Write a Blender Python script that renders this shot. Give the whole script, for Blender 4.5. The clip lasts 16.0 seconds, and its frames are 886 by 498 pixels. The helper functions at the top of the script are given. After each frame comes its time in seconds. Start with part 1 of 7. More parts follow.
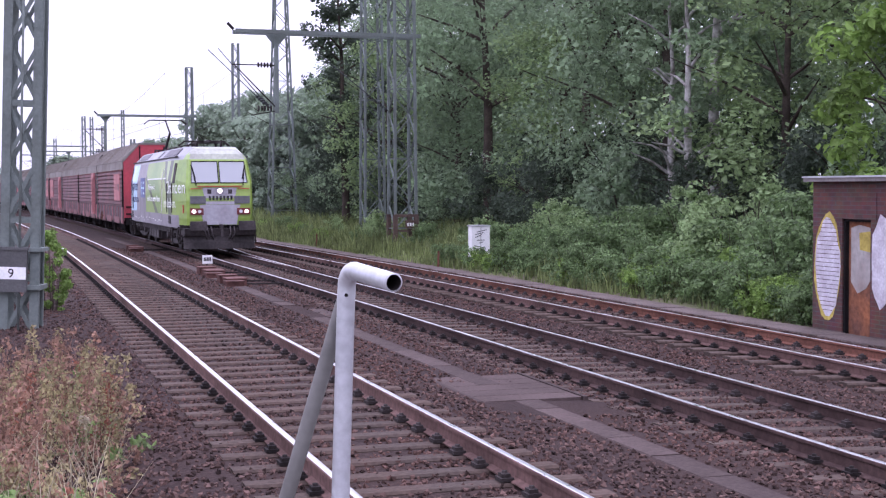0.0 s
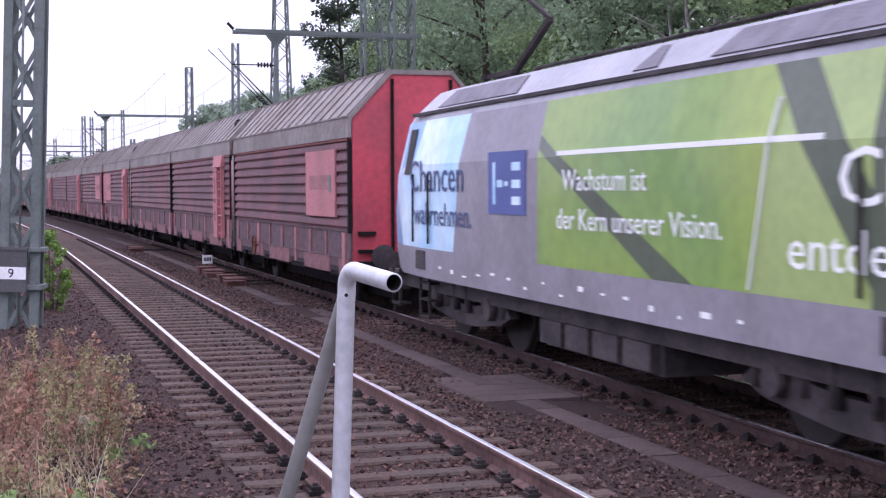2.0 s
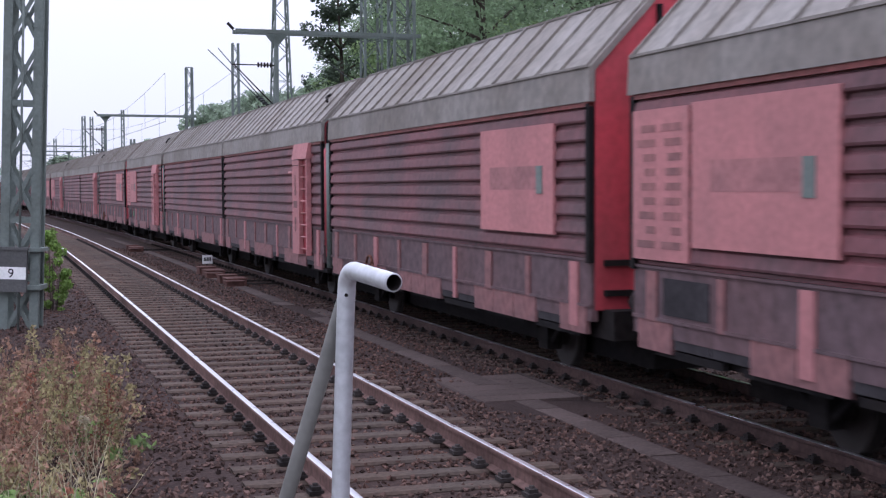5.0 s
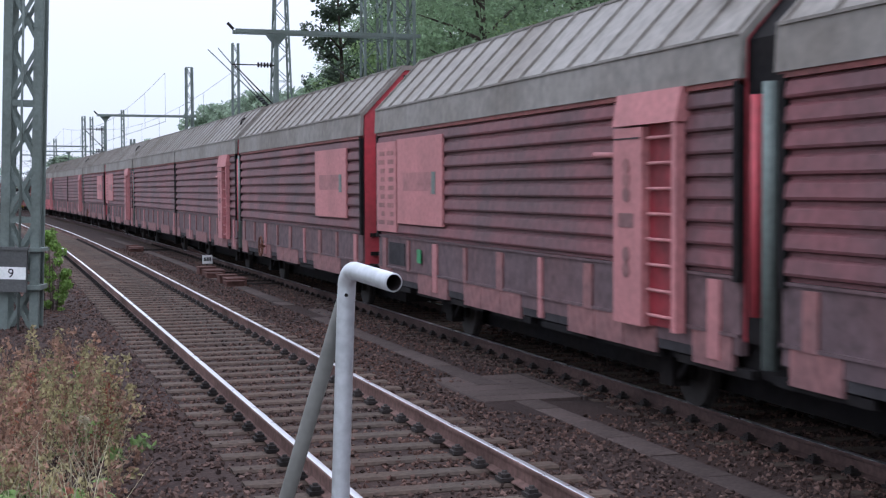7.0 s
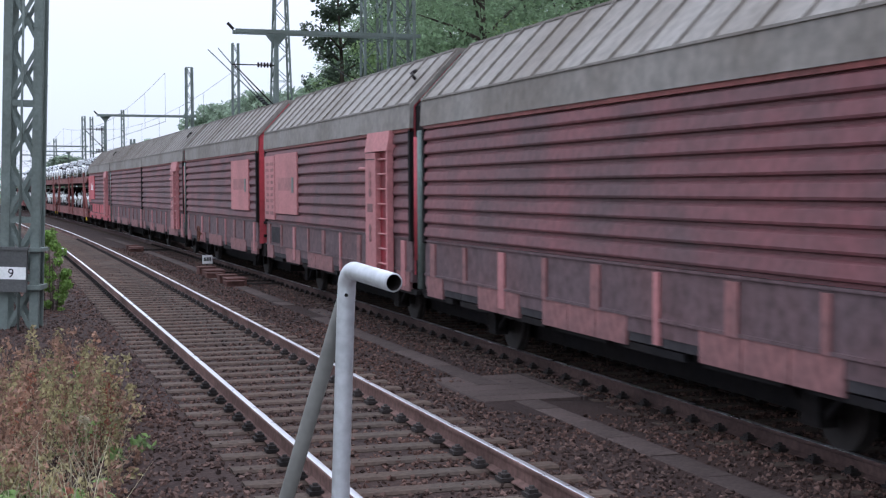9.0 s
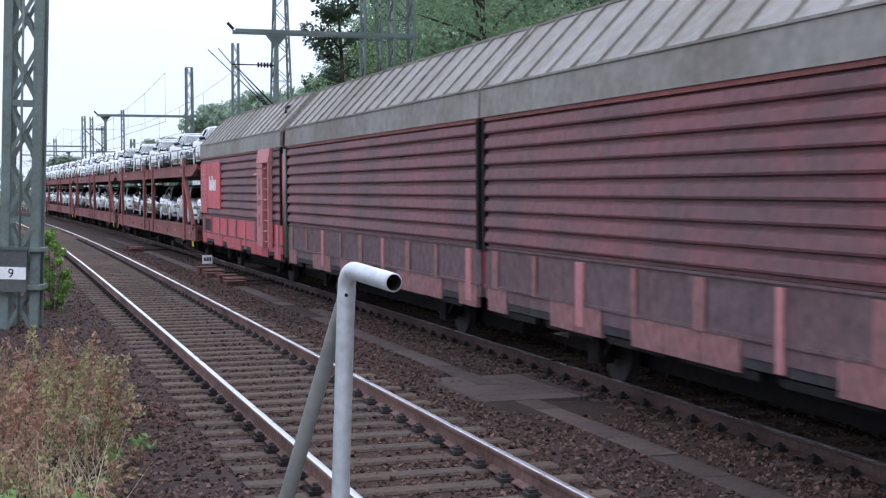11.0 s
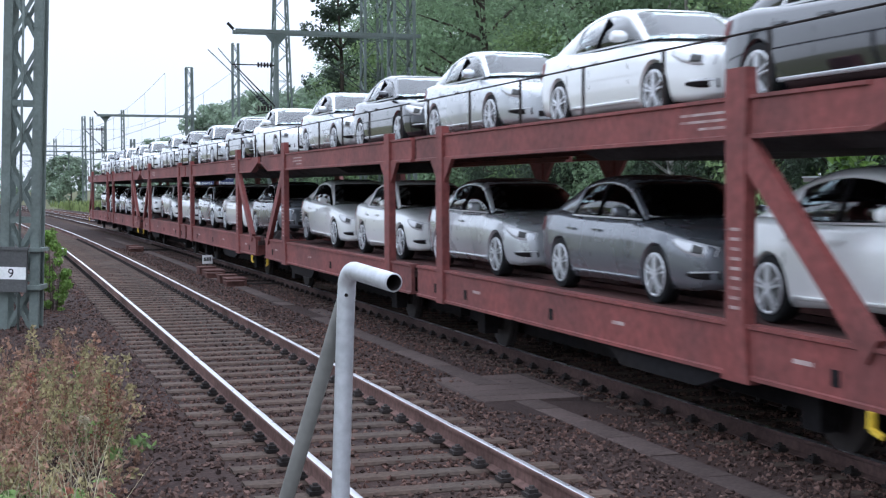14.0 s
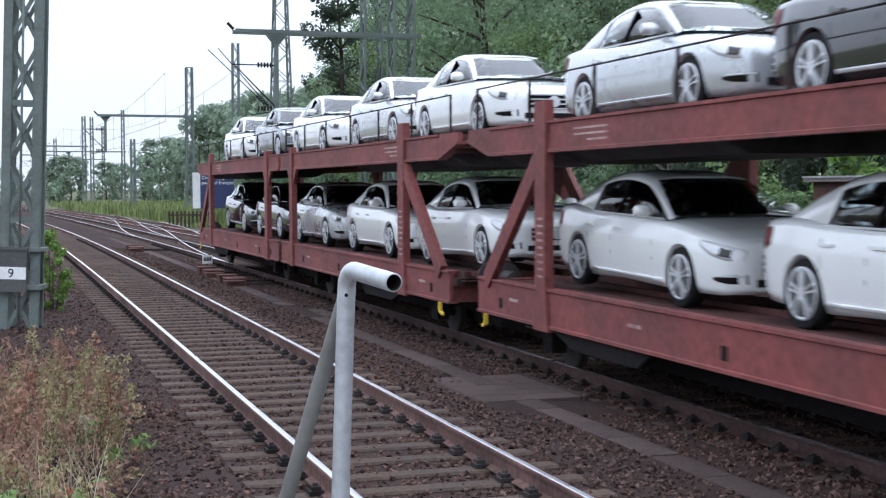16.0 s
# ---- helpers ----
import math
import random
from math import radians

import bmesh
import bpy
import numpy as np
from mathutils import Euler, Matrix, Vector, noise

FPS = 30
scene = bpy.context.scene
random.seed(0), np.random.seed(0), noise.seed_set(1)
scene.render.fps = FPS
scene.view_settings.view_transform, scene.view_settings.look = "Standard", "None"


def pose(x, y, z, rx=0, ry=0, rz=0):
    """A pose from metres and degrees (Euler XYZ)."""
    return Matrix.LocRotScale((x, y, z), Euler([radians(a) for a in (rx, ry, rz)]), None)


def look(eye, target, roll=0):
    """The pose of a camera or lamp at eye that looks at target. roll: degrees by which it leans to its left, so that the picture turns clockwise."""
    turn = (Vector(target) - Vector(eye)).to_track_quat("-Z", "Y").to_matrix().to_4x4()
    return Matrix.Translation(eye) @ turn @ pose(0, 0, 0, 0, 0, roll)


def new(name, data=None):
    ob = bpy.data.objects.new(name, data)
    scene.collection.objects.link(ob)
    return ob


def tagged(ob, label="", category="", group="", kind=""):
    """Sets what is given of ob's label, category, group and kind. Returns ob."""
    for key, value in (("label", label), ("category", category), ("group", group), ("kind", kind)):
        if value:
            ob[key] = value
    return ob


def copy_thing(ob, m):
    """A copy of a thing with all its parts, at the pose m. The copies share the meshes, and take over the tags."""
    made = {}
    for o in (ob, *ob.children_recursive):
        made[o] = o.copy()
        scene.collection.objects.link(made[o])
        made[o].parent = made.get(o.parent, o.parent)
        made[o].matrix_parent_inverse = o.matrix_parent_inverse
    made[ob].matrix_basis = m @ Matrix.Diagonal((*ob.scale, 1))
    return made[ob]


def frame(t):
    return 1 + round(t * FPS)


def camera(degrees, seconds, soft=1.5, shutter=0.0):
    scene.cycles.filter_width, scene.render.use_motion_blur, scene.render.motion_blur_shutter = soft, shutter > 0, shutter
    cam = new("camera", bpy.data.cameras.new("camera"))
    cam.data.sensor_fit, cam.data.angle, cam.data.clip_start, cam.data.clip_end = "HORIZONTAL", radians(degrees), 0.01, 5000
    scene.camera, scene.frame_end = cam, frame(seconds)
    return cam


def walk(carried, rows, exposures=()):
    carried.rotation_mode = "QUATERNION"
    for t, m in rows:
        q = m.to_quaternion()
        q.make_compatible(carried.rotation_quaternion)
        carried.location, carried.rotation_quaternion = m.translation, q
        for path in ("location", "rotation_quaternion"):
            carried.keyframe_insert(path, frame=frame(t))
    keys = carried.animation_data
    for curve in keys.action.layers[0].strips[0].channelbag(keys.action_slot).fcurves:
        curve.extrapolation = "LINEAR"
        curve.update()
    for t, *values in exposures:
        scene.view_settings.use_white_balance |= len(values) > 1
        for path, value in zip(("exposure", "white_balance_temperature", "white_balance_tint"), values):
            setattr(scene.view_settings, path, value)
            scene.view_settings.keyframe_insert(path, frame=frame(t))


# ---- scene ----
# camera on the platform end, standing still
EYE = (0.0, 0.0, 2.125)
cam = camera(34.53, 16.0, soft=1.25, shutter=0.14)
VIEW = look(EYE, (0.0, 100.0, 2.125 - 100.0 * math.tan(0.04299)), -0.283)
walk(cam, [(0.0, VIEW), (16.0, VIEW)], exposures=[(0.0, 0.46, 5550, 37), (1.5, 0.44, 5550, 37), (3.0, 0.1, 5600, 32), (4.2, 0.08, 5600, 28), (6.3, 0.1, 5500, 15), (9.2, 0.1, 5500, 13), (11.5, 0.22, 5400, 12), (13.0, 0.25, 5400, 11), (16.0, 0.25, 5500, 11)])

# overcast daylight
SUN_EL, SUN_ROT = radians(62), radians(30)
world = bpy.data.worlds.new("overcast_sky")
scene.world = world
world.use_nodes = True
wn, wl = world.node_tree.nodes, world.node_tree.links
sky = wn.new("ShaderNodeTexSky")
sky.sky_type, sky.sun_disc = "NISHITA", False
sky.sun_elevation, sky.sun_rotation = SUN_EL, SUN_ROT
cloud_noise = wn.new("ShaderNodeTexNoise")
cloud_noise.inputs["Scale"].default_value = 2.2
cloud_noise.inputs["Detail"].default_value = 5
cloud_ramp = wn.new("ShaderNodeValToRGB")
cloud_ramp.color_ramp.elements[0].position, cloud_ramp.color_ramp.elements[0].color = 0.3, (8.9, 8.9, 9.0, 1)
cloud_ramp.color_ramp.elements[1].position, cloud_ramp.color_ramp.elements[1].color = 0.7, (9.7, 9.7, 9.7, 1)
sky_mix = wn.new("ShaderNodeMixRGB")
sky_mix.inputs[0].default_value = 0.93
wl.new(cloud_noise.outputs["Fac"], cloud_ramp.inputs[0])
wl.new(sky.outputs[0], sky_mix.inputs[1])
wl.new(cloud_ramp.outputs[0], sky_mix.inputs[2])
# overcast brightness climbs from the horizon to the zenith
sky_co, sky_axes, sky_rise, sky_lift = wn.new("ShaderNodeTexCoord"), wn.new("ShaderNodeSeparateXYZ"), wn.new("ShaderNodeMapRange"), wn.new("ShaderNodeMixRGB")
sky_rise.inputs[3].default_value, sky_rise.inputs[4].default_value = 0.66, 1.85
sky_lift.blend_type, sky_lift.inputs[0].default_value = "MULTIPLY", 1.0
wl.new(sky_co.outputs["Generated"], sky_axes.inputs[0])
wl.new(sky_axes.outputs["Z"], sky_rise.inputs[0])
wl.new(sky_mix.outputs[0], sky_lift.inputs[1])
wl.new(sky_rise.outputs[0], sky_lift.inputs[2])
wl.new(sky_lift.outputs[0], wn["Background"].inputs["Color"])
wn["Background"].inputs["Strength"].default_value = 0.14
sun_data = bpy.data.lights.new("sun", "SUN")
sun_data.energy, sun_data.angle, sun_data.color = 0.7, radians(25), (1.0, 0.96, 0.9)
sun = new("sun", sun_data)
sun.matrix_world = look((0, 0, 60), (-math.sin(SUN_ROT) * math.cos(SUN_EL), -math.cos(SUN_ROT) * math.cos(SUN_EL), 60 - math.sin(SUN_EL)))


# ---- materials ----
def material(name, base, rough=0.6, metal=0.0, vary=0.18, fine=30.0, coarse=1.5, bump=0.15, tint=None, island=0.0, each=0.0, coat=0.0):
    """A procedural surface: base colour broken by fine grain and by broad stains, with a little relief."""
    m = bpy.data.materials.new(name)
    m.use_nodes = True
    n, l = m.node_tree.nodes, m.node_tree.links
    b = n["Principled BSDF"]
    co = n.new("ShaderNodeTexCoord")
    n1, n2 = n.new("ShaderNodeTexNoise"), n.new("ShaderNodeTexNoise")
    n1.inputs["Scale"].default_value, n2.inputs["Scale"].default_value = fine, coarse
    n1.inputs["Detail"].default_value, n2.inputs["Detail"].default_value = 4, 5
    for k in (n1, n2):
        l.new(co.outputs["Object"], k.inputs["Vector"])
    dark = tint or tuple(c * (1 - 2 * vary) for c in base)
    mix = n.new("ShaderNodeMixRGB")
    mix.inputs[1].default_value, mix.inputs[2].default_value = (*base, 1), (*dark, 1)
    r = n.new("ShaderNodeValToRGB")
    r.color_ramp.elements[0].position, r.color_ramp.elements[1].position = 0.38, 0.68
    l.new(n2.outputs["Fac"], r.inputs[0])
    l.new(r.outputs[0], mix.inputs[0])
    mul = n.new("ShaderNodeMixRGB")
    mul.blend_type, mul.inputs[0].default_value = "MULTIPLY", 1.0
    g = n.new("ShaderNodeMapRange")
    g.inputs[1].default_value, g.inputs[2].default_value = 0.3, 0.7
    g.inputs[3].default_value, g.inputs[4].default_value = 1 - vary, 1 + vary
    l.new(n1.outputs["Fac"], g.inputs[0])
    l.new(mix.outputs[0], mul.inputs[1])
    l.new(g.outputs[0], mul.inputs[2])
    out = mul.outputs[0]
    for amount, node, socket in ((island, "ShaderNodeNewGeometry", "Random Per Island"), (each, "ShaderNodeObjectInfo", "Random")):
        if amount:
            s = n.new(node)
            g2 = n.new("ShaderNodeMapRange")
            g2.inputs[3].default_value, g2.inputs[4].default_value = 1 - amount, 1 + amount
            m2 = n.new("ShaderNodeMixRGB")
            m2.blend_type, m2.inputs[0].default_value = "MULTIPLY", 1.0
            l.new(s.outputs[socket], g2.inputs[0])
            l.new(out, m2.inputs[1])
            l.new(g2.outputs[0], m2.inputs[2])
            out = m2.outputs[0]
    l.new(out, b.inputs["Base Color"])
    b.inputs["Metallic"].default_value = metal
    # dusty and sooty surfaces have little sheen
    b.inputs["Specular IOR Level"].default_value = 0.5 if rough < 0.6 else 0.3 if rough < 0.8 else 0.12
    rr = n.new("ShaderNodeMapRange")
    rr.inputs[3].default_value, rr.inputs[4].default_value = max(rough - 0.08, 0.02), min(rough + 0.1, 1)
    l.new(n2.outputs["Fac"], rr.inputs[0])
    l.new(rr.outputs[0], b.inputs["Roughness"])
    if coat:
        b.inputs["Coat Weight"].default_value, b.inputs["Coat Roughness"].default_value = coat, 0.05
    if bump:
        bp = n.new("ShaderNodeBump")
        bp.inputs["Strength"].default_value, bp.inputs["Distance"].default_value = bump, 0.02
        l.new(n1.outputs["Fac"], bp.inputs["Height"])
        l.new(bp.outputs[0], b.inputs["Normal"])
    return m


def glow(name, colour, strength):
    m = bpy.data.materials.new(name)
    m.use_nodes = True
    b = m.node_tree.nodes["Principled BSDF"]
    b.inputs["Base Color"].default_value = (*colour, 1)
    b.inputs["Emission Color"].default_value, b.inputs["Emission Strength"].default_value = (*colour, 1), strength
    return m


def leaf_material(name, base, spread=0.45):
    m = material(name, base, rough=0.6, vary=0.24, fine=2.2, coarse=0.45, bump=0, island=spread)
    n, l = m.node_tree.nodes, m.node_tree.links
    b = n["Principled BSDF"]
    b.inputs["Specular IOR Level"].default_value = 0.3
    through_light, mixed = n.new("ShaderNodeBsdfTranslucent"), n.new("ShaderNodeMixShader")
    mixed.inputs[0].default_value = 0.5
    l.new(b.inputs["Base Color"].links[0].from_socket, through_light.inputs["Color"])
    l.new(b.outputs[0], mixed.inputs[1])
    l.new(through_light.outputs[0], mixed.inputs[2])
    l.new(mixed.outputs[0], n["Material Output"].inputs["Surface"])
    return m


def glass(name, colour, rough=0.03):
    m = bpy.data.materials.new(name)
    m.use_nodes = True
    b = m.node_tree.nodes["Principled BSDF"]
    b.inputs["Base Color"].default_value, b.inputs["Roughness"].default_value = (*colour, 1), rough
    b.inputs["Coat Weight"].default_value, b.inputs["Coat IOR"].default_value, b.inputs["Coat Roughness"].default_value = 1.0, 1.75, 0.02
    return m


def car_glass(name):
    """Tinted see-through glass that mirrors more at a flat angle."""
    m = bpy.data.materials.new(name)
    m.use_nodes = True
    n, l = m.node_tree.nodes, m.node_tree.links
    clear, gloss, fres, mixed = n.new("ShaderNodeBsdfTransparent"), n.new("ShaderNodeBsdfGlossy"), n.new("ShaderNodeFresnel"), n.new("ShaderNodeMixShader")
    clear.inputs["Color"].default_value = (0.62, 0.68, 0.69, 1)
    gloss.inputs["Color"].default_value, gloss.inputs["Roughness"].default_value = (1, 1, 1, 1), 0.03
    fres.inputs["IOR"].default_value = 1.7
    l.new(fres.outputs[0], mixed.inputs[0])
    l.new(clear.outputs[0], mixed.inputs[1])
    l.new(gloss.outputs[0], mixed.inputs[2])
    l.new(mixed.outputs[0], n["Material Output"].inputs["Surface"])
    return m


M = {}
M["soil"] = material("soil_and_grass", (0.09, 0.10, 0.045), 0.95, vary=0.3, fine=6, coarse=0.15, bump=0.4, tint=(0.10, 0.08, 0.055))
M["ballast"] = material("ballast_bed", (0.036, 0.022, 0.0185), 0.95, vary=0.45, fine=26, coarse=0.5, bump=1.0, tint=(0.030, 0.020, 0.018))
M["stone"] = material("ballast_stone", (0.078, 0.045, 0.036), 0.92, vary=0.25, fine=20, coarse=0.45, bump=0.3, tint=(0.066, 0.045, 0.039), island=0.8)
M["sleeper"] = material("weathered_sleeper", (0.075, 0.052, 0.041), 0.9, vary=0.25, fine=18, coarse=1.2, bump=0.4, tint=(0.064, 0.050, 0.042), each=0.15)
M["rail_rust"] = material("rail_rust", (0.155, 0.093, 0.08), 0.85, vary=0.25, fine=14, coarse=0.8, bump=0.3)
M["rail_dark"] = material("rail_dark_rust", (0.075, 0.047, 0.042), 0.85, vary=0.25, fine=14, coarse=0.8, bump=0.3)
M["rail_red"] = material("rail_red_rust", (0.16, 0.072, 0.05), 0.85, vary=0.25, fine=14, coarse=0.8, bump=0.3)
M["rail_top"] = material("rail_polished", (0.72, 0.72, 0.75), 0.28, 1.0, vary=0.06, fine=30, coarse=2, bump=0.03)
M["iron"] = material("dark_iron", (0.042, 0.035, 0.033), 0.8, 0.1, vary=0.3, fine=20, coarse=2, bump=0.3)
M["concrete"] = material("grey_concrete", (0.22, 0.20, 0.19), 0.9, vary=0.18, fine=22, coarse=0.9, bump=0.4, tint=(0.13, 0.11, 0.105))
M["slab"] = material("dirty_path_slab", (0.125, 0.10, 0.09), 0.92, vary=0.25, fine=16, coarse=0.9, bump=0.4, tint=(0.075, 0.06, 0.052))
M["faded_mark"] = material("faded_stencil", (0.42, 0.33, 0.31), 0.7, vary=0.25, fine=25, coarse=4, bump=0.05, tint=(0.25, 0.13, 0.12))
M["galv"] = material("galvanised_steel", (0.50, 0.51, 0.53), 0.45, 0.55, vary=0.12, fine=40, coarse=3, bump=0.1)
M["mast"] = material("mast_green_grey", (0.165, 0.195, 0.18), 0.7, 0.1, vary=0.15, fine=16, coarse=1.0, bump=0.2, tint=(0.115, 0.13, 0.115))
M["brace"] = material("dull_brace", (0.115, 0.11, 0.098), 0.62, 0.2, vary=0.12, fine=30, coarse=3, bump=0.1)
M["plate_dark"] = material("dark_grey_box", (0.10, 0.10, 0.098), 0.7, 0.1, vary=0.15, bump=0.1)
M["mast_rust"] = material("mast_rusty", (0.12, 0.085, 0.07), 0.85, 0.1, vary=0.25, fine=16, coarse=1.0, bump=0.2)
M["wire"] = material("wire", (0.05, 0.055, 0.055), 0.6, 0.3, vary=0.1, bump=0)
# for black parts, and kept low to paint the shade under the train
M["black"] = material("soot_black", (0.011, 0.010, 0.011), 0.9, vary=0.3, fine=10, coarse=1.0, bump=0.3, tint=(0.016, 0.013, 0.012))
M["white"] = material("white_paint", (0.78, 0.78, 0.76), 0.6, vary=0.08, fine=25, coarse=2, bump=0.05)
M["wagon_red"] = material("wagon_red_grimy", (0.155, 0.054, 0.060), 0.62, vary=0.22, fine=9, coarse=0.7, bump=0.08, tint=(0.092, 0.054, 0.058))
M["wagon_end"] = material("wagon_red_clean", (0.47, 0.05, 0.068), 0.55, vary=0.15, fine=9, coarse=0.9, bump=0.06, tint=(0.32, 0.046, 0.056))
M["wagon_pink"] = material("wagon_faded_red", (0.44, 0.175, 0.175), 0.65, vary=0.15, fine=12, coarse=1.1, bump=0.06, tint=(0.35, 0.15, 0.15))
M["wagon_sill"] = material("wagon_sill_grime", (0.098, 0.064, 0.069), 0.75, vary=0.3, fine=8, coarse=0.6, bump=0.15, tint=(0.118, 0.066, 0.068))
M["wagon_rib"] = material("wagon_rib_faded", (0.27, 0.115, 0.112), 0.7, vary=0.25, fine=8, coarse=1.2, bump=0.1, tint=(0.15, 0.08, 0.08))
M["wagon_worn"] = material("wagon_worn_mark", (0.35, 0.15, 0.15), 0.7, vary=0.25, fine=10, coarse=2.5, bump=0.06, tint=(0.27, 0.125, 0.125))
M["wagon_bay"] = material("wagon_bay_deep_red", (0.25, 0.022, 0.032), 0.6, vary=0.2, fine=9, coarse=1.5, bump=0.06, tint=(0.15, 0.025, 0.03))
M["deck_floor"] = material("grimy_deck_floor", (0.085, 0.038, 0.034), 0.8, vary=0.3, fine=10, coarse=0.8, bump=0.15, tint=(0.05, 0.032, 0.03))
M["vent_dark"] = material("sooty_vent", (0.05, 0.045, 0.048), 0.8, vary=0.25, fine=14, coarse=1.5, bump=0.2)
M["wagon_roof"] = material("wagon_roof_grey", (0.215, 0.195, 0.175), 0.65, vary=0.2, fine=7, coarse=0.5, bump=0.08, tint=(0.15, 0.128, 0.108))
M["trough"] = material("worn_trough_lid", (0.072, 0.053, 0.048), 0.92, vary=0.2, fine=22, coarse=0.9, bump=0.4, tint=(0.052, 0.038, 0.034), each=0.2)
M["deck_red"] = material("oxide_red_steel", (0.19, 0.052, 0.046), 0.65, vary=0.24, fine=10, coarse=0.8, bump=0.1, tint=(0.13, 0.046, 0.042))


# ---- small mesh tools ----
def part(name, bm, mat, parent=None, label=""):
    """Links a bmesh as one mesh object, under its thing if there is one."""
    me = bpy.data.meshes.new(name)
    bmesh.ops.recalc_face_normals(bm, faces=bm.faces)
    bm.to_mesh(me)
    bm.free()
    for k in (mat if isinstance(mat, (list, tuple)) else [mat]):
        me.materials.append(k)
    ob = new(name, me)
    if parent:
        ob.parent = parent
    if label:
        ob["label"] = label
    return ob


def again(ob, parent, m=None):
    """Another part on the same mesh."""
    c = new(ob.name.split(".")[0], ob.data)
    c.parent = parent
    if m is not None:
        c.matrix_basis = m
    if ob.get("label"):
        c["label"] = ob["label"]
    return c


def thing(name, label, category, group="", kind="", m=None):
    e = new(name)
    e.empty_display_size = 0.2
    if m is not None:
        e.matrix_basis = m
    return tagged(e, label, category, group, kind)


def box(bm, lo, hi, mi=0):
    x0, y0, z0 = lo
    x1, y1, z1 = hi
    v = [bm.verts.new(p) for p in ((x0, y0, z0), (x1, y0, z0), (x1, y1, z0), (x0, y1, z0), (x0, y0, z1), (x1, y0, z1), (x1, y1, z1), (x0, y1, z1))]
    for f in ((0, 3, 2, 1), (4, 5, 6, 7), (0, 1, 5, 4), (1, 2, 6, 5), (2, 3, 7, 6), (3, 0, 4, 7)):
        bm.faces.new([v[i] for i in f]).material_index = mi


def beam(bm, p, q, w, h=None, mi=0):
    """A straight bar of section w x h from p to q."""
    p, q = Vector(p), Vector(q)
    d = (q - p).normalized()
    up = Vector((0, 0, 1)) if abs(d.z) < 0.95 else Vector((0, 1, 0))
    a = d.cross(up).normalized() * w / 2
    b = a.cross(d).normalized() * (h or w) / 2
    v = [bm.verts.new(e + s * a + t * b) for e in (p, q) for s, t in ((-1, -1), (1, -1), (1, 1), (-1, 1))]
    for f in ((0, 1, 2, 3), (7, 6, 5, 4), (0, 4, 5, 1), (1, 5, 6, 2), (2, 6, 7, 3), (3, 7, 4, 0)):
        bm.faces.new([v[i] for i in f]).material_index = mi


def tube(bm, p, q, r, n=10, r2=None, mi=0, cap=True):
    p, q = Vector(p), Vector(q)
    d = (q - p).normalized()
    up = Vector((0, 0, 1)) if abs(d.z) < 0.95 else Vector((0, 1, 0))
    a = d.cross(up).normalized()
    b = a.cross(d)
    r2 = r if r2 is None else r2
    rings = [[bm.verts.new(e + rr * (math.cos(k * math.tau / n) * a + math.sin(k * math.tau / n) * b)) for k in range(n)] for e, rr in ((p, r), (q, r2))]
    for k in range(n):
        f = bm.faces.new((rings[0][k], rings[0][(k + 1) % n], rings[1][(k + 1) % n], rings[1][k]))
        f.material_index, f.smooth = mi, True
    if cap:
        bm.faces.new(rings[0][::-1]).material_index = mi
        bm.faces.new(rings[1]).material_index = mi


def loft(bm, rings, mi=0, caps=True, closed=True, smooth=False):
    """Skin over rings of equal length."""
    vs = [[bm.verts.new(p) for p in r] for r in rings]
    n = len(vs[0])
    for a, b in zip(vs, vs[1:]):
        for k in range(n if closed else n - 1):
            f = bm.faces.new((a[k], a[(k + 1) % n], b[(k + 1) % n], b[k]))
            f.material_index, f.smooth = mi, smooth
    if caps:
        bm.faces.new(vs[0][::-1]).material_index = mi
        bm.faces.new(vs[-1]).material_index = mi
    return vs


def disc(bm, c, r, axis=(0, 1, 0), n=20, w=0.1, mi=0):
    c, ax = Vector(c), Vector(axis)
    tube(bm, c - ax * w / 2, c + ax * w / 2, r, n, mi=mi)


# ---- the lines of the tracks ----
def line(x0, heading, bend, bend_rate, last):
    """Centre line from the point (x0, 8): place and heading by its length s."""
    s = np.arange(-420.0, 520.0, 0.5)
    k = bend + bend_rate * np.clip(s, -20, last)
    i0 = int(np.argmin(abs(s)))
    ang = np.cumsum(k) * 0.5
    ang = heading + ang - ang[i0]
    x, y = np.cumsum(np.sin(ang)) * 0.5, np.cumsum(np.cos(ang)) * 0.5
    return s, x - x[i0] + x0, y - y[i0] + 8.0, ang


LINE_A = line(0.735, -0.3005, -0.000014, -0.000011, 120)
LINE_B = line(5.775, -0.2954, -0.000548, 0.000004, 60)
LINE_C = line(9.899, -0.3073, -0.000539, 0.000004, 60)
Z_A, Z_B, Z_C = 0.0, -0.255, -0.292
CANT = 0.021


def on(ln, s, off=0.0, z=0.0):
    """The point at length s, off metres to the right of the line."""
    a = np.interp(s, ln[0], ln[3])
    return Vector((np.interp(s, ln[0], ln[1]) + off * math.cos(a), np.interp(s, ln[0], ln[2]) - off * math.sin(a), z))


def along(ln, s, off=0.0, z=0.0, lean=0.0):
    """A pose at length s: x runs along the line, y to its left."""
    a = float(np.interp(s, ln[0], ln[3]))
    p = on(ln, s, off, z)
    return Matrix.Translation(p) @ Matrix.Rotation(math.pi / 2 - a, 4, "Z") @ Matrix.Rotation(lean, 4, "X")


def sweep(bm, ln, s0, s1, step, profile, mi=0, closed=True, caps=True, smooth=False):
    """A section (off, z) carried along the line."""
    ss = np.linspace(s0, s1, max(2, int((s1 - s0) / step) + 1))
    return loft(bm, [[on(ln, s, o, z) for o, z in profile] for s in ss], mi, caps, closed, smooth)


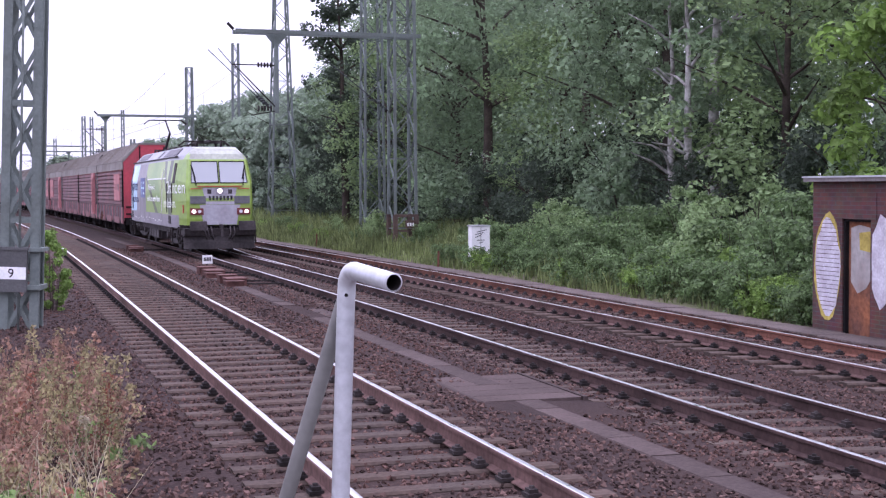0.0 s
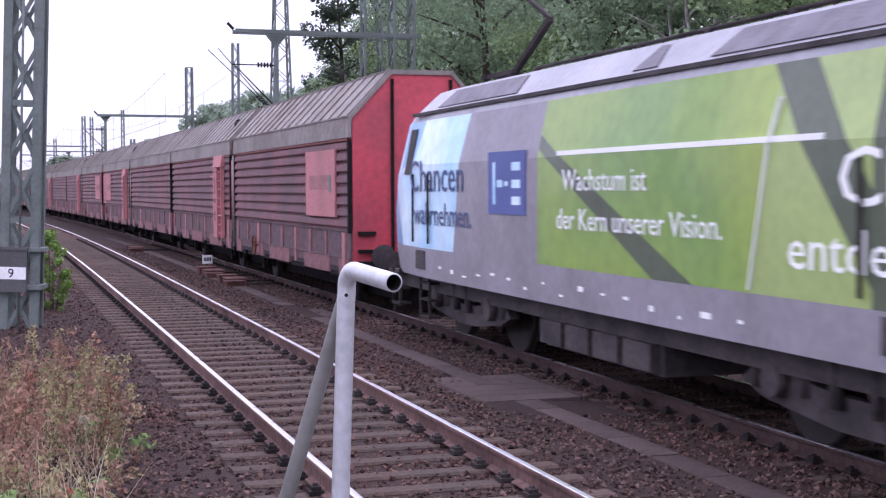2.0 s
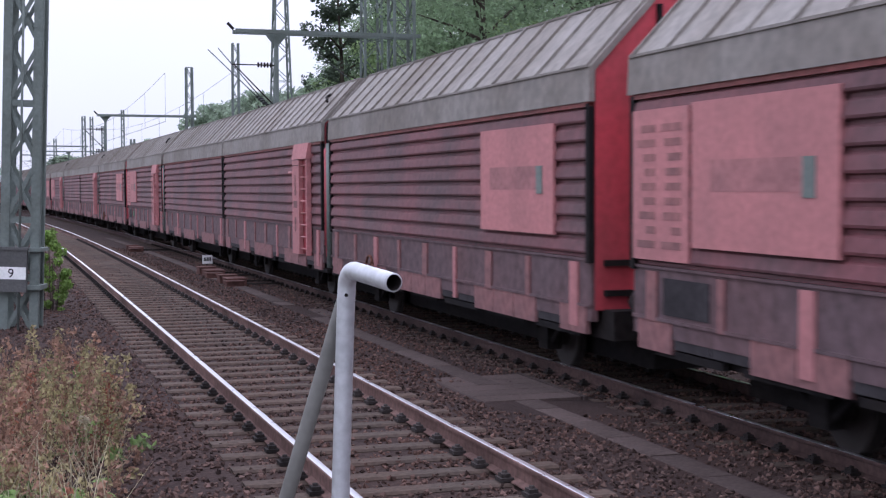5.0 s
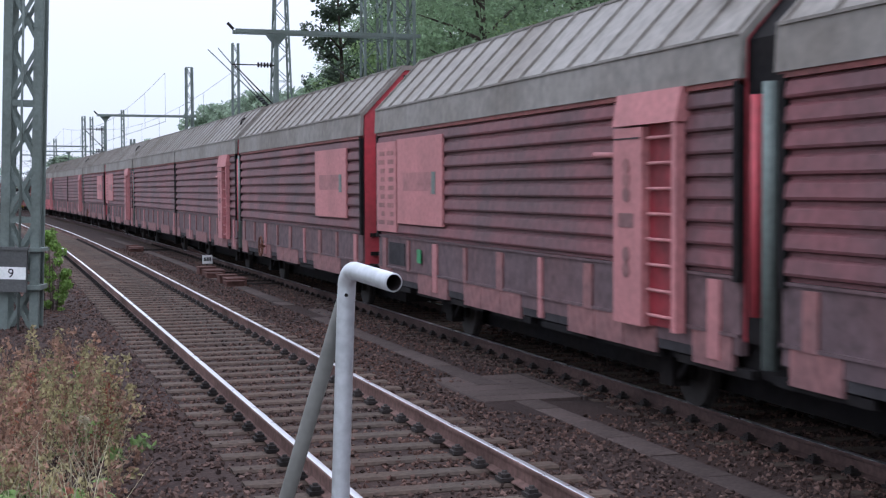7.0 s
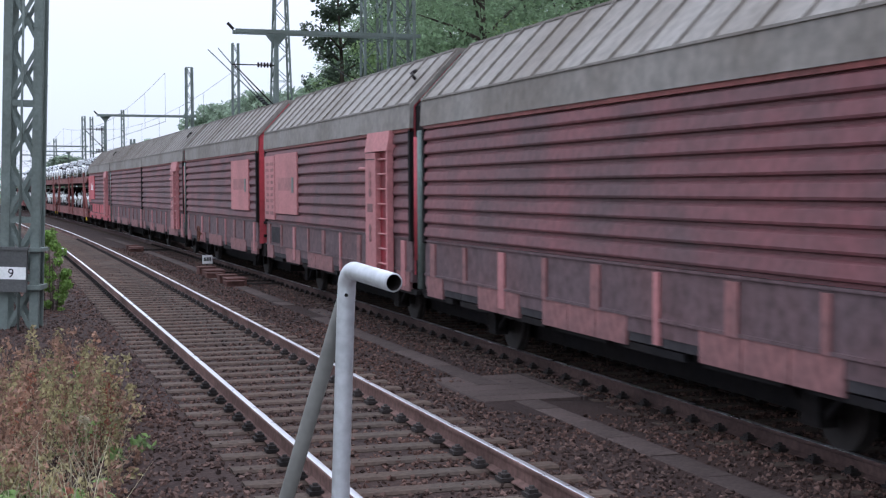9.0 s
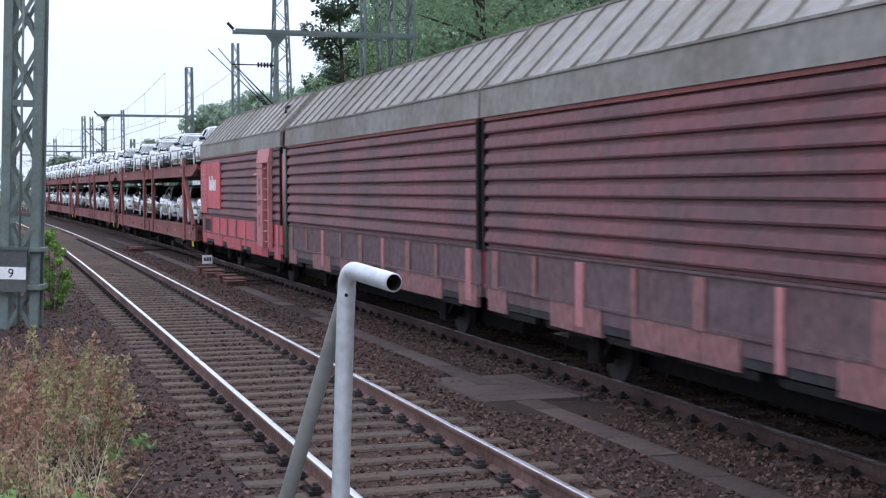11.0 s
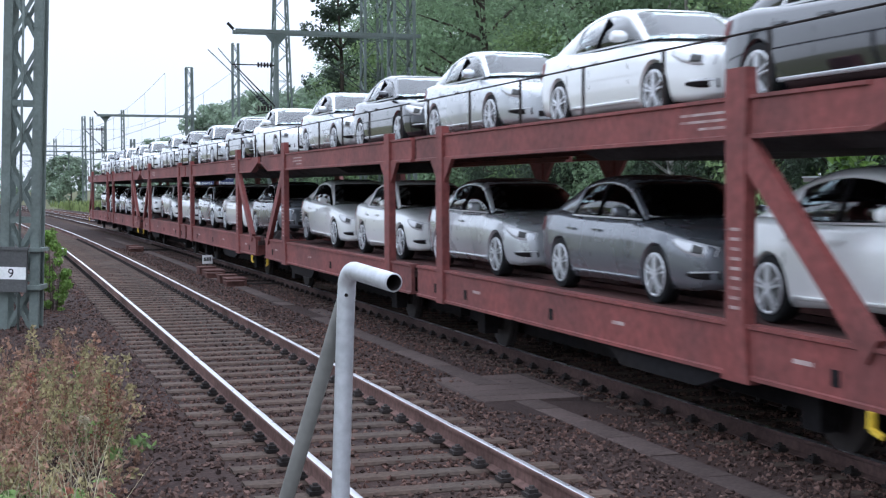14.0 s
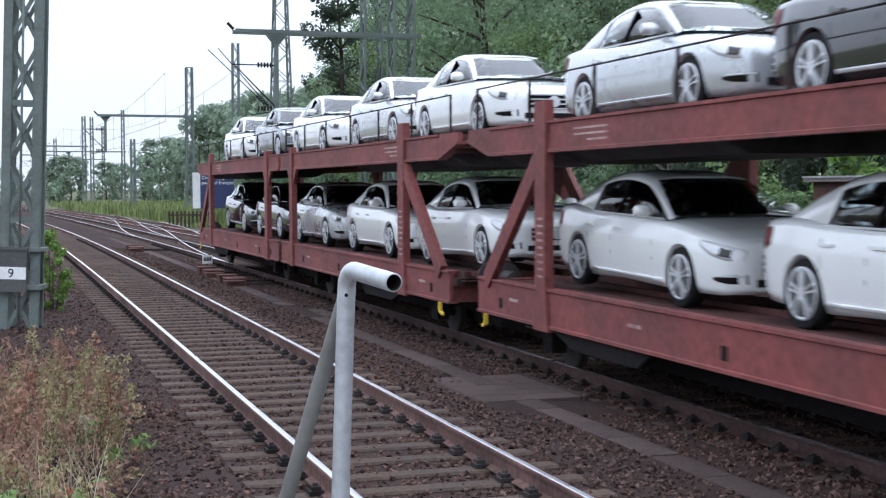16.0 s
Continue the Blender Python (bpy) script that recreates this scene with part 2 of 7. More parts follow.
# ---- ground ----
def ground_height(x, y):
    """The bed of the tracks is level; the bank behind rises a little."""
    s = (y - 8) / math.cos(0.3)
    c = on(LINE_C, s)
    off = (x - c.x) * math.cos(0.31)
    return -0.62 + 0.5 * min(max((off - 4.2) / 5.0, 0.0), 1.0)


def ground():
    bm = bmesh.new()
    xs = [-3000, -900, -300, -120] + list(np.arange(-80, 61, 4.0)) + [90, 160, 400, 1200, 3000]
    ys = [-600, -120, -40] + list(np.arange(-20, 181, 5.0)) + [220, 300, 500, 1000, 4000]
    g = [[bm.verts.new((x, y, ground_height(x, min(y, 400.0)))) for x in xs] for y in ys]
    for a, b in zip(g, g[1:]):
        for k in range(len(xs) - 1):
            bm.faces.new((a[k], a[k + 1], b[k + 1], b[k])).smooth = True
    tagged(part("ground", bm, M["soil"]), "rough soil and grass beside the railway", "ground", kind="structure")
    # ballast bed over all three tracks
    bm = bmesh.new()
    prof = [(-12.5, -0.75), (-10.2, -0.36), (-7.0, -0.25), (-6.4, -0.20), (-3.6, -0.20), (-2.6, -0.36), (-1.6, -0.392), (-0.92, -0.41), (-0.6, -0.452), (0.6, -0.452), (0.92, -0.43), (1.6, -0.43), (2.3, -0.485), (5.4, -0.49), (5.9, -0.53), (6.6, -0.75)]
    sweep(bm, LINE_B, -14, 330, 6, prof, closed=False, caps=False, smooth=True)
    tagged(part("ballast_bed", bm, M["ballast"]), "brown crushed-stone ballast under the tracks", "ballast", kind="structure")


def stones():
    """Loose ballast stones over the near stretch of the bed."""
    rng = np.random.default_rng(4)
    count = 135000
    s = -3 + 58 * rng.random(count) ** 1.9
    off = -11.0 + 17.0 * rng.random(count)
    base = np.array([(-0.55, -0.1, -0.05), (0.1, -0.5, 0.0), (0.56, 0.05, -0.08), (-0.08, 0.5, 0.04), (0.1, -0.06, 0.42), (-0.05, 0.08, -0.36)])
    tris = np.array([(0, 1, 4), (1, 2, 4), (2, 3, 4), (3, 0, 4), (1, 0, 5), (2, 1, 5), (3, 2, 5), (0, 3, 5)])
    prof_o = [-12.5, -10.2, -7.0, -6.4, -3.6, -2.6, -1.6, -0.92, -0.6, 0.6, 0.92, 1.6, 2.3, 5.4, 5.9, 6.6]
    prof_z = [-0.75, -0.36, -0.25, -0.20, -0.20, -0.36, -0.392, -0.41, -0.452, -0.452, -0.43, -0.43, -0.485, -0.49, -0.53, -0.75]
    z = np.interp(off, prof_o, prof_z)
    a = np.interp(s, LINE_B[0], LINE_B[3])
    cx = np.interp(s, LINE_B[0], LINE_B[1]) + off * np.cos(a)
    cy = np.interp(s, LINE_B[0], LINE_B[2]) - off * np.sin(a)
    size = 0.03 + 0.042 * rng.random(count) ** 1.7
    sa = (cy - 8.0) / np.cos(0.305)
    off_a = (cx - np.interp(cy, LINE_A[2], LINE_A[1])) * np.cos(0.305)
    off_c = (cx - np.interp(cy, LINE_C[2], LINE_C[1])) * np.cos(0.32)
    clear = (np.abs(off_a - 2.78) < 0.2) | ((np.abs(off_a - 2.85) < 0.72) & (np.abs(sa - 9.3) < 1.3)) | (np.abs(off_c - 2.25) < 0.34)
    for o in (off_a, off, off_c):
        clear |= (np.abs(np.abs(o) - 0.7535) < 0.09)
    z = np.where(clear, -1.4, z)
    q = rng.normal(size=(count, 4))
    q /= np.linalg.norm(q, axis=1)[:, None]
    w, x, y, k = q.T
    rot = np.stack([1 - 2 * (y * y + k * k), 2 * (x * y - k * w), 2 * (x * k + y * w), 2 * (x * y + k * w), 1 - 2 * (x * x + k * k), 2 * (y * k - x * w), 2 * (x * k - y * w), 2 * (y * k + x * w), 1 - 2 * (x * x + y * y)], -1).reshape(-1, 3, 3)
    v = np.einsum("nij,mj->nmi", rot, base) * size[:, None, None] + np.stack([cx, cy, z + size * 0.12], -1)[:, None, :]
    f = (tris[None] + 6 * np.arange(count)[:, None, None]).reshape(-1, 3)
    me = bpy.data.meshes.new("ballast_stones")
    me.from_pydata(v.reshape(-1, 3).tolist(), [], f.tolist())
    me.materials.append(M["stone"])
    tagged(new("ballast_stones", me), "loose brown crushed stones of the track bed", "ballast", kind="stuff")


RAIL = [(-0.07, -0.172), (0.07, -0.172), (0.07, -0.160), (0.012, -0.140), (0.010, -0.045), (0.036, -0.034), (0.036, -0.010), (0.030, -0.0035), (-0.030, -0.0035), (-0.036, -0.010), (-0.036, -0.034), (-0.010, -0.045), (-0.012, -0.140), (-0.07, -0.160)]
HEAD = [(-0.031, -0.008), (0.031, -0.008), (0.027, -0.002), (0.017, 0.0), (-0.017, 0.0), (-0.027, -0.002)]


def track(name, ln, zt, label, side, polish, s_end=300):
    t = thing(name, label, "railway track", kind="structure")
    for sd in (-1, 1):
        z = zt - sd * (CANT if zt else 0.0)
        bm = bmesh.new()
        sweep(bm, ln, -12, s_end, 2.0, [(sd * 0.7535 + o, z + k) for o, k in RAIL])
        r = part("rail", bm, side[sd], t)
        bm = bmesh.new()
        sweep(bm, ln, -12, s_end, 2.0, [(sd * 0.7535 + o, z + k) for o, k in HEAD])
        part("railhead", bm, polish[sd], r, "polished running surface")
    # sleepers: the nearest as pieces, the rest joined
    bm = bmesh.new()
    prof = [(-0.12, -0.16), (0.12, -0.16), (0.115, -0.02), (0.09, 0.0), (-0.09, 0.0), (-0.115, -0.02)]
    loft(bm, [[(x, y, z) for x, z in prof] for y in (-1.3, 1.3)])
    first = part("sleeper", bm, M["sleeper"], t)
    bmc = bmesh.new()
    for sd in (-1, 1):
        for k in (-1, 1):
            c = sd * 0.7535 + k * 0.10
            box(bmc, (-0.07, c - 0.055, -0.165), (0.07, c + 0.055, -0.135))
            tube(bmc, (0.0, c, -0.165), (0.0, c, -0.085), 0.022, 6)
            beam(bmc, (-0.05, c, -0.12), (0.05, c, -0.12), 0.07, 0.03)
    clip0 = part("rail_clip", bmc, M["iron"], t, "rusty rail fastening")
    lean = math.atan2(2 * CANT, 1.507) if zt else 0.0
    rng = random.Random(5)
    n = 0
    rest = bmesh.new()
    for i in range(330):
        s = -6 + i * 0.6
        m = along(ln, s + rng.uniform(-0.03, 0.03), 0, zt - 0.172, lean)
        mc = along(ln, s, 0, zt, lean)
        if i < 110:
            if n == 0:
                first.matrix_basis, clip0.matrix_basis = m, mc
            else:
                again(first, t, m)
                again(clip0, t, mc)
            n += 1
        else:
            vs = loft(rest, [[m @ Vector((x, y, z)) for x, z in prof] for y in (-1.3, 1.3)])
    ob = part("far_sleepers", rest, M["sleeper"], t)
    ob["kind"] = "stuff"
    return t


ground()
stones()
track("track_near", LINE_A, Z_A, "near railway track with polished rails on sleepers", {-1: M["rail_rust"], 1: M["rail_rust"]}, {-1: M["rail_top"], 1: M["rail_top"]})
track("track_middle", LINE_B, Z_B, "middle railway track that carries the train", {-1: M["rail_dark"], 1: M["rail_dark"]}, {-1: M["rail_top"], 1: M["rail_top"]})
track("track_far", LINE_C, Z_C, "far railway track with red rusty rails", {-1: M["rail_rust"], 1: M["rail_red"]}, {-1: M["rail_top"], 1: M["rail_top"]})


def crossover():
    """Rails that leave the middle track for the far one."""
    t = thing("crossover_track", "polished crossover rails between the middle and far tracks", "railway track", kind="structure")
    for s0, s1, way in ((36.0, 100.0, 1), (62.0, 128.0, 1)):
        for sd in (-1, 1):
            rings_r, rings_h = [], []
            for k in range(33):
                f = k / 32
                e = f * f * (3 - 2 * f) * 4.05
                s = s0 + (s1 - s0) * f
                z = Z_B + (Z_C - Z_B) * f + 0.004
                rings_r.append([on(LINE_B, s, e + sd * 0.7535 + o, z + q) for o, q in RAIL])
                rings_h.append([on(LINE_B, s, e + sd * 0.7535 + o, z + q) for o, q in HEAD])
            bm = bmesh.new()
            loft(bm, rings_r)
            r = part("rail", bm, M["rail_rust"], t)
            bm = bmesh.new()
            loft(bm, rings_h)
            part("railhead", bm, M["rail_top"], r, "polished running surface")


crossover()


# ---- the train ----
LEAN = -0.0
FRONT = 46.27


def run(t):
    """Metres gone by the train at t seconds."""
    return 22.72 * t - 0.0135 * t * t


MOVERS = []


def riding(ob, u, off=0.0, z=0.0, half=0.0, tip=0.0):
    """Notes a thing whose origin rides u metres behind the headlights; half of its length lies behind that, to its middle."""
    MOVERS.append((ob, u, off, z, half, tip))
    return ob


def rows_for(u, off, z, half, tip):
    rows = []
    for k in range(0, 33):
        t = k * 0.5
        m = along(LINE_B, FRONT + u + half - run(t), off, Z_B + z, LEAN)
        rows.append((t, m @ Matrix.Translation((-half, 0, 0)) @ Matrix.Rotation(tip, 4, "Y")))
    return rows


def motions():
    for ob, u, off, z, half, tip in MOVERS:
        walk(ob, rows_for(u, off, z, half, tip))


M["bogie"] = material("dusty_running_gear", (0.062, 0.052, 0.052), 0.75, vary=0.3, fine=12, coarse=1.6, bump=0.2, tint=(0.03, 0.026, 0.026))
M["loco_green"] = material("loco_green", (0.255, 0.36, 0.05), 0.4, vary=0.12, fine=5, coarse=0.3, bump=0.03, tint=(0.165, 0.29, 0.06), coat=0.2)
M["loco_dark"] = material("loco_dark_green", (0.075, 0.10, 0.055), 0.45, vary=0.15, fine=8, coarse=0.6, bump=0.03, coat=0.2)
M["loco_pale"] = material("loco_pale_green", (0.32, 0.43, 0.13), 0.4, vary=0.1, fine=8, coarse=0.7, bump=0.03, coat=0.2)
M["loco_blue"] = material("loco_pale_blue", (0.36, 0.62, 0.82), 0.4, vary=0.12, fine=4, coarse=0.7, bump=0.03, tint=(0.66, 0.80, 0.86), coat=0.2)
M["loco_sky"] = material("loco_blue_shape", (0.20, 0.42, 0.66), 0.4, vary=0.1, fine=6, coarse=0.9, bump=0.03, coat=0.2)
M["loco_grey"] = material("loco_grey", (0.25, 0.235, 0.26), 0.5, vary=0.12, fine=9, coarse=0.7, bump=0.04, tint=(0.19, 0.175, 0.19), coat=0.1)
M["loco_roof"] = material("loco_roof", (0.29, 0.29, 0.31), 0.5, vary=0.12, fine=8, coarse=0.6, bump=0.04)
M["loco_silver"] = material("loco_silver", (0.36, 0.35, 0.38), 0.5, vary=0.12, fine=8, coarse=1.5, bump=0.03, tint=(0.28, 0.26, 0.28))
M["loco_hood"] = material("loco_faded_hood", (0.31, 0.33, 0.26), 0.55, vary=0.15, fine=8, coarse=1.2, bump=0.04, tint=(0.25, 0.25, 0.22))
M["loco_grille"] = material("loco_grille_grey", (0.17, 0.17, 0.18), 0.6, vary=0.12, fine=20, coarse=2, bump=0.1)
M["loco_vent"] = material("loco_vent", (0.13, 0.12, 0.135), 0.6, vary=0.2, fine=30, coarse=2, bump=0.3)
M["logo_blue"] = material("logo_blue", (0.06, 0.09, 0.28), 0.45, vary=0.08, bump=0.02)
M["text_white"] = material("text_white", (0.85, 0.87, 0.82), 0.5, vary=0.03, bump=0)
M["text_navy"] = material("text_navy", (0.05, 0.07, 0.17), 0.5, vary=0.05, bump=0)
M["red_line"] = material("red_paint", (0.45, 0.04, 0.03), 0.5, vary=0.1, bump=0.02)
M["lamp_red"] = material("lamp_housing_red", (0.15, 0.022, 0.022), 0.5, vary=0.15, bump=0.02)
M["green_card"] = material("green_card", (0.02, 0.25, 0.08), 0.5, vary=0.2, bump=0)
M["yellow"] = material("yellow_paint", (0.65, 0.45, 0.03), 0.55, vary=0.15, bump=0.05)
M["glass_dark"] = glass("dark_glass", (0.03, 0.035, 0.04))
# grey base adds painted sky reflection to what the coat mirrors
M["glass_cab"] = glass("cab_glass", (0.23, 0.25, 0.26), 0.15)
M["glass_car"] = car_glass("tinted_car_glass")
M["rubber"] = material("tyre_rubber", (0.02, 0.02, 0.021), 0.8, vary=0.2, bump=0.1)
M["alloy"] = material("alloy_rim", (0.66, 0.67, 0.69), 0.3, 0.35, vary=0.08, bump=0.02)
M["lamp_on"] = glow("headlamp_lit", (1.0, 0.86, 0.72), 2.2)
M["lamp_rim"] = material("lamp_glass_clear", (0.72, 0.73, 0.75), 0.15, 0.2, vary=0.05, bump=0)
M["wheel_steel"] = material("wheel_steel", (0.035, 0.029, 0.027), 0.7, 0.3, vary=0.2, fine=10, bump=0.1)
M["seat_dark"] = material("car_cabin_dark", (0.03, 0.03, 0.03), 0.8, vary=0.1, bump=0)


def lettering(words, size, mat, parent, x, y, z, name="lettering", wide=1.0, label="", hug=False):
    """Raised words on the side that faces +y; x, z is their lower left corner, seen from there."""
    c = bpy.data.curves.new(name, "FONT")
    c.body, c.size, c.extrude, c.resolution_u = words, size, 0.002, 2
    tmp = bpy.data.objects.new(name, c)
    scene.collection.objects.link(tmp)
    bpy.context.view_layer.update()
    me = bpy.data.meshes.new_from_object(tmp)
    bpy.data.objects.remove(tmp)
    me.materials.clear()
    me.materials.append(mat)
    if hug:
        # follow the cab side where it narrows towards the nose
        for v in me.vertices:
            e = x - wide * v.co.x
            v.co.z += min(0, (1.488 if e > 2.75 else 1.418 + 0.048 * (e - 1.3) if e > 1.3 else 1.21 + 0.178 * (e - 0.13)) + 0.006 - y)
    ob = new(name, me)
    ob.parent = parent
    ob.matrix_basis = Matrix.Translation((x, y, z)) @ Matrix(((-1, 0, 0, 0), (0, 0, 1, 0), (0, 1, 0, 0), (0, 0, 0, 1))) @ Matrix.Diagonal((wide, 1, 1, 1))
    if label:
        ob["label"] = label
    return ob


def wheelset(parent, x, r=0.46, label=""):
    bm = bmesh.new()
    for sd in (-1, 1):
        disc(bm, (0, sd * 0.72, 0), r, w=0.12, n=24)
        disc(bm, (0, sd * 0.68, 0), r + 0.03, w=0.03, n=24)
        disc(bm, (0, sd * 0.80, 0), r * 0.3, w=0.1, n=12)
    tube(bm, (0, -0.7, 0), (0, 0.7, 0), 0.08, 8)
    w = part("wheelset", bm, M["wheel_steel"], parent, label)
    w.matrix_basis = pose(x, 0, r)
    return w


def buffer_pair(parent, x, d, y=0.875, square=True):
    """Two buffers on an end; d is the way they point along x."""
    for sd in (-1, 1):
        bm = bmesh.new()
        tube(bm, (0, 0, 0), (d * 0.45, 0, 0), 0.12, 12)
        if square:
            loft(bm, [[(d * k, yy * e, zz * e) for yy, zz in ((-0.30, -0.17), (0.30, -0.17), (0.32, 0.0), (0.30, 0.17), (-0.30, 0.17), (-0.32, 0.0))] for k, e in ((0.45, 1), (0.50, 0.96))])
        else:
            tube(bm, (d * 0.45, 0, 0), (d * 0.5, 0, 0), 0.24, 16)
        b = part("buffer", bm, M["bogie"], parent)
        b.matrix_basis = pose(x, sd * y, 1.05)


def locomotive():
    L = 18.0
    t = thing("locomotive", "lime green and pale blue electric locomotive with lit headlights on rails", "locomotive")
    # shell, bottom to top: height, set-back and half width of the face, then of the cab corner
    face = [(0.95, 0.08, 1.06), (1.30, 0.02, 1.11), (1.95, 0.02, 1.13), (2.52, 0.12, 1.12), (3.44, 0.50, 1.03), (3.66, 0.66, 0.95), (3.86, 0.98, 0.78)]
    corner = [(0.95, 0.22, 1.16), (1.30, 0.13, 1.19), (1.95, 0.13, 1.21), (2.60, 0.24, 1.20), (3.46, 0.62, 1.09), (3.62, 0.80, 1.02), (3.92, 1.25, 0.80)]
    door = [(0.95, 1.3, 1.40), (1.30, 1.3, 1.42), (1.95, 1.3, 1.42), (2.72, 1.3, 1.41), (3.46, 1.42, 1.27), (3.60, 1.5, 1.21), (3.95, 1.75, 0.88)]
    mid = [(0.95, 0, 1.49), (1.30, 0, 1.49), (1.95, 0, 1.49), (2.75, 0, 1.485), (3.46, 0, 1.34), (3.60, 0, 1.28), (3.96, 0, 0.92)]
    fr = lambda rows, f: [(f(b), w, z) for z, b, w in rows] + [(f(b), -w, z) for z, b, w in rows[::-1]]
    bm = bmesh.new()
    rings = [fr(face, lambda b: b), fr(corner, lambda b: b), fr(door, lambda b: b), fr(mid, lambda b: 2.75), fr(mid, lambda b: L - 2.75), fr(door, lambda b: L - b), fr(corner, lambda b: L - b), fr(face, lambda b: L - b)]
    vs = loft(bm, rings, caps=False, closed=False)
    for ring in (vs[0], vs[-1]):
        n = len(ring) // 2
        for i in range(n - 1):
            bm.faces.new((ring[i], ring[i + 1], ring[-2 - i], ring[-1 - i]))
    for a, b in zip(vs, vs[1:]):
        bm.faces.new((a[0], b[0], b[-1], a[-1]))
    # cut lines of the livery
    cuts = [((0, 0, 1.42), (0, 0, 1)), ((14.0, 0, 0), (1, 0, 0.22)), ((10.2, 0, 0), (1, 0, 0.0)), ((1.0, 0, 0), (1, 0, 0)), ((6.0, 0, 1.42), (1, 0, -2.6)), ((6.9, 0, 1.42), (1, 0, -2.3)), ((4.65, 0, 3.4), (1, 0, -0.9)), ((3.95, 0, 3.4), (1, 0, -0.9)), ((3.0, 0, 0), (1, 0, 0)), ((2.3, 0, 0), (1, 0, 0)), ((0, 0, 1.06), (0, 0, 1)), ((4.9, 0, 1.4), (1, 0, 0.18)), ((0, 0, 3.46), (0, 0, 1)), ((16.6, 0, 3.4), (1, 0, 0.6)), ((15.6, 0, 3.4), (1, 0, 0.6)), ((16.6, 0, 1.4), (1, 0, -1.2))]
    for co, no in cuts:
        g = bm.verts[:] + bm.edges[:] + bm.faces[:]
        bmesh.ops.bisect_plane(bm, geom=g, plane_co=co, plane_no=no)
    bm.faces.ensure_lookup_table()
    for f in bm.faces:
        c = f.calc_center_median()
        x, z = c.x, c.z
        mi = 0
        side = abs(c.y) > 0.9
        if z > 3.5 and 1.2 < x < L - 1.2 or (z > 3.62 and x > 9):
            mi = 5
        elif x > L - 1.3 and not side:
            mi = 3
        elif z < 1.42 and x > 1.0:
            mi = 4
        elif x + 0.22 * z > 14.0:
            mi = 3
            if z > 2.7 and 15.6 < x + 0.6 * (z - 3.4) < 16.6 or x - 1.2 * (z - 1.4) > 16.6:
                mi = 6
        elif x > 10.2:
            mi = 4
        elif z < 1.06:
            mi = 8
        elif z > 3.46 and x < 1.4 and abs(c.y) < 0.92:
            mi = 7
        elif 2.3 < x < 3.0:
            mi = 1
        elif side:
            if x - 2.6 * (z - 1.42) > 6.0 and x - 2.3 * (z - 1.42) < 6.9:
                mi = 1
            elif 3.95 < x - 0.9 * (z - 3.4) < 4.65:
                mi = 1
            elif x + 0.18 * (z - 1.4) < 4.9 and x > 3.0:
                mi = 2
        f.material_index = mi
    part("body", bm, [M["loco_green"], M["loco_dark"], M["loco_pale"], M["loco_blue"], M["loco_grey"], M["loco_roof"], M["loco_sky"], M["loco_hood"], M["black"]], t, "green, grey and pale blue painted shell")
    # windscreens on the two faces
    for d, o in ((1, 0.0), (-1, L)):
        for sd in (-1, 1):
            bm = bmesh.new()
            quad = lambda e: [(o + d * (0.12 + 0.413 * (z - 2.52) - e), y, z) for y, z in ((sd * 0.03, 2.60), (sd * 1.02, 2.60), (sd * 0.96, 3.38), (sd * 0.03, 3.38))]
            loft(bm, [quad(-0.02), quad(0.012)])
            p = part("windscreen", bm, M["glass_cab"], t, "tall cab windscreen pane with sky reflection partly in its grey")
            bm = bmesh.new()
            q = quad(0.02)
            for a, b in zip(q, q[1:] + q[:1]):
                beam(bm, a, b, 0.024, 0.03)
            part("window_frame", bm, M["black"], p)
            bm = bmesh.new()
            e = 0.05
            beam(bm, (o + d * (0.10 - e), sd * 0.85, 2.5), (o + d * (0.38 - e), sd * 0.95, 3.15), 0.03)
            beam(bm, (o + d * (0.24 - e), sd * 0.86, 2.75), (o + d * (0.46 - e), sd * 0.98, 3.25), 0.045, 0.02)
            part("wiper", bm, M["black"], p)
        # nose: grey bib, grilles, lamps
        bm = bmesh.new()
        loft(bm, [[(o + d * (0.0 - k), y, z) for y, z in ((-0.60, 1.08), (0.60, 1.08), (0.66, 1.4), (0.74, 1.80), (-0.74, 1.80), (-0.66, 1.4))] for k in (-0.1, 0.0)])
        loft(bm, [[(o + d * (0.02 + 0.175 * max(z - 1.95, 0) - k), y, z) for y, z in ((-0.52, 1.81), (0.52, 1.81), (0.62, 2.42), (-0.62, 2.42))] for k in (-0.1, 0.015)])
        part("nose_panel", bm, M["loco_silver"], t, "silver grey nose panel")
        for sd in (-1, 1):
            bm = bmesh.new()
            box(bm, (o - 0.015 * d, sd * 0.80 - 0.28, 1.84), (o + 0.1 * d, sd * 0.80 + 0.28, 2.12))
            for k in range(6):
                box(bm, (o - 0.025 * d, sd * 0.80 - 0.27, 1.86 + 0.044 * k), (o + 0.0 * d, sd * 0.80 + 0.27, 1.878 + 0.044 * k))
            part("grille", bm, M["loco_grille"], t)
            bm = bmesh.new()
            box(bm, (o - 0.03 * d, sd * 0.85 - 0.24, 1.44), (o + 0.1 * d, sd * 0.85 + 0.24, 1.68))
            h = part("lamp_housing", bm, M["lamp_red"], t, "red framed headlight housing")
            bm = bmesh.new()
            disc(bm, (o - 0.035 * d, sd * 0.96, 1.56), 0.066, (1, 0, 0), 20, 0.03)
            part("headlight", bm, M["lamp_on"] if d == 1 else M["lamp_rim"], h, "lit headlight" if d == 1 else "")
            bm = bmesh.new()
            disc(bm, (o - 0.035 * d, sd * 0.75, 1.56), 0.062, (1, 0, 0), 20, 0.03)
            part("tail_lamp", bm, M["lamp_rim"], h)
            bm = bmesh.new()
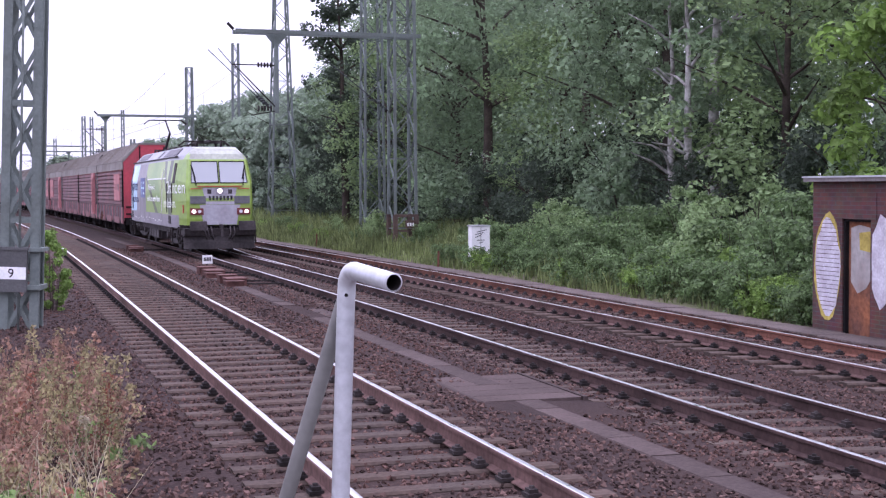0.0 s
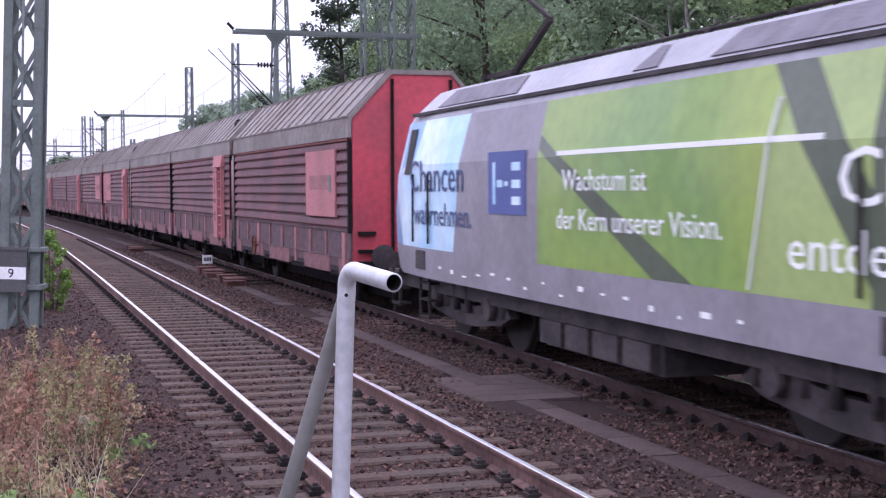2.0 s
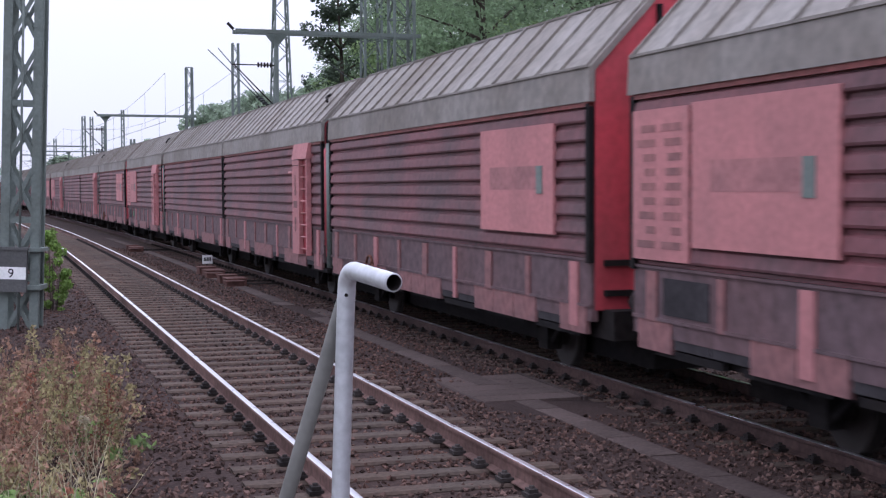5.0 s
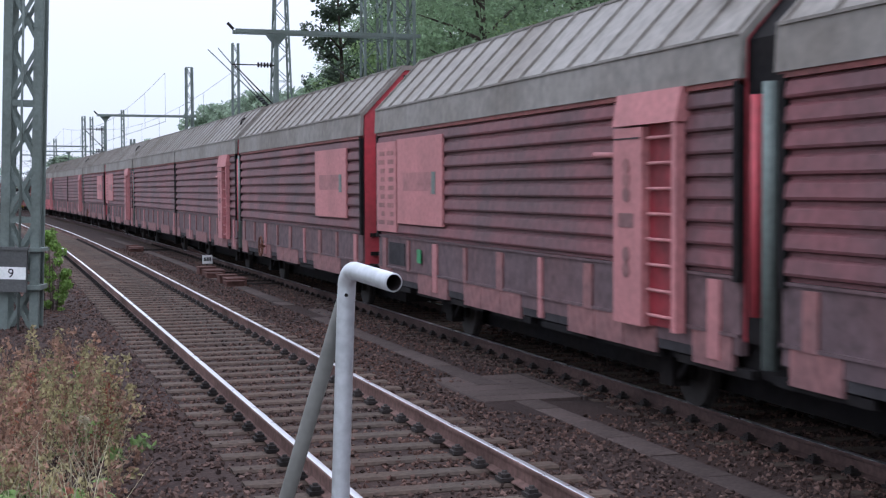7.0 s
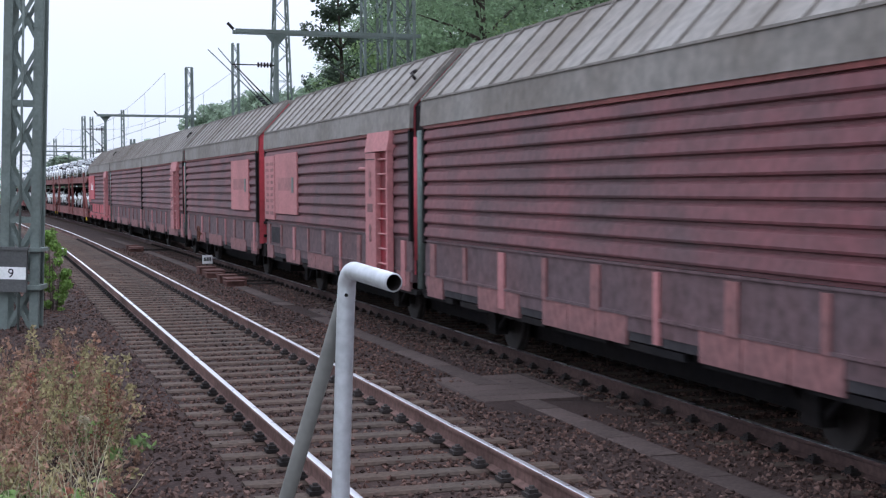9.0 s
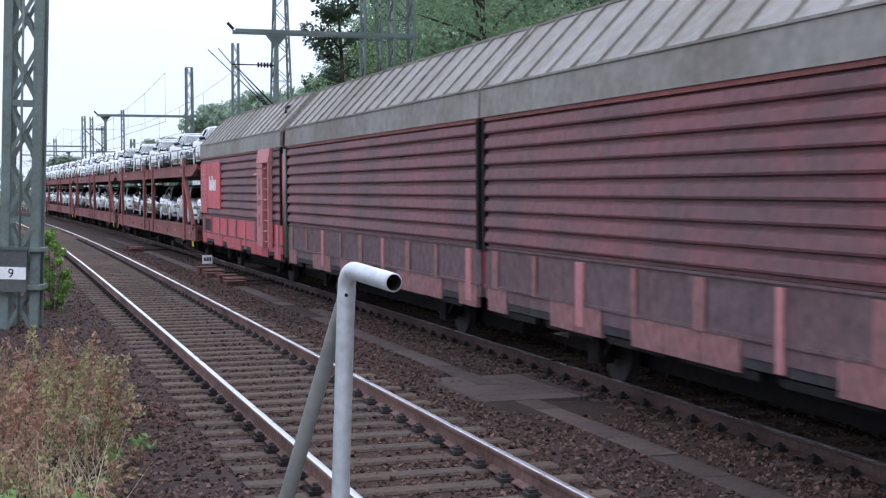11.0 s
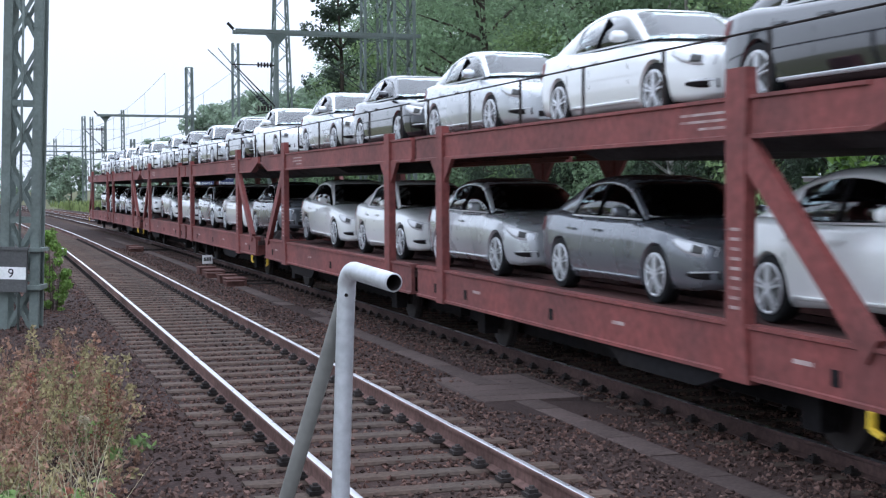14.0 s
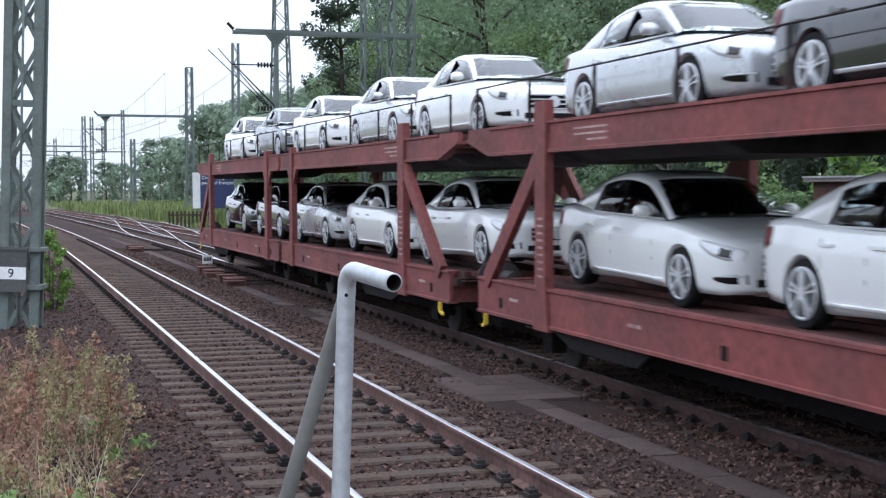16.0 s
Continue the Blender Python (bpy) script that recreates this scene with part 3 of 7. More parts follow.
            beam(bm, (o - 0.03 * d, sd * 0.68, 2.40), (o - 0.03 * d, sd * 1.06, 2.38), 0.03)
            beam(bm, (o - 0.03 * d, sd * 0.70, 2.40), (o + 0.1 * d, sd * 0.70, 2.40), 0.025)
            beam(bm, (o - 0.03 * d, sd * 1.04, 2.38), (o + 0.1 * d, sd * 1.04, 2.38), 0.025)
            part("grab_rail", bm, M["red_line"], t)
            bm = bmesh.new()
            box(bm, (o + 0.05 * d - 0.01, sd * 0.38 - 0.07, 2.20), (o + 0.16 * d, sd * 0.38 + 0.07, 2.36))
            part("socket", bm, M["bogie"], t)
        bm = bmesh.new()
        box(bm, (o + 0.02 * d, -0.14, 2.19), (o + 0.16 * d, 0.14, 2.41))
        h = part("top_lamp_housing", bm, M["loco_grey"], t)
        bm = bmesh.new()
        disc(bm, (o + 0.03 * d, 0, 2.30), 0.085, (1, 0, 0), 20, 0.06)
        part("headlight", bm, M["lamp_on"] if d == 1 else M["lamp_rim"], h)
        bm = bmesh.new()
        for k, (w, z) in enumerate(((0.80, 2.09), (0.42, 1.99))):
            if k == 0:
                for i in range(7):
                    box(bm, (o - 0.012 * d, -0.45 + i * 0.13, 1.97), (o + 0.06 * d, -0.375 + i * 0.13, 2.13))
        part("logo", bm, M["glass_dark"], t, "dark company mark on the nose")
        bm = bmesh.new()
        beam(bm, (o + d * 0.06, -0.80, 2.47), (o + d * 0.06, 0.80, 2.47), 0.05, 0.03)
        part("trim_line", bm, M["red_line"], t)
        # buffers, coupling, plough
        bm = bmesh.new()
        loft(bm, [[(o + d * x, y, z) for x, z in ((-0.05, 0.95), (0.5, 0.95), (0.5, 0.62), (0.05, 0.70))] for y in (-1.3, 1.3)])
        part("buffer_beam", bm, M["bogie"], t)
        buffer_pair(t, o - 0.1 * d, -d)
        bm = bmesh.new()
        beam(bm, (o - d * 0.05, 0, 1.05), (o - d * 0.35, 0, 1.02), 0.12)
        beam(bm, (o - d * 0.35, 0, 1.08), (o - d * 0.32, 0, 0.62), 0.09)
        for y in (-0.5, -0.35, 0.35, 0.5, 0.62):
            tube(bm, (o - d * 0.05, y, 1.0), (o - d * 0.25, y * 0.96, 0.78), 0.028, 6)
            tube(bm, (o - d * 0.25, y * 0.96, 0.78), (o - d * 0.12, y * 0.8, 0.55), 0.028, 6)
        part("coupling", bm, M["bogie"], t, "screw coupling and brake hoses")
        bm = bmesh.new()
        loft(bm, [[(o + d * (b + 0.25 * (abs(y) / 1.25) ** 2 + k), y, z) for b, z in ((-0.02, 0.20), (0.0, 0.45), (0.12, 0.72))] + [(o + d * (b + 0.04 + 0.25 * (abs(y) / 1.25) ** 2 + k), y, z) for b, z in ((0.12, 0.72), (0.0, 0.45), (-0.02, 0.20))] for y, k in ((-1.3, 0), (-0.9, 0), (-0.45, 0), (0, 0), (0.45, 0), (0.9, 0), (1.3, 0))])
        part("snow_plough", bm, M["bogie"], t, "dusty grey snow plough")
        for sd in (-1, 1):
            bm = bmesh.new()
            for k in range(3):
                box(bm, (o + d * 0.75 - 0.22, sd * 1.30 - 0.12, 0.38 + 0.26 * k), (o + d * 0.75 + 0.22, sd * 1.30 + 0.12, 0.42 + 0.26 * k))
            for e in (-0.22, 0.22):
                beam(bm, (o + d * 0.75 + e, sd * 1.38, 0.36), (o + d * 0.75 + e, sd * 1.38, 1.0), 0.04)
            part("step", bm, M["iron"], t)
            # cab side window, door and its rails
            xw = o + d * 1.72
            bm = bmesh.new()
            loft(bm, [[(xw + d * x, sd * (1.436 + 0.05 * x - 0.19 * max(z - 2.72, 0) + k), z) for x, z in ((-0.24, 2.60), (0.24, 2.60), (0.24, 3.34), (-0.16, 3.34))] for k in (-0.02, 0.02)])
            part("side_window", bm, M["bogie"], t, "dark open cab side window")
            xd = o + d * 2.6
            bm = bmesh.new()
            for e in (-0.52, 0.52):
                bm = bmesh.new()
                beam(bm, (xd + e, sd * (1.50 + 0.05 * d * e), 1.5), (xd + e, sd * (1.50 + 0.05 * d * e), 2.6), 0.03)
                part("handrail", bm, M["iron"], t)
            bm = bmesh.new()
            box(bm, (xd - 0.25, sd * 1.495 - 0.012, 1.08), (xd + 0.25, sd * 1.495 + 0.012, 1.38))
            part("step_recess", bm, M["bogie"], t)
            bm = bmesh.new()
            for k in range(3):
                box(bm, (xd - 0.25, sd * 1.33 - 0.1, 0.30 + 0.27 * k), (xd + 0.25, sd * 1.33 + 0.1, 0.33 + 0.27 * k))
            for e in (-0.25, 0.25):
                beam(bm, (xd + e, sd * 1.42, 0.28), (xd + e, sd * 1.42, 0.95), 0.035)
            part("step", bm, M["iron"], t)
    # underframe and bogies
    bm = bmesh.new()
    box(bm, (0.6, -1.25, 0.70), (L - 0.6, 1.25, 0.97))
    box(bm, (7.2, -1.2, 0.35), (10.6, 1.2, 0.72))
    for k in range(4):
        box(bm, (7.3 + 0.85 * k, 1.2, 0.40), (8.0 + 0.85 * k, 1.32, 0.70))
    part("underframe", bm, M["bogie"], t)
    for x in (2.3, 12.8):
        bm = bmesh.new()
        for sd in (-1, 1):
            loft(bm, [[(x + a, y, z) for a, z in ((-0.7, 0.55), (-0.4, 0.78), (0.9, 0.60), (1.7, 0.60), (3.0, 0.78), (3.3, 0.55), (2.9, 0.42), (1.7, 0.30), (0.9, 0.30), (-0.3, 0.42))] for y in (sd * 1.02, sd * 1.16)])
            for e in (0.0, 2.6):
                disc(bm, (x + e, sd * 1.2, 0.62), 0.16, w=0.16, n=12)
                for k in (-0.42, 0.42):
                    tube(bm, (x + e + k, sd * 1.12, 0.52), (x + e + k, sd * 1.12, 0.92), 0.09, 10)
            tube(bm, (x + 1.0, sd * 1.2, 0.5), (x + 1.0, sd * 1.25, 0.98), 0.06, 8)
            tube(bm, (x + 1.6, sd * 1.2, 0.5), (x + 1.6, sd * 1.25, 0.98), 0.06, 8)
        part("bogie", bm, M["bogie"], t, "dusty grey bogie frame")
        for e in (0.0, 2.6):
            wheelset(t, x + e, 0.62)
    # roof: side grilles, conductor line, pantographs
    for sd in (-1, 1):
        for x0, x1 in ((2.2, 6.1), (7.3, 7.9), (11.6, 15.2)):
            bm = bmesh.new()
            loft(bm, [[(x, sd * (1.28 - 0.36 * f + 0.012 + k), 3.60 + 0.36 * f + 0.012 + k) for x, f in ((x0, 0.12), (x1, 0.12), (x1 - 0.2, 0.85), (x0 + 0.2, 0.85))] for k in (-0.02, 0.0)])
            part("roof_vent", bm, M["loco_vent"], t)
        bm = bmesh.new()
        beam(bm, (1.6, sd * 1.30, 3.58), (L - 1.6, sd * 1.30, 3.58), 0.06, 0.05)
        part("rain_gutter", bm, M["bogie"], t)
    for x, up in ((3.0, False), (14.6, True)):
        bm = bmesh.new()
        for y in (-0.45, 0.45):
            for e in (-0.6, 0.6):
                tube(bm, (x + e, y, 3.94), (x + e, y, 4.12), 0.05, 8)
        beam(bm, (x - 0.75, -0.45, 4.14), (x + 0.75, -0.45, 4.14), 0.06)
        beam(bm, (x - 0.75, 0.45, 4.14), (x + 0.75, 0.45, 4.14), 0.06)
        beam(bm, (x + 0.5, -0.5, 4.16), (x + 0.5, 0.5, 4.16), 0.08)
        knee = (x - 1.1, 0, 4.9) if up else (x - 0.9, 0, 4.18)
        top = (x + 0.4, 0, 5.55) if up else (x + 0.6, 0, 4.22)
        beam(bm, (x + 0.5, 0, 4.2), knee, 0.09)
        beam(bm, knee, top, 0.06)
        for e in (-0.14, 0.14):
            beam(bm, (top[0] + e, -0.75, top[2]), (top[0] + e, 0.75, top[2]), 0.04)
            beam(bm, (top[0] + e, 0.75, top[2]), (top[0] + e, 0.97, top[2] - 0.18), 0.04)
            beam(bm, (top[0] + e, -0.75, top[2]), (top[0] + e, -0.97, top[2] - 0.18), 0.04)
        part("pantograph", bm, M["iron"], t, "raised pantograph" if up else "folded pantograph")
    bm = bmesh.new()
    tube(bm, (4.2, 0.25, 4.15), (13.4, 0.25, 4.15), 0.025, 6)
    for k in range(6):
        tube(bm, (4.4 + 1.8 * k, 0.25, 3.95), (4.4 + 1.8 * k, 0.25, 4.15), 0.06, 8)
    part("roof_conductor", bm, M["iron"], t)
    # lettering and marks on the side
    Y = 1.497
    lettering("Chancen", 0.68, M["text_white"], t, 3.50, Y, 2.22, wide=1.37, hug=True)
    lettering("entdecken.", 0.52, M["text_white"], t, 4.25, Y, 1.68, wide=1.28, hug=True)
    lettering("Wachstum ist", 0.36, M["text_white"], t, 9.35, Y, 2.34, wide=1.15)
    lettering("der Kern unserer Vision.", 0.36, M["text_white"], t, 9.55, Y, 1.88, wide=1.15)
    lettering("Chancen", 0.72, M["text_navy"], t, 16.0, 1.50, 2.32, wide=1.12)
    lettering("wahrnehmen.", 0.50, M["text_navy"], t, 15.75, 1.50, 1.80, wide=1.08)
    bm = bmesh.new()
    box(bm, (10.6, Y - 0.01, 2.02), (12.05, Y + 0.004, 2.86))
    p = part("logo_panel", bm, M["logo_blue"], t, "blue company mark")
    bm = bmesh.new()
    for x, w, z0, z1 in ((11.80, 0.10, 2.15, 2.72), (11.57, 0.22, 2.38, 2.48), (11.32, 0.14, 2.4, 2.46), (10.94, 0.32, 2.15, 2.26), (10.94, 0.32, 2.60, 2.71), (10.94, 0.32, 2.37, 2.48)):
        box(bm, (x - w / 2, Y, z0), (x + w / 2, Y + 0.008, z1))
    part("logo_mark", bm, M["loco_blue"], p)
    bm = bmesh.new()
    box(bm, (3.7, Y - 0.025, 2.76), (9.55, Y - 0.008, 2.815))
    part("line", bm, M["text_white"], t)
    bm = bmesh.new()
    beam(bm, (4.45, Y - 0.065, 3.15), (4.55, Y, 2.75), 0.012, 0.05)
    beam(bm, (4.55, Y, 2.75), (4.88, Y + 0.002, 1.45), 0.012, 0.05)
    part("line", bm, M["text_white"], t)
    bm = bmesh.new()
    rng = random.Random(3)
    for k in range(16):
        x = 5.0 + k * 0.62
        w = rng.uniform(0.08, 0.35)
        bm = bmesh.new()
        z = 1.06 + 0.12 * rng.random()
        box(bm, (x, Y - 0.01, z), (x + w * 0.6, Y, z + rng.choice((0.025, 0.035, 0.06))))
        part("lettering", bm, M["text_white"], t)
    bm = bmesh.new()
    box(bm, (0.42, 1.262, 1.50), (0.56, 1.285, 1.80))
    part("marker", bm, M["red_line"], t)
    riding(t, -0.30, half=9.0)
    return t


# ---- closed car carriers ----
def closed_unit(name, rear, clean=False):
    """One of the two coupled halves: two long sections with a corridor joint and a ladder bay between them."""
    L = 27.95
    t = thing(name, "grimy dark red closed car carrier wagon with ribbed sides", "freight wagon", "closed wagons of the train")
    red, sill = M["wagon_red"], M["wagon_sill"]
    joint = 14.35 if not rear else 14.3
    x_in, x_out = (0.80, L - 0.10) if not rear else (0.30, L - 0.06)
    spans = ((x_in, joint - 0.35), (joint + 0.35, x_out))
    sec = [(-1.40, 0.95), (1.40, 0.95), (1.40, 1.55), (1.40, 3.34), (1.40, 3.74), (0.62, 4.60), (-0.62, 4.60), (-1.40, 3.74), (-1.40, 3.34), (-1.40, 1.55)]
    for k, (a, b) in enumerate(spans):
        bm = bmesh.new()
        loft(bm, [[(x, y, z) for y, z in sec] for x in (a, b)])
        body = part("body", bm, M["wagon_end"], t, "bright red end wall and inner shell")
        # side sheets with pressed horizontal ribs
        for sd in (-1, 1):
            bm = bmesh.new()
            n = 8
            prof = []
            h = (3.30 - 1.56) / n
            for i in range(n):
                z = 1.56 + i * h
                prof += [(1.425, z), (1.42, z + 0.035), (1.473, z + 0.05), (1.482, z + 0.075), (1.462, z + h - 0.03), (1.43, z + h - 0.004)]
            prof += [(1.43, 3.30), (1.39, 3.30), (1.39, 1.56)]
            loft(bm, [[(x, sd * y, z) for y, z in prof] for x in (a + 0.06, b - 0.06)])
            side = part("side_panel", bm, red, t, "horizontally ribbed dark red side")
            bm = bmesh.new()
            beam(bm, (a + 0.05, sd * 1.45, 1.5), (a + 0.05, sd * 1.45, 3.34), 0.10, 0.07)
            post = part("corner_post", bm, M["black"], side)
            again(post, side, pose(b - a - 0.1, 0, 0))
            bm = bmesh.new()
            beam(bm, (a, sd * 1.445, 3.335), (b, sd * 1.445, 3.335), 0.07, 0.06)
            part("top_rail", bm, M["deck_red"], side)
            # sill with its bays
            bm = bmesh.new()
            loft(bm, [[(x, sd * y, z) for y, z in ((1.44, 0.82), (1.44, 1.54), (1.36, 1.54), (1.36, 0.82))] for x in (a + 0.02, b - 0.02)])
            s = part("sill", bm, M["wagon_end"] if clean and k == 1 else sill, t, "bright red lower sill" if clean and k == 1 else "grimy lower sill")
            m = 9
            made = {}
            for i in range(m):
                x = a + 0.5 + (b - a - 1.0) * i / (m - 1)
                w = 0.13 if i % 2 else 0.24
                key = (w, i % 3 == 0)
                if key in made:
                    again(made[key], s, pose(x, 0, 0))
                    continue
                bm = bmesh.new()
                box(bm, (-w / 2, sd * 1.42 - 0.05, 0.74 if i % 3 == 0 else 0.98), (w / 2, sd * 1.42 + 0.05, 1.50))
                made[key] = part("sill_post", bm, M["wagon_pink"] if i % 3 == 0 else M["wagon_rib"], s)
                made[key].matrix_basis = pose(x, 0, 0)
            bm = bmesh.new()
            box(bm, (a + 0.02, sd * 1.435 - 0.03, 0.985), (b - 0.02, sd * 1.435 + 0.03, 1.02))
            box(bm, (a + 0.02, sd * 1.435 - 0.03, 1.525), (b - 0.02, sd * 1.435 + 0.028, 1.555))
            part("sill_flange", bm, sill, s)
            bays = 2 * m - 2
            wide = (b - a - 0.3) / bays
            plates = {}
            for i in range(bays):
                worn = i % 4 in (0, 3) or i % 7 == 2
                x = a + 0.15 + wide * i
                if worn in plates:
                    again(plates[worn], s, pose(x, 0, 0))
                    continue
                bm = bmesh.new()
                # plates without wear are set back and dark grey
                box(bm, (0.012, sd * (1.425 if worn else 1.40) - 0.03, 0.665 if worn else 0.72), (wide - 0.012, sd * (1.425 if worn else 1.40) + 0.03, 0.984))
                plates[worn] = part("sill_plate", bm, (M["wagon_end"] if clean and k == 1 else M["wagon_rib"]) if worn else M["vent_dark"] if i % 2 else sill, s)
                plates[worn].matrix_basis = pose(x, 0, 0)
            vent = None
            for i in ((m - 2,) if rear and k == 1 else ()):
                x = a + 0.5 + (b - a - 1.0) * (i + 0.5) / (m - 1)
                if vent:
                    again(vent, s, pose(x, 0, 0))
                    continue
                bm = bmesh.new()
                box(bm, (-0.5, sd * 1.42 - 0.05, 1.06), (0.5, sd * 1.42 + 0.034, 1.44))
                vent = part("sill_vent", bm, M["vent_dark"], s)
                vent.matrix_basis = pose(x, 0, 0)
        # roof: band, slopes and seams
        bm = bmesh.new()
        outer = [(1.50, 3.36), (1.48, 3.76), (0.64, 4.66), (-0.64, 4.66), (-1.48, 3.76), (-1.50, 3.36)]
        inner = [(-1.43, 3.36), (-1.42, 3.72), (-0.61, 4.59), (0.61, 4.59), (1.42, 3.72), (1.43, 3.36)]
        loft(bm, [[(x, y, z) for y, z in outer + inner] for x in (a - 0.04, b + 0.04)])
        roof = part("roof", bm, M["wagon_roof"], t, "dusty grey hipped metal roof")
        bm = bmesh.new()
        m = int((b - a) / 0.78)
        for i in range(m + 1):
            x = a + 0.05 + (b - a - 0.1) * i / m
            for sd in (-1, 1):
                beam(bm, (x, sd * 1.485, 3.775), (x, sd * 0.65, 4.665), 0.035, 0.04)
            beam(bm, (x, 0.65, 4.672), (x, -0.65, 4.672), 0.035, 0.03)
        for sd in (-1, 1):
            beam(bm, (a, sd * 1.487, 3.772), (b, sd * 1.487, 3.772), 0.025, 0.03)
            beam(bm, (a, sd * 0.645, 4.672), (b, sd * 0.645, 4.672), 0.03, 0.03)
        part("roof_seam", bm, M["wagon_roof"], roof)
    # corridor joint
    bm = bmesh.new()
    loft(bm, [[(x, y * 0.985, z * 0.992) for y, z in sec] for x in (joint - 0.36, joint + 0.36)])
    part("gangway", bm, M["black"], t, "black rubber gangway between the sections")
    for sd in (-1, 1):
        bm = bmesh.new()
        tube(bm, (joint - 0.12, sd * 1.42, 0.75), (joint - 0.12, sd * 1.42, 3.3), 0.075, 8)
        part("drain_pipe", bm, M["mast"], t)
        bm = bmesh.new()
        tube(bm, (joint + 0.12, sd * 1.42, 1.2), (joint + 0.12, sd * 1.42, 3.2), 0.06, 8)
        part("drain_pipe", bm, M["wagon_end"], t)
        # ladder bay
        c0 = joint + 1.5
        bm = bmesh.new()
        box(bm, (c0 - 0.05, sd * 1.484 - 0.03, 0.95), (c0 + 0.72, sd * 1.484 + 0.004, 3.05))
        bay = part("ladder_bay", bm, M["wagon_bay"], t, "dark red recessed ladder bay")
        for i in range(8):
            bm = bmesh.new()
            tube(bm, (c0 + 0.07, sd * 1.535, 1.06 + 0.26 * i), (c0 + 0.66, sd * 1.535, 1.06 + 0.26 * i), 0.02, 6)
            part("rung", bm, M["wagon_pink"], bay, "faded pink ladder rung")
        bm = bmesh.new()
        box(bm, (c0 - 0.07, sd * 1.52 - 0.05, 0.93), (c0 + 0.03, sd * 1.52 + 0.055, 3.02))
        part("bay_post", bm, M["wagon_pink"], bay)
        bm = bmesh.new()
        box(bm, (c0 + 0.70, sd * 1.52 - 0.06, 0.93), (c0 + 1.42, sd * 1.52 + 0.06, 3.0))
        p = part("equipment_panel", bm, M["wagon_pink"], t, "faded pink equipment panel")
        for z in (1.50, 1.66, 2.30, 2.46, 2.60):
            bm = bmesh.new()
            disc(bm, (c0 + 1.08, sd * 1.583, z), 0.085, n=14, w=0.014)
            part("dial", bm, M["wagon_rib"], p)
        bm = bmesh.new()
        box(bm, (c0 + 0.9, sd * 1.582 - 0.004, 1.95), (c0 + 1.28, sd * 1.582 + 0.004, 2.10))
        part("marking", bm, M["wagon_rib"], p, "unreadable painted marks")
        bm = bmesh.new()
        box(bm, (c0 + 0.75, sd * 1.582 - 0.004, 2.88), (c0 + 1.40, sd * 1.582 + 0.004, 2.895))
        part("panel_seam", bm, M["vent_dark"], p)
        bm = bmesh.new()
        loft(bm, [[(x, sd * y, z) for y, z in ((1.595, 3.02), (1.535, 3.36), (1.36, 3.36), (1.36, 3.02))] for x in (c0 - 0.10, c0 + 1.42)])
        part("ladder_hood", bm, M["wagon_pink"], t, "faded pink hood above the ladder")
        bm = bmesh.new()
        tube(bm, (c0 + 1.42, sd * 1.52, 2.72), (c0 + 2.05, sd * 1.52, 2.74), 0.035, 6)
        part("handle", bm, M["wagon_pink"], t)
        bm = bmesh.new()
        tube(bm, (joint + 1.0, sd * 1.2, 4.22), (joint + 1.7, sd * 1.05, 4.36), 0.03, 6)
        tube(bm, (joint + 1.7, sd * 1.05, 4.36), (joint + 1.75, sd * 0.95, 4.42), 0.03, 6)
        part("roof_lever", bm, M["black"], t)
        if not rear:
            # brake wheel on the sill
            bm = bmesh.new()
            c = Vector((10.45, sd * 1.58, 0.93))
            rim = [c + Vector((0.24 * math.cos(math.tau * k / 14), 0, 0.24 * math.sin(math.tau * k / 14))) for k in range(14)]
            for k in range(14):
                tube(bm, rim[k], rim[(k + 1) % 14], 0.024, 6)
            for k in (0, 5, 9):
                tube(bm, c, rim[k], 0.014, 5)
            tube(bm, c + Vector((0, 0.03 * sd, 0)), c - Vector((0, 0.14 * sd, 0)), 0.03, 8)
            part("brake_wheel", bm, M["rail_red"], t, "rusty brake hand wheel")
        # data panels at the outer end
        if rear:
            panels = ((x_out - 1.42, x_out - 0.12, 1.62, 3.18), (x_out - 4.1, x_out - 1.50, 1.78, 3.20))
        else:
            panels = ((x_in + 1.05, x_in + 3.75, 1.80, 3.16),)
        for x0, x1, z0, z1 in panels:
            bm = bmesh.new()
            box(bm, (x0, sd * 1.49 - 0.03, z0), (x1, sd * 1.49 + 0.012, z1))
            p = part("door_panel", bm, M["wagon_end"] if clean else M["wagon_pink"], t, "bright red panel" if clean else "faded pink panel")
            bm = bmesh.new()
            rng = random.Random(2)
            if x1 - x0 < 2:
                for i in range(9):
                    for j in range(2):
                        x = x0 + 0.15 + 0.6 * j
                        box(bm, (x, sd * 1.5, z0 + 0.12 + 0.15 * i), (x + rng.uniform(0.2, 0.45), sd * 1.506, z0 + 0.2 + 0.15 * i))
                part("marking", bm, M["wagon_rib"] if not clean else M["wagon_pink"], p, "unreadable painted data marks")
            else:
                if clean:
                    for i, (x, w, z, h) in enumerate(((0.55, 0.14, 0.25, 0.45), (0.80, 0.22, 0.25, 0.32), (1.08, 0.08, 0.25, 0.45), (1.22, 0.08, 0.25, 0.45), (1.36, 0.24, 0.25, 0.32), (1.68, 0.22, 0.25, 0.32))):
                        box(bm, (x1 - x - w + 0.1, sd * 1.5, z0 + z + 0.3), (x1 - x + 0.1, sd * 1.506, z0 + z + h + 0.3))
                    part("logo", bm, M["white"], p, "white company mark")
                else:
                    box(bm, (x0 + 0.5, sd * 1.5, z0 + 0.55), (x1 - 0.4, sd * 1.505, z0 + 0.85))
                    part("marking", bm, M["wagon_worn"], p, "worn-off painted mark")
                    bm = bmesh.new()
                    box(bm, (x0 + 0.35, sd * 1.5, z0 + 0.5), (x0 + 0.55, sd * 1.512, z0 + 0.85))
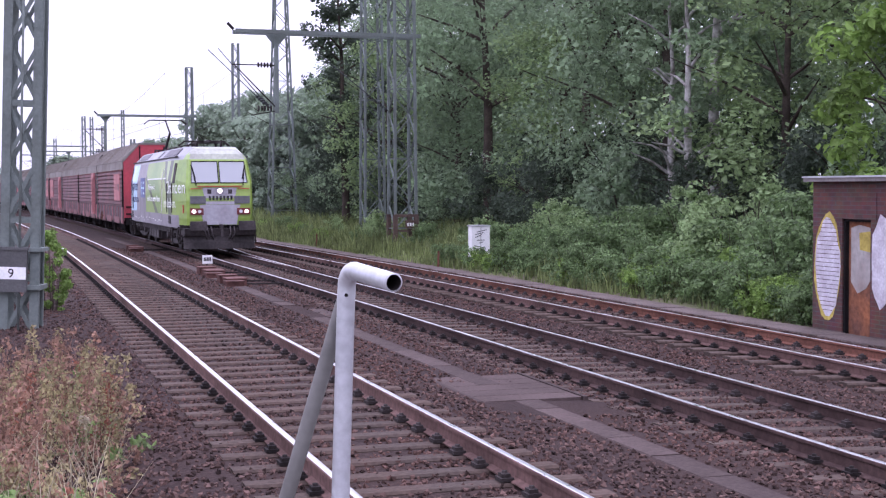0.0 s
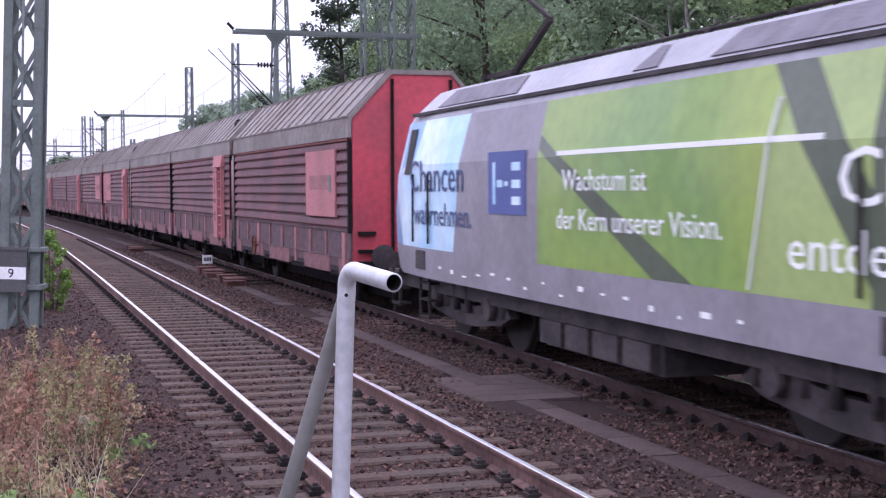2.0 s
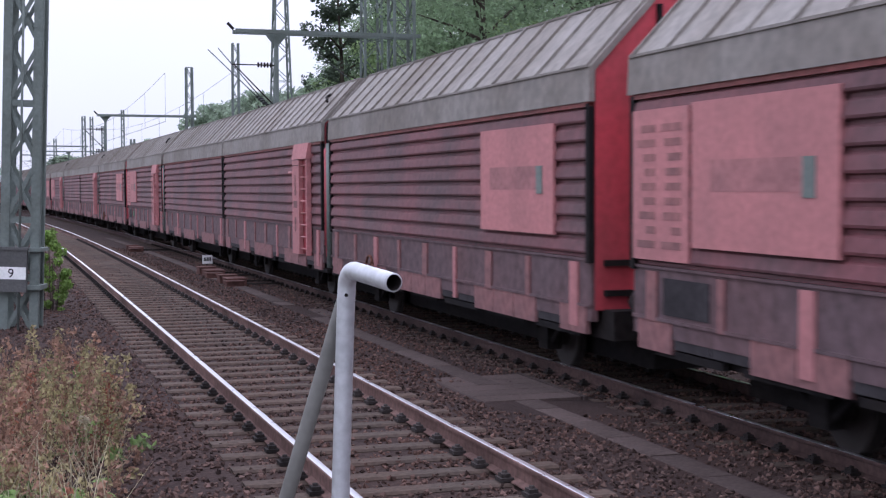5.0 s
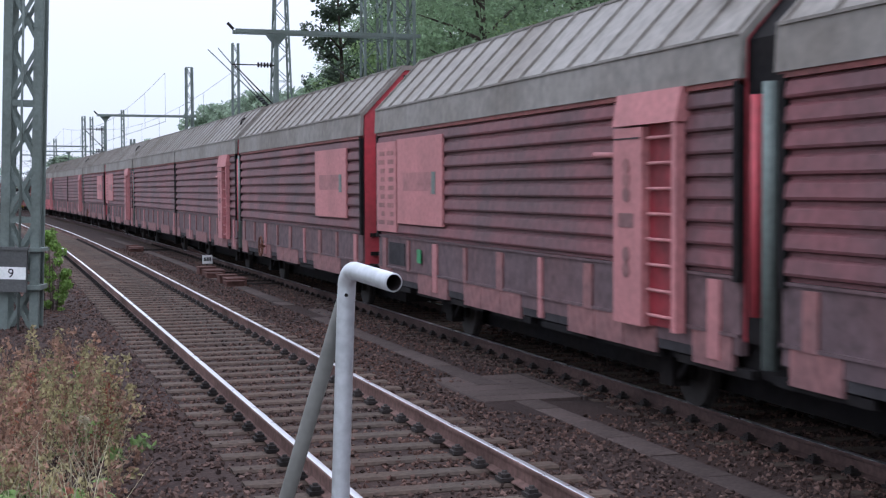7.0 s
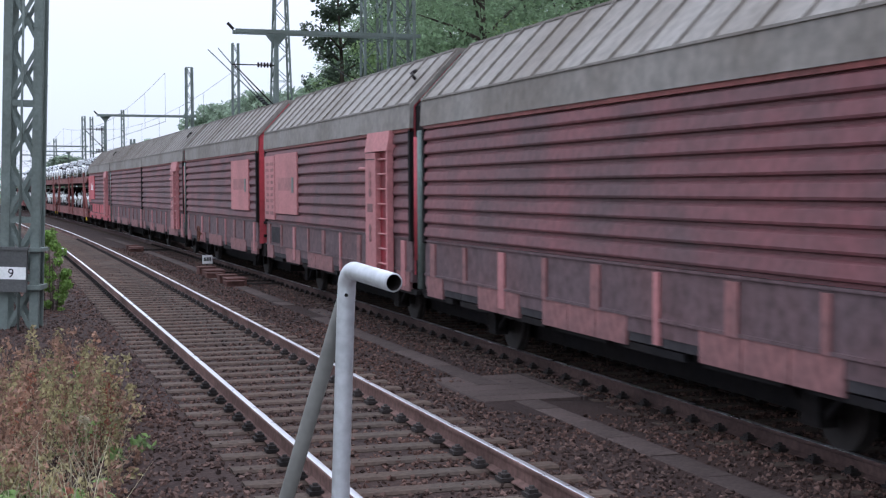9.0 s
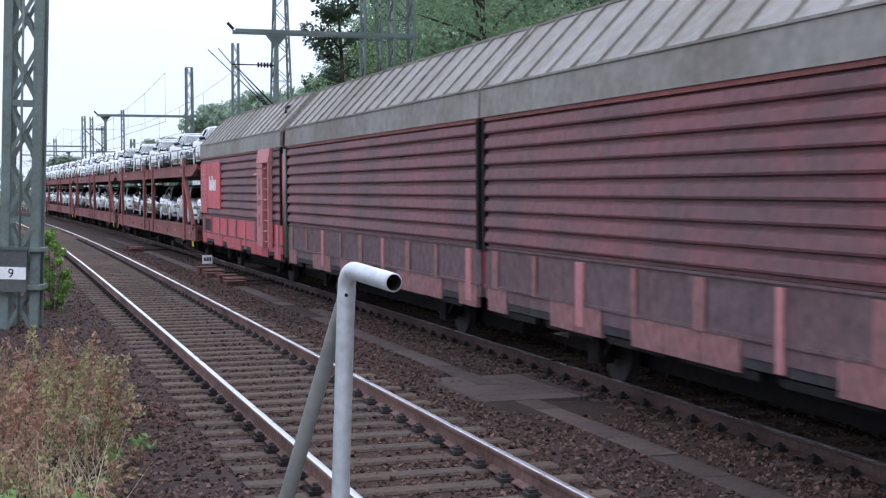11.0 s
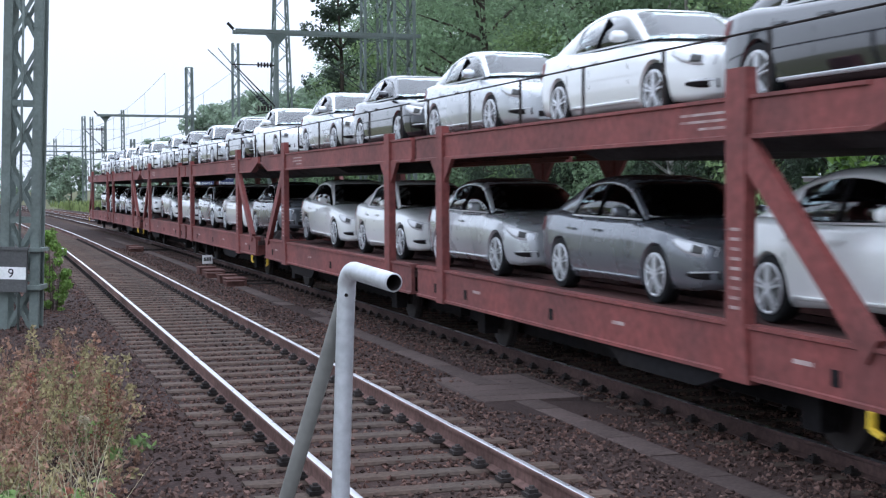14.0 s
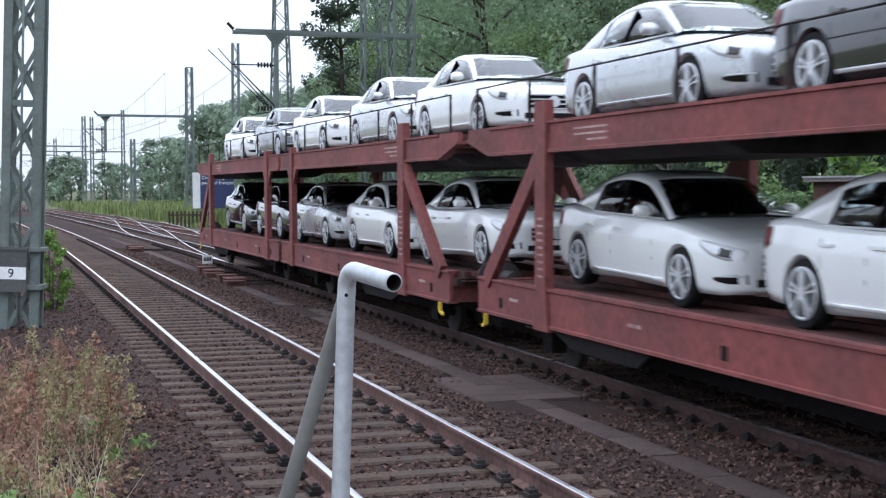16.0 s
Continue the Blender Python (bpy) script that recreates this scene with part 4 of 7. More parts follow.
                    part("latch", bm, M["mast"], p)
    # running gear; its low black middle box is added to deepen the shade below
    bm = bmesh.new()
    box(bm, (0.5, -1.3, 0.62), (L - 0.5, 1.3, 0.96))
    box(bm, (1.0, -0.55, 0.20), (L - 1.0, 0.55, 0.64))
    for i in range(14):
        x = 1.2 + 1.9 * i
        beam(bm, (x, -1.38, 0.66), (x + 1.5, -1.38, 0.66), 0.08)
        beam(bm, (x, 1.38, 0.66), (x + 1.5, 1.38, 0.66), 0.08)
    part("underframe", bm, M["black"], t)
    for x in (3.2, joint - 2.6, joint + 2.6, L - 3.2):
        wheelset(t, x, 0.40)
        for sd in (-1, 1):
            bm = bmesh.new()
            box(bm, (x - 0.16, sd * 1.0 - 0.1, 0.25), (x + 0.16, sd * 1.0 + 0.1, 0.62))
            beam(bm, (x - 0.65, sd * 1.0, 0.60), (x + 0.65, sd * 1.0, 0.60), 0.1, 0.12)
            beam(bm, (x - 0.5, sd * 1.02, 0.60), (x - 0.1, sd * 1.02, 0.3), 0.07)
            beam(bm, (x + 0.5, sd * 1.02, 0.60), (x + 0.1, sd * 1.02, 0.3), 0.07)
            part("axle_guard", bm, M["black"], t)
    xe, d = (x_in, -1) if not rear else (x_out, 1)
    buffer_pair(t, xe, d * 0.7, square=False)
    bm = bmesh.new()
    beam(bm, (xe, 0, 1.03), (xe + d * 0.5, 0, 0.98), 0.1)
    for y in (-0.6, 0.6):
        beam(bm, (xe + d * 0.02, y, 1.0), (xe + d * 0.02, y, 4.5), 0.06)
    for i in range(2):
        beam(bm, (xe + d * 0.04, 0.95, 1.15 + 0.35 * i), (xe + d * 0.04, 1.3, 1.15 + 0.35 * i), 0.07)
    part("end_fitting", bm, M["black"], t)
    return t


def closed_wagons():
    f0, r0 = closed_unit("closed_wagon", False), closed_unit("closed_wagon", True)
    g = 19.3
    for k in range(4):
        last = k == 3
        f = f0 if k == 0 else copy_thing(f0, Matrix())
        if last:
            r = tagged(closed_unit("closed_wagon", True, True), "dark red closed car carrier wagon with bright red end panels")
        else:
            r = r0 if k == 0 else copy_thing(r0, Matrix())
        if k == 1:
            bm = bmesh.new()
            box(bm, (25.05, 1.47, 1.16), (25.27, 1.482, 1.38))
            part("placard", bm, M["green_card"], r, "small bright green placard")
        riding(f, g + 55.9 * k + (0.25 if k else 0.0), half=13.97)
        riding(r, g + 55.9 * k + 27.95, half=13.97)


# ---- open car carriers ----
def girder(bm, a, b, sd, z0, z1):
    """A long I-shaped side beam."""
    prof = [(-0.10, z0), (0.055, z0), (0.055, z0 + 0.035), (0.03, z0 + 0.045), (0.03, z1 - 0.045), (0.055, z1 - 0.035), (0.055, z1), (-0.10, z1), (-0.10, z1 - 0.035), (-0.03, z1 - 0.045), (-0.03, z0 + 0.045), (-0.10, z0 + 0.035)]
    loft(bm, [[(x, sd * (1.40 + y), z) for y, z in prof] for x in (a, b)])


def open_wagon(tail=False):
    """Two coupled halves with an upper and a lower deck."""
    H = 14.15
    units = []
    for half in (0, 1):
        t = thing("open_wagon", "rust red double-deck open car carrier wagon with bare steel frames", "freight wagon", "open wagons of the train")
        X = (lambda x: x) if half == 0 else (lambda x: H - x)
        lo = lambda x0, x1: (min(X(x0), X(x1)), max(X(x0), X(x1)))
        red = M["deck_red"]
        for sd in (-1, 1):
            bm = bmesh.new()
            a, b = lo(0.75, H - 0.25)
            girder(bm, a, b, sd, 0.62, 1.12)
            s = part("lower_beam", bm, red, t, "rust red lower side beam")
            bm = bmesh.new()
            for x in (2.2, 6.0, 10.9):
                box(bm, (X(x) - 0.16, sd * 1.432 - 0.01, 0.86), (X(x) + 0.16, sd * 1.432 + 0.0, 0.90))
            part("marking", bm, M["faded_mark"], s, "unreadable white stencil marks")
            for x in (1.7, 8.0, 11.4, 12.9):
                bm = bmesh.new()
                box(bm, (X(x) - 0.06, sd * 1.438 - 0.01, 0.74), (X(x) + 0.06, sd * 1.438 + 0.0, 0.88))
                part("slot", bm, M["black"], s)
            bm = bmesh.new()
            a, b = lo(1.25, H - 0.20)
            girder(bm, a, b, sd, 2.81, 3.205)
            # web and lower flange of its tapered end
            for y0, y1, ends in ((1.37, 1.43, ((1.25, 2.84), (0.30, 3.06), (0.30, 3.205), (1.25, 3.205))), (1.30, 1.455, ((1.25, 2.81), (0.30, 3.03), (0.30, 3.065), (1.25, 2.845)))):
                loft(bm, [[(X(x), sd * y, z) for x, z in ends] for y in (y0, y1)])
            s = part("upper_beam", bm, red, t, "rust red upper side beam")
            bm = bmesh.new()
            for k in range(3):
                box(bm, (X(4.4) - 0.9, sd * 1.432 - 0.01, 2.92 + 0.07 * k), (X(4.4) + (0.1 if k else -0.3), sd * 1.432, 2.945 + 0.07 * k))
            part("marking", bm, M["faded_mark"], s)
            # posts: end post with its brace, middle post with its knees
            bm = bmesh.new()
            loft(bm, [[(X(3.3) + e * w, sd * y, z) for e, y in ((-0.5, 1.36), (0.5, 1.36), (0.5, 1.48), (-0.5, 1.48))] for w, z in ((0.50, 0.58), (0.42, 0.8), (0.34, 1.15), (0.36, 2.7), (0.40, 3.2), (0.36, 3.46))])
            p = part("end_post", bm, red, t, "wide riveted end post")
            bm = bmesh.new()
            for k in range(9):
                box(bm, (X(3.3) - 0.10, sd * 1.482 - 0.004, 1.25 + 0.09 * k), (X(3.3) + 0.08, sd * 1.482 + 0.002, 1.28 + 0.09 * k))
            part("marking", bm, M["faded_mark"], p)
            bm = bmesh.new()
            beam(bm, (X(3.2), sd * 1.42, 2.75), (X(1.15), sd * 1.42, 1.08), 0.10, 0.26)
            part("brace", bm, red, t)
            bm = bmesh.new()
            box(bm, (X(H - 1.6) - 0.16, sd * 1.42 - 0.06, 0.60), (X(H - 1.6) + 0.16, sd * 1.42 + 0.06, 3.32))
            for z0, z1, e in ((2.82, 2.45, 1), (2.82, 2.45, -1)):
                loft(bm, [[(X(H - 1.6) + e * 0.15, sd * y, z1), (X(H - 1.6) + e * 0.15, sd * y, z0), (X(H - 1.6) + e * 0.55, sd * y, z0)] for y in (1.39, 1.45)])
            part("middle_post", bm, red, t)
            # wire rail over the upper deck
            bm = bmesh.new()
            for k in range(7):
                x = X(0.7 + 2.1 * k)
                beam(bm, (x, sd * 1.42, 3.2), (x, sd * 1.42, 3.78), 0.03)
            tube(bm, (X(0.7), sd * 1.42, 3.77), (X(H - 0.3), sd * 1.42, 3.77), 0.012, 5)
            part("wire_rail", bm, M["iron"], t, "thin wire rail on stanchions")
        for name, z0, z1 in (("lower_deck", 0.98, 1.06), ("upper_deck", 2.98, 3.12)):
            bm = bmesh.new()
            a, b = lo(0.45, H - 0.1)
            for sd in (-1, 1):
                box(bm, (a, sd * 0.80 - 0.42, z1 - 0.05), (b, sd * 0.80 + 0.42, z1))
                box(bm, (a, sd * 1.24 - 0.05, z1 - 0.05), (b, sd * 1.24 + 0.05, z1 + 0.06))
                box(bm, (a, sd * 0.36 - 0.04, z1 - 0.05), (b, sd * 0.36 + 0.04, z1 + 0.06))
            for k in range(12):
                x = a + 0.2 + (b - a - 0.4) * k / 11
                box(bm, (x - 0.06, -1.38, z0 - 0.08), (x + 0.06, 1.38, z1 - 0.052))
            box(bm, (a, -1.3, z0 - 0.01), (b, 1.3, z0 + 0.008))
            part(name, bm, M["deck_floor"], t, "rusty loading deck with wheel troughs")
        bm = bmesh.new()
        a, b = lo(1.0, 7.6)
        loft(bm, [[(x, y, z) for y, z in ((-1.28, 2.86), (-0.95, 2.70), (0.95, 2.70), (1.28, 2.86), (1.28, 2.90), (-1.28, 2.90))] for x in (a, b)])
        part("deck_pan", bm, M["vent_dark"], t, "dark grey pan under the upper deck")
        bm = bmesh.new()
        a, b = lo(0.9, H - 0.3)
        # black blocks added to fill the space below the deck as shade
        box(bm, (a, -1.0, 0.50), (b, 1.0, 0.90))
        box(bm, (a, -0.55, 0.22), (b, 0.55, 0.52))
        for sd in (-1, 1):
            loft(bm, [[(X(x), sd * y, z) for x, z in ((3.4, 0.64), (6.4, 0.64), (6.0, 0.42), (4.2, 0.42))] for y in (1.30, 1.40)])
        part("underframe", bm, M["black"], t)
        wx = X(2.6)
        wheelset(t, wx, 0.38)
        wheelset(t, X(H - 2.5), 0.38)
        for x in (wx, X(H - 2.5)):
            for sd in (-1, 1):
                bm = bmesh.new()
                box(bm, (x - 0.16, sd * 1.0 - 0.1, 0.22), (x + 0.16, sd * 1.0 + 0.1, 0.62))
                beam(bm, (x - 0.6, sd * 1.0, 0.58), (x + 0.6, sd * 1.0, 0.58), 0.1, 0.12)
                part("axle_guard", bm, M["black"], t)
        buffer_pair(t, X(0.75), -0.9 if half == 0 else 0.9, square=False)
        bm = bmesh.new()
        beam(bm, (X(0.9), -1.35, 0.86), (X(0.9), 1.35, 0.86), 0.2, 0.45)
        part("headstock", bm, M["deck_red"], t)
        for sd in (-1, 1):
            bm = bmesh.new()
            beam(bm, (X(1.15), sd * 1.46, 0.62), (X(1.15), sd * 1.46, 0.48), 0.05)
            beam(bm, (X(1.15), sd * 1.46, 0.48), (X(1.0), sd * 1.46, 0.44), 0.04)
            part("brake_handle", bm, M["yellow"], t, "small yellow brake handle")
        units.append(t)
    return units


# ---- cars ----
PAINT = {
    "white": ("white", material("car_white", (0.80, 0.81, 0.80), 0.2, vary=0.02, bump=0, coat=1.0)),
    "silver": ("silver", material("car_silver", (0.55, 0.57, 0.59), 0.25, 0.45, vary=0.03, bump=0, coat=1.0)),
    "grey": ("dark grey", material("car_grey", (0.17, 0.18, 0.20), 0.25, 0.5, vary=0.03, bump=0, coat=0.7)),
    "black": ("black", material("car_black", (0.010, 0.011, 0.015), 0.08, vary=0.03, bump=0, coat=1.0)),
}


def eased(xs, ys):
    """A smooth curve through the given heights."""
    xs, ys = np.array(xs), np.array(ys)
    sl = np.gradient(ys, xs)

    def at(x):
        i = int(np.clip(np.searchsorted(xs, x) - 1, 0, len(xs) - 2))
        h = xs[i + 1] - xs[i]
        t = min(max((x - xs[i]) / h, 0.0), 1.0)
        return float((1 + 2 * t) * (1 - t) ** 2 * ys[i] + t * (1 - t) ** 2 * h * sl[i] + t * t * (3 - 2 * t) * ys[i + 1] + t * t * (t - 1) * h * sl[i + 1])
    return at


CAR_WIDE = eased((-2.38, -2.34, -2.26, -2.12, -1.90, -1.60, -1.20, 0.0, 1.20, 1.70, 2.05, 2.22, 2.32, 2.37), (0.50, 0.635, 0.745, 0.815, 0.862, 0.883, 0.889, 0.890, 0.889, 0.878, 0.850, 0.805, 0.72, 0.60))
CAR_TOP = eased((-2.38, -2.34, -2.26, -2.12, -1.90, -1.60, -1.20, -0.9, 0.0, 1.20, 1.70, 2.05, 2.24, 2.33, 2.37), (0.61, 0.70, 0.745, 0.785, 0.83, 0.875, 0.925, 0.955, 0.965, 1.005, 1.035, 1.03, 1.005, 0.93, 0.80))
CAR_FOOT = eased((-2.38, -2.25, -1.9, 0.0, 1.9, 2.25, 2.37), (0.24, 0.20, 0.185, 0.19, 0.20, 0.25, 0.32))
CAR_AXLES = (-1.43, 1.42)


def flank(x, z):
    """Half width of the car body at a station and a height."""
    z0, z1 = CAR_FOOT(x), CAR_TOP(x) - 0.055
    f = (z - z0) / (z1 - z0)
    return CAR_WIDE(x) * float(np.interp(f, (0, 0.10, 0.14, 0.30, 0.50, 0.70, 0.78, 0.84, 0.93, 1.0), (0.925, 0.965, 0.972, 0.992, 1.0, 0.996, 0.992, 0.975, 0.962, 0.935)))


def flank_patch(name, corners, sd, k, mat, parent, label="", n=8, out=0.006):
    """A thin sheet laid on the flank; corners run x, lower z, upper z from one end to the other."""
    bm = bmesh.new()
    xs = np.linspace(corners[0][0], corners[-1][0], n)
    lo = np.interp(xs, [c[0] for c in corners], [c[1] for c in corners])
    hi = np.interp(xs, [c[0] for c in corners], [c[2] for c in corners])
    rings = []
    for x, a, b in zip(xs, lo, hi):
        zs = [a, a + (b - a) / 3, a + (b - a) * 2 / 3, b]
        rings.append([(x * k, sd * (flank(x, z) + out), z) for z in zs] + [(x * k, sd * (flank(x, z) - 0.01), z) for z in zs[::-1]])
    loft(bm, rings, smooth=True)
    return part(name, bm, mat, parent, label)


def car(paint, k=1.0):
    """A saloon; its nose points to -x. k stretches the length of a larger model."""
    word, mat = PAINT[paint]
    t = thing("car", f"new {word} saloon car strapped on the wagon deck", "car", "cars on the train")
    reach = 0.362
    xs = set(np.round(np.linspace(-2.12, 2.05, 19), 3)) | {-2.38, -2.36, -2.34, -2.30, -2.26, -2.19, 2.14, 2.22, 2.28, 2.33, 2.37}
    xs = {x for x in xs if all(abs(x - c) > reach + 0.01 for c in CAR_AXLES)}
    for c in CAR_AXLES:
        xs |= {c + reach * math.cos(a) for a in np.linspace(0.02, math.pi - 0.02, 15)} | {c - reach - 0.006, c + reach + 0.006}
    rings = []
    for x in sorted(xs):
        z0, zt, w = CAR_FOOT(x), CAR_TOP(x), CAR_WIDE(x)
        z1 = zt - 0.055
        cut = z0
        for c in CAR_AXLES:
            if abs(x - c) < reach:
                cut = 0.325 + math.sqrt(reach ** 2 - (x - c) ** 2)
        half = []
        for i, f in enumerate((0, 0.10, 0.14, 0.30, 0.50, 0.70, 0.78, 0.84, 0.93, 1.0)):
            z = max(z0 + (z1 - z0) * f, cut + 0.002 * i)
            half.append((flank(x, z), z))
        half += [(w * 0.86, zt - 0.024), (w * 0.62, zt - 0.004), (w * 0.25, zt + 0.004)]
        rings.append([(x * k, y, z) for y, z in half] + [(x * k, -y, z) for y, z in half[::-1]])
    bm = bmesh.new()
    loft(bm, rings, smooth=True)
    body = part("body", bm, mat, t)
    bm = bmesh.new()
    box(bm, (-1.95 * k, -0.64, 0.20), (1.95 * k, 0.64, 0.72))
    part("underbody", bm, M["black"], t)
    # cabin: roof, then the panes as parts of their own between the same rings
    cab = [(-1.06, 0.825, 0.80, 0.965), (-0.68, 0.82, 0.71, 1.175), (-0.28, 0.815, 0.625, 1.365), (0.10, 0.81, 0.60, 1.435), (0.65, 0.805, 0.592, 1.442), (1.12, 0.795, 0.60, 1.37), (1.50, 0.78, 0.645, 1.235), (1.92, 0.75, 0.73, 1.035)]
    cx = [c[0] for c in cab]
    curves = [eased(cx, [c[i] for c in cab]) for i in (1, 2, 3)]
    fine = []
    for i in range(len(cab) - 1):
        fine += [cx[i] + (cx[i + 1] - cx[i]) * j / 4 for j in range(4)]
    fine.append(cx[-1])
    rings = []
    for x in fine:
        wb, wt, zt = (c(x) for c in curves)
        foot = 0.925 + 0.02 * (x + 1) / 2
        edge = max(zt - 0.075, foot + 0.01)
        half = [(wb, foot), (wt + (wb - wt) * 0.20, max(zt - 0.10, foot + 0.004)), (wt + (wb - wt) * 0.05, max(zt - 0.045, edge)), (wt - 0.05, zt - 0.006), (0.34, zt + 0.016)]
        rings.append([Vector((x * k, y, z)) for y, z in half] + [Vector((x * k, -y, z)) for y, z in half[::-1]])

    def skin(name, cells, mt, parent, label=""):
        bm = bmesh.new()
        for i, j in cells:
            for q in range(4 * i, 4 * i + 4):
                bm.faces.new([bm.verts.new(p) for p in (rings[q][j], rings[q][j + 1], rings[q + 1][j + 1], rings[q + 1][j])]).smooth = True
        bmesh.ops.remove_doubles(bm, verts=bm.verts, dist=0.0005)
        bmesh.ops.recalc_face_normals(bm, faces=bm.faces)
        bmesh.ops.solidify(bm, geom=bm.faces[:], thickness=0.006)
        return part(name, bm, mt, parent, label)
    cabin = skin("cabin", [(i, j) for i in range(2, 5) for j in range(1, 8)] + [(i, j) for i in (0, 1, 5, 6) for j in (1, 2, 6, 7)] + [(i, j) for i in (5, 6) for j in (0, 8)], mat, t)
    skin("windscreen", [(i, j) for i in (0, 1) for j in (3, 4, 5)], M["glass_car"], cabin, "tinted glass")
    skin("rear_window", [(i, j) for i in (5, 6) for j in (3, 4, 5)], M["glass_car"], cabin, "tinted glass")
    for x, y, w, zb in ((-0.15, -0.36, 0.50, 1.10), (-0.15, 0.36, 0.50, 1.10), (0.95, 0.0, 1.2, 1.05)):
        bm = bmesh.new()
        loft(bm, [[(x * k + a, yy, z) for a, z in ((-0.05, 0.70), (0.12, 0.70), (0.26, zb), (0.20, zb + 0.04), (0.10, zb))] for yy in (y - w / 2, y + w / 2)])
        for e in ((-0.32, 0.32) if w > 1 else (0.0,)):
            box(bm, (x * k + 0.17, y + e - 0.13, zb + 0.05), (x * k + 0.26, y + e + 0.13, zb + 0.22))
        part("seat", bm, M["seat_dark"], t, "dark seat")
    bm = bmesh.new()
    loft(bm, [[(x * k, yy, z) for x, z in ((-1.0, 0.93), (-0.55, 0.93), (-0.55, 1.0), (-0.75, 1.02))] for yy in (-0.70, 0.70)])
    part("dashboard", bm, M["seat_dark"], t)
    for sd, j in ((1, 0), (-1, 8)):
        skin("side_window", [(i, j) for i in range(0, 5)], M["glass_car"], cabin, "tinted glass")
        bm = bmesh.new()
        beam(bm, (0.37 * k, sd * 0.815, 0.94), (0.31 * k, sd * 0.645, 1.35), 0.075, 0.02)
        part("door_pillar", bm, M["black"], cabin)
        bm = bmesh.new()
        beam(bm, (-0.98 * k, sd * 0.838, 0.935), (1.12 * k, sd * 0.812, 0.955), 0.016, 0.02)
        part("window_trim", bm, M["alloy"], cabin)
        for x in (-0.76, 0.38):
            flank_patch("door_gap", ((x, 0.27, 0.90), (x + 0.011, 0.27, 0.90)), sd, k, M["black"], body, n=2, out=0.0015)
        flank_patch("door_gap", ((1.10, 0.55, 0.92), (1.111, 0.55, 0.92)), sd, k, M["black"], body, n=2, out=0.0015)
        for x in (0.20, 1.00):
            bm = bmesh.new()
            beam(bm, (x * k - 0.11, sd * 0.892, 0.785), (x * k + 0.11, sd * 0.892, 0.792), 0.035, 0.026)
            part("door_handle", bm, mat, t)
        bm = bmesh.new()
        loft(bm, [[(-0.64 * k + a * e, sd * (0.84 + b), 1.015 + c * e) for a, c in ((-0.07, -0.055), (0.05, -0.06), (0.07, 0.04), (0.0, 0.075), (-0.06, 0.05))] for b, e in ((0, 0.5), (0.06, 1), (0.17, 0.95), (0.205, 0.65))], smooth=True)
        part("mirror", bm, mat, t)
        lamp = flank_patch("headlight", ((-2.35, 0.555, 0.665), (-2.26, 0.55, 0.70), (-2.05, 0.60, 0.735), (-1.83, 0.70, 0.755)), sd, k, M["lamp_rim"], t, "clear headlight", n=10)
        flank_patch("lamp_bezel", ((-2.28, 0.585, 0.66), (-2.16, 0.60, 0.69)), sd, k, M["plate_dark"], lamp, n=5, out=0.009)
        flank_patch("air_intake", ((-2.365, 0.31, 0.41), (-2.24, 0.315, 0.40), (-2.10, 0.345, 0.375)), sd, k, M["black"], t, n=6)
        flank_patch("lamp_strip", ((-2.36, 0.385, 0.405), (-2.14, 0.375, 0.392)), sd, k, M["alloy"], t, n=6, out=0.012)
        flank_patch("tail_light", ((2.02, 0.76, 0.93), (2.22, 0.70, 0.92), (2.33, 0.70, 0.86)), sd, k, M["lamp_red"], t, "red tail light", n=6)
        flank_patch("sill_trim", ((-1.02, 0.235, 0.275), (1.02, 0.235, 0.275)), sd, k, M["alloy"] if paint == "black" else mat, t, out=0.016)
        for x in (c * k for c in CAR_AXLES):
            bm = bmesh.new()
            disc(bm, (0, 0, 0), 0.318, w=0.19, n=28)
            disc(bm, (0, 0, 0), 0.325, w=0.15, n=28)
            w = part("tyre", bm, M["rubber"], t)
            w.matrix_basis = pose(x, sd * 0.775, 0.325)
            bm = bmesh.new()
            disc(bm, (0, sd * 0.09, 0), 0.235, w=0.014, n=24)
            part("brake_disc", bm, M["plate_dark"], w)
            bm = bmesh.new()
            loft(bm, [[(r * math.cos(a), sd * y, r * math.sin(a)) for a in np.linspace(0, math.tau, 29)[:-1]] for r, y in ((0.222, 0.095), (0.225, 0.104), (0.248, 0.108), (0.252, 0.09))], caps=False, smooth=True)
            disc(bm, (0, sd * 0.104, 0), 0.062, w=0.02, n=12)
            for i in range(5):
                for e0 in (-0.15, 0.15):
                    a = i * math.tau / 5 + 0.3
                    p, q = (Vector((r * math.cos(a + e), sd * y, r * math.sin(a + e))) for r, e, y in ((0.05, e0 * 1.6, 0.106), (0.228, e0, 0.102)))
                    beam(bm, p, q, 0.034, 0.016) if abs((q - p).normalized().z) < 0.7 else beam(bm, p, q, 0.034, 0.018)
            part("rim", bm, M["alloy"], w, "silver spoked rim")
    bm = bmesh.new()
    box(bm, (-2.392 * k, -0.40, 0.42), (-2.30 * k, 0.40, 0.635))
    g = part("grille", bm, M["black"], t, "black radiator grille with chrome bars")
    for i in range(4):
        bm = bmesh.new()
        beam(bm, (-2.40 * k, -0.41, 0.425 + 0.068 * i), (-2.40 * k, 0.41, 0.425 + 0.068 * i), 0.03, 0.018)
        part("grille_bar", bm, M["alloy"], g)
    bm = bmesh.new()
    disc(bm, (-2.41 * k, 0, 0.53), 0.085, (1, 0, 0), 16, 0.03)
    part("badge", bm, M["alloy"], g)
    bm = bmesh.new()
    box(bm, (-2.392 * k, -0.46, 0.28), (-2.28 * k, 0.46, 0.36))
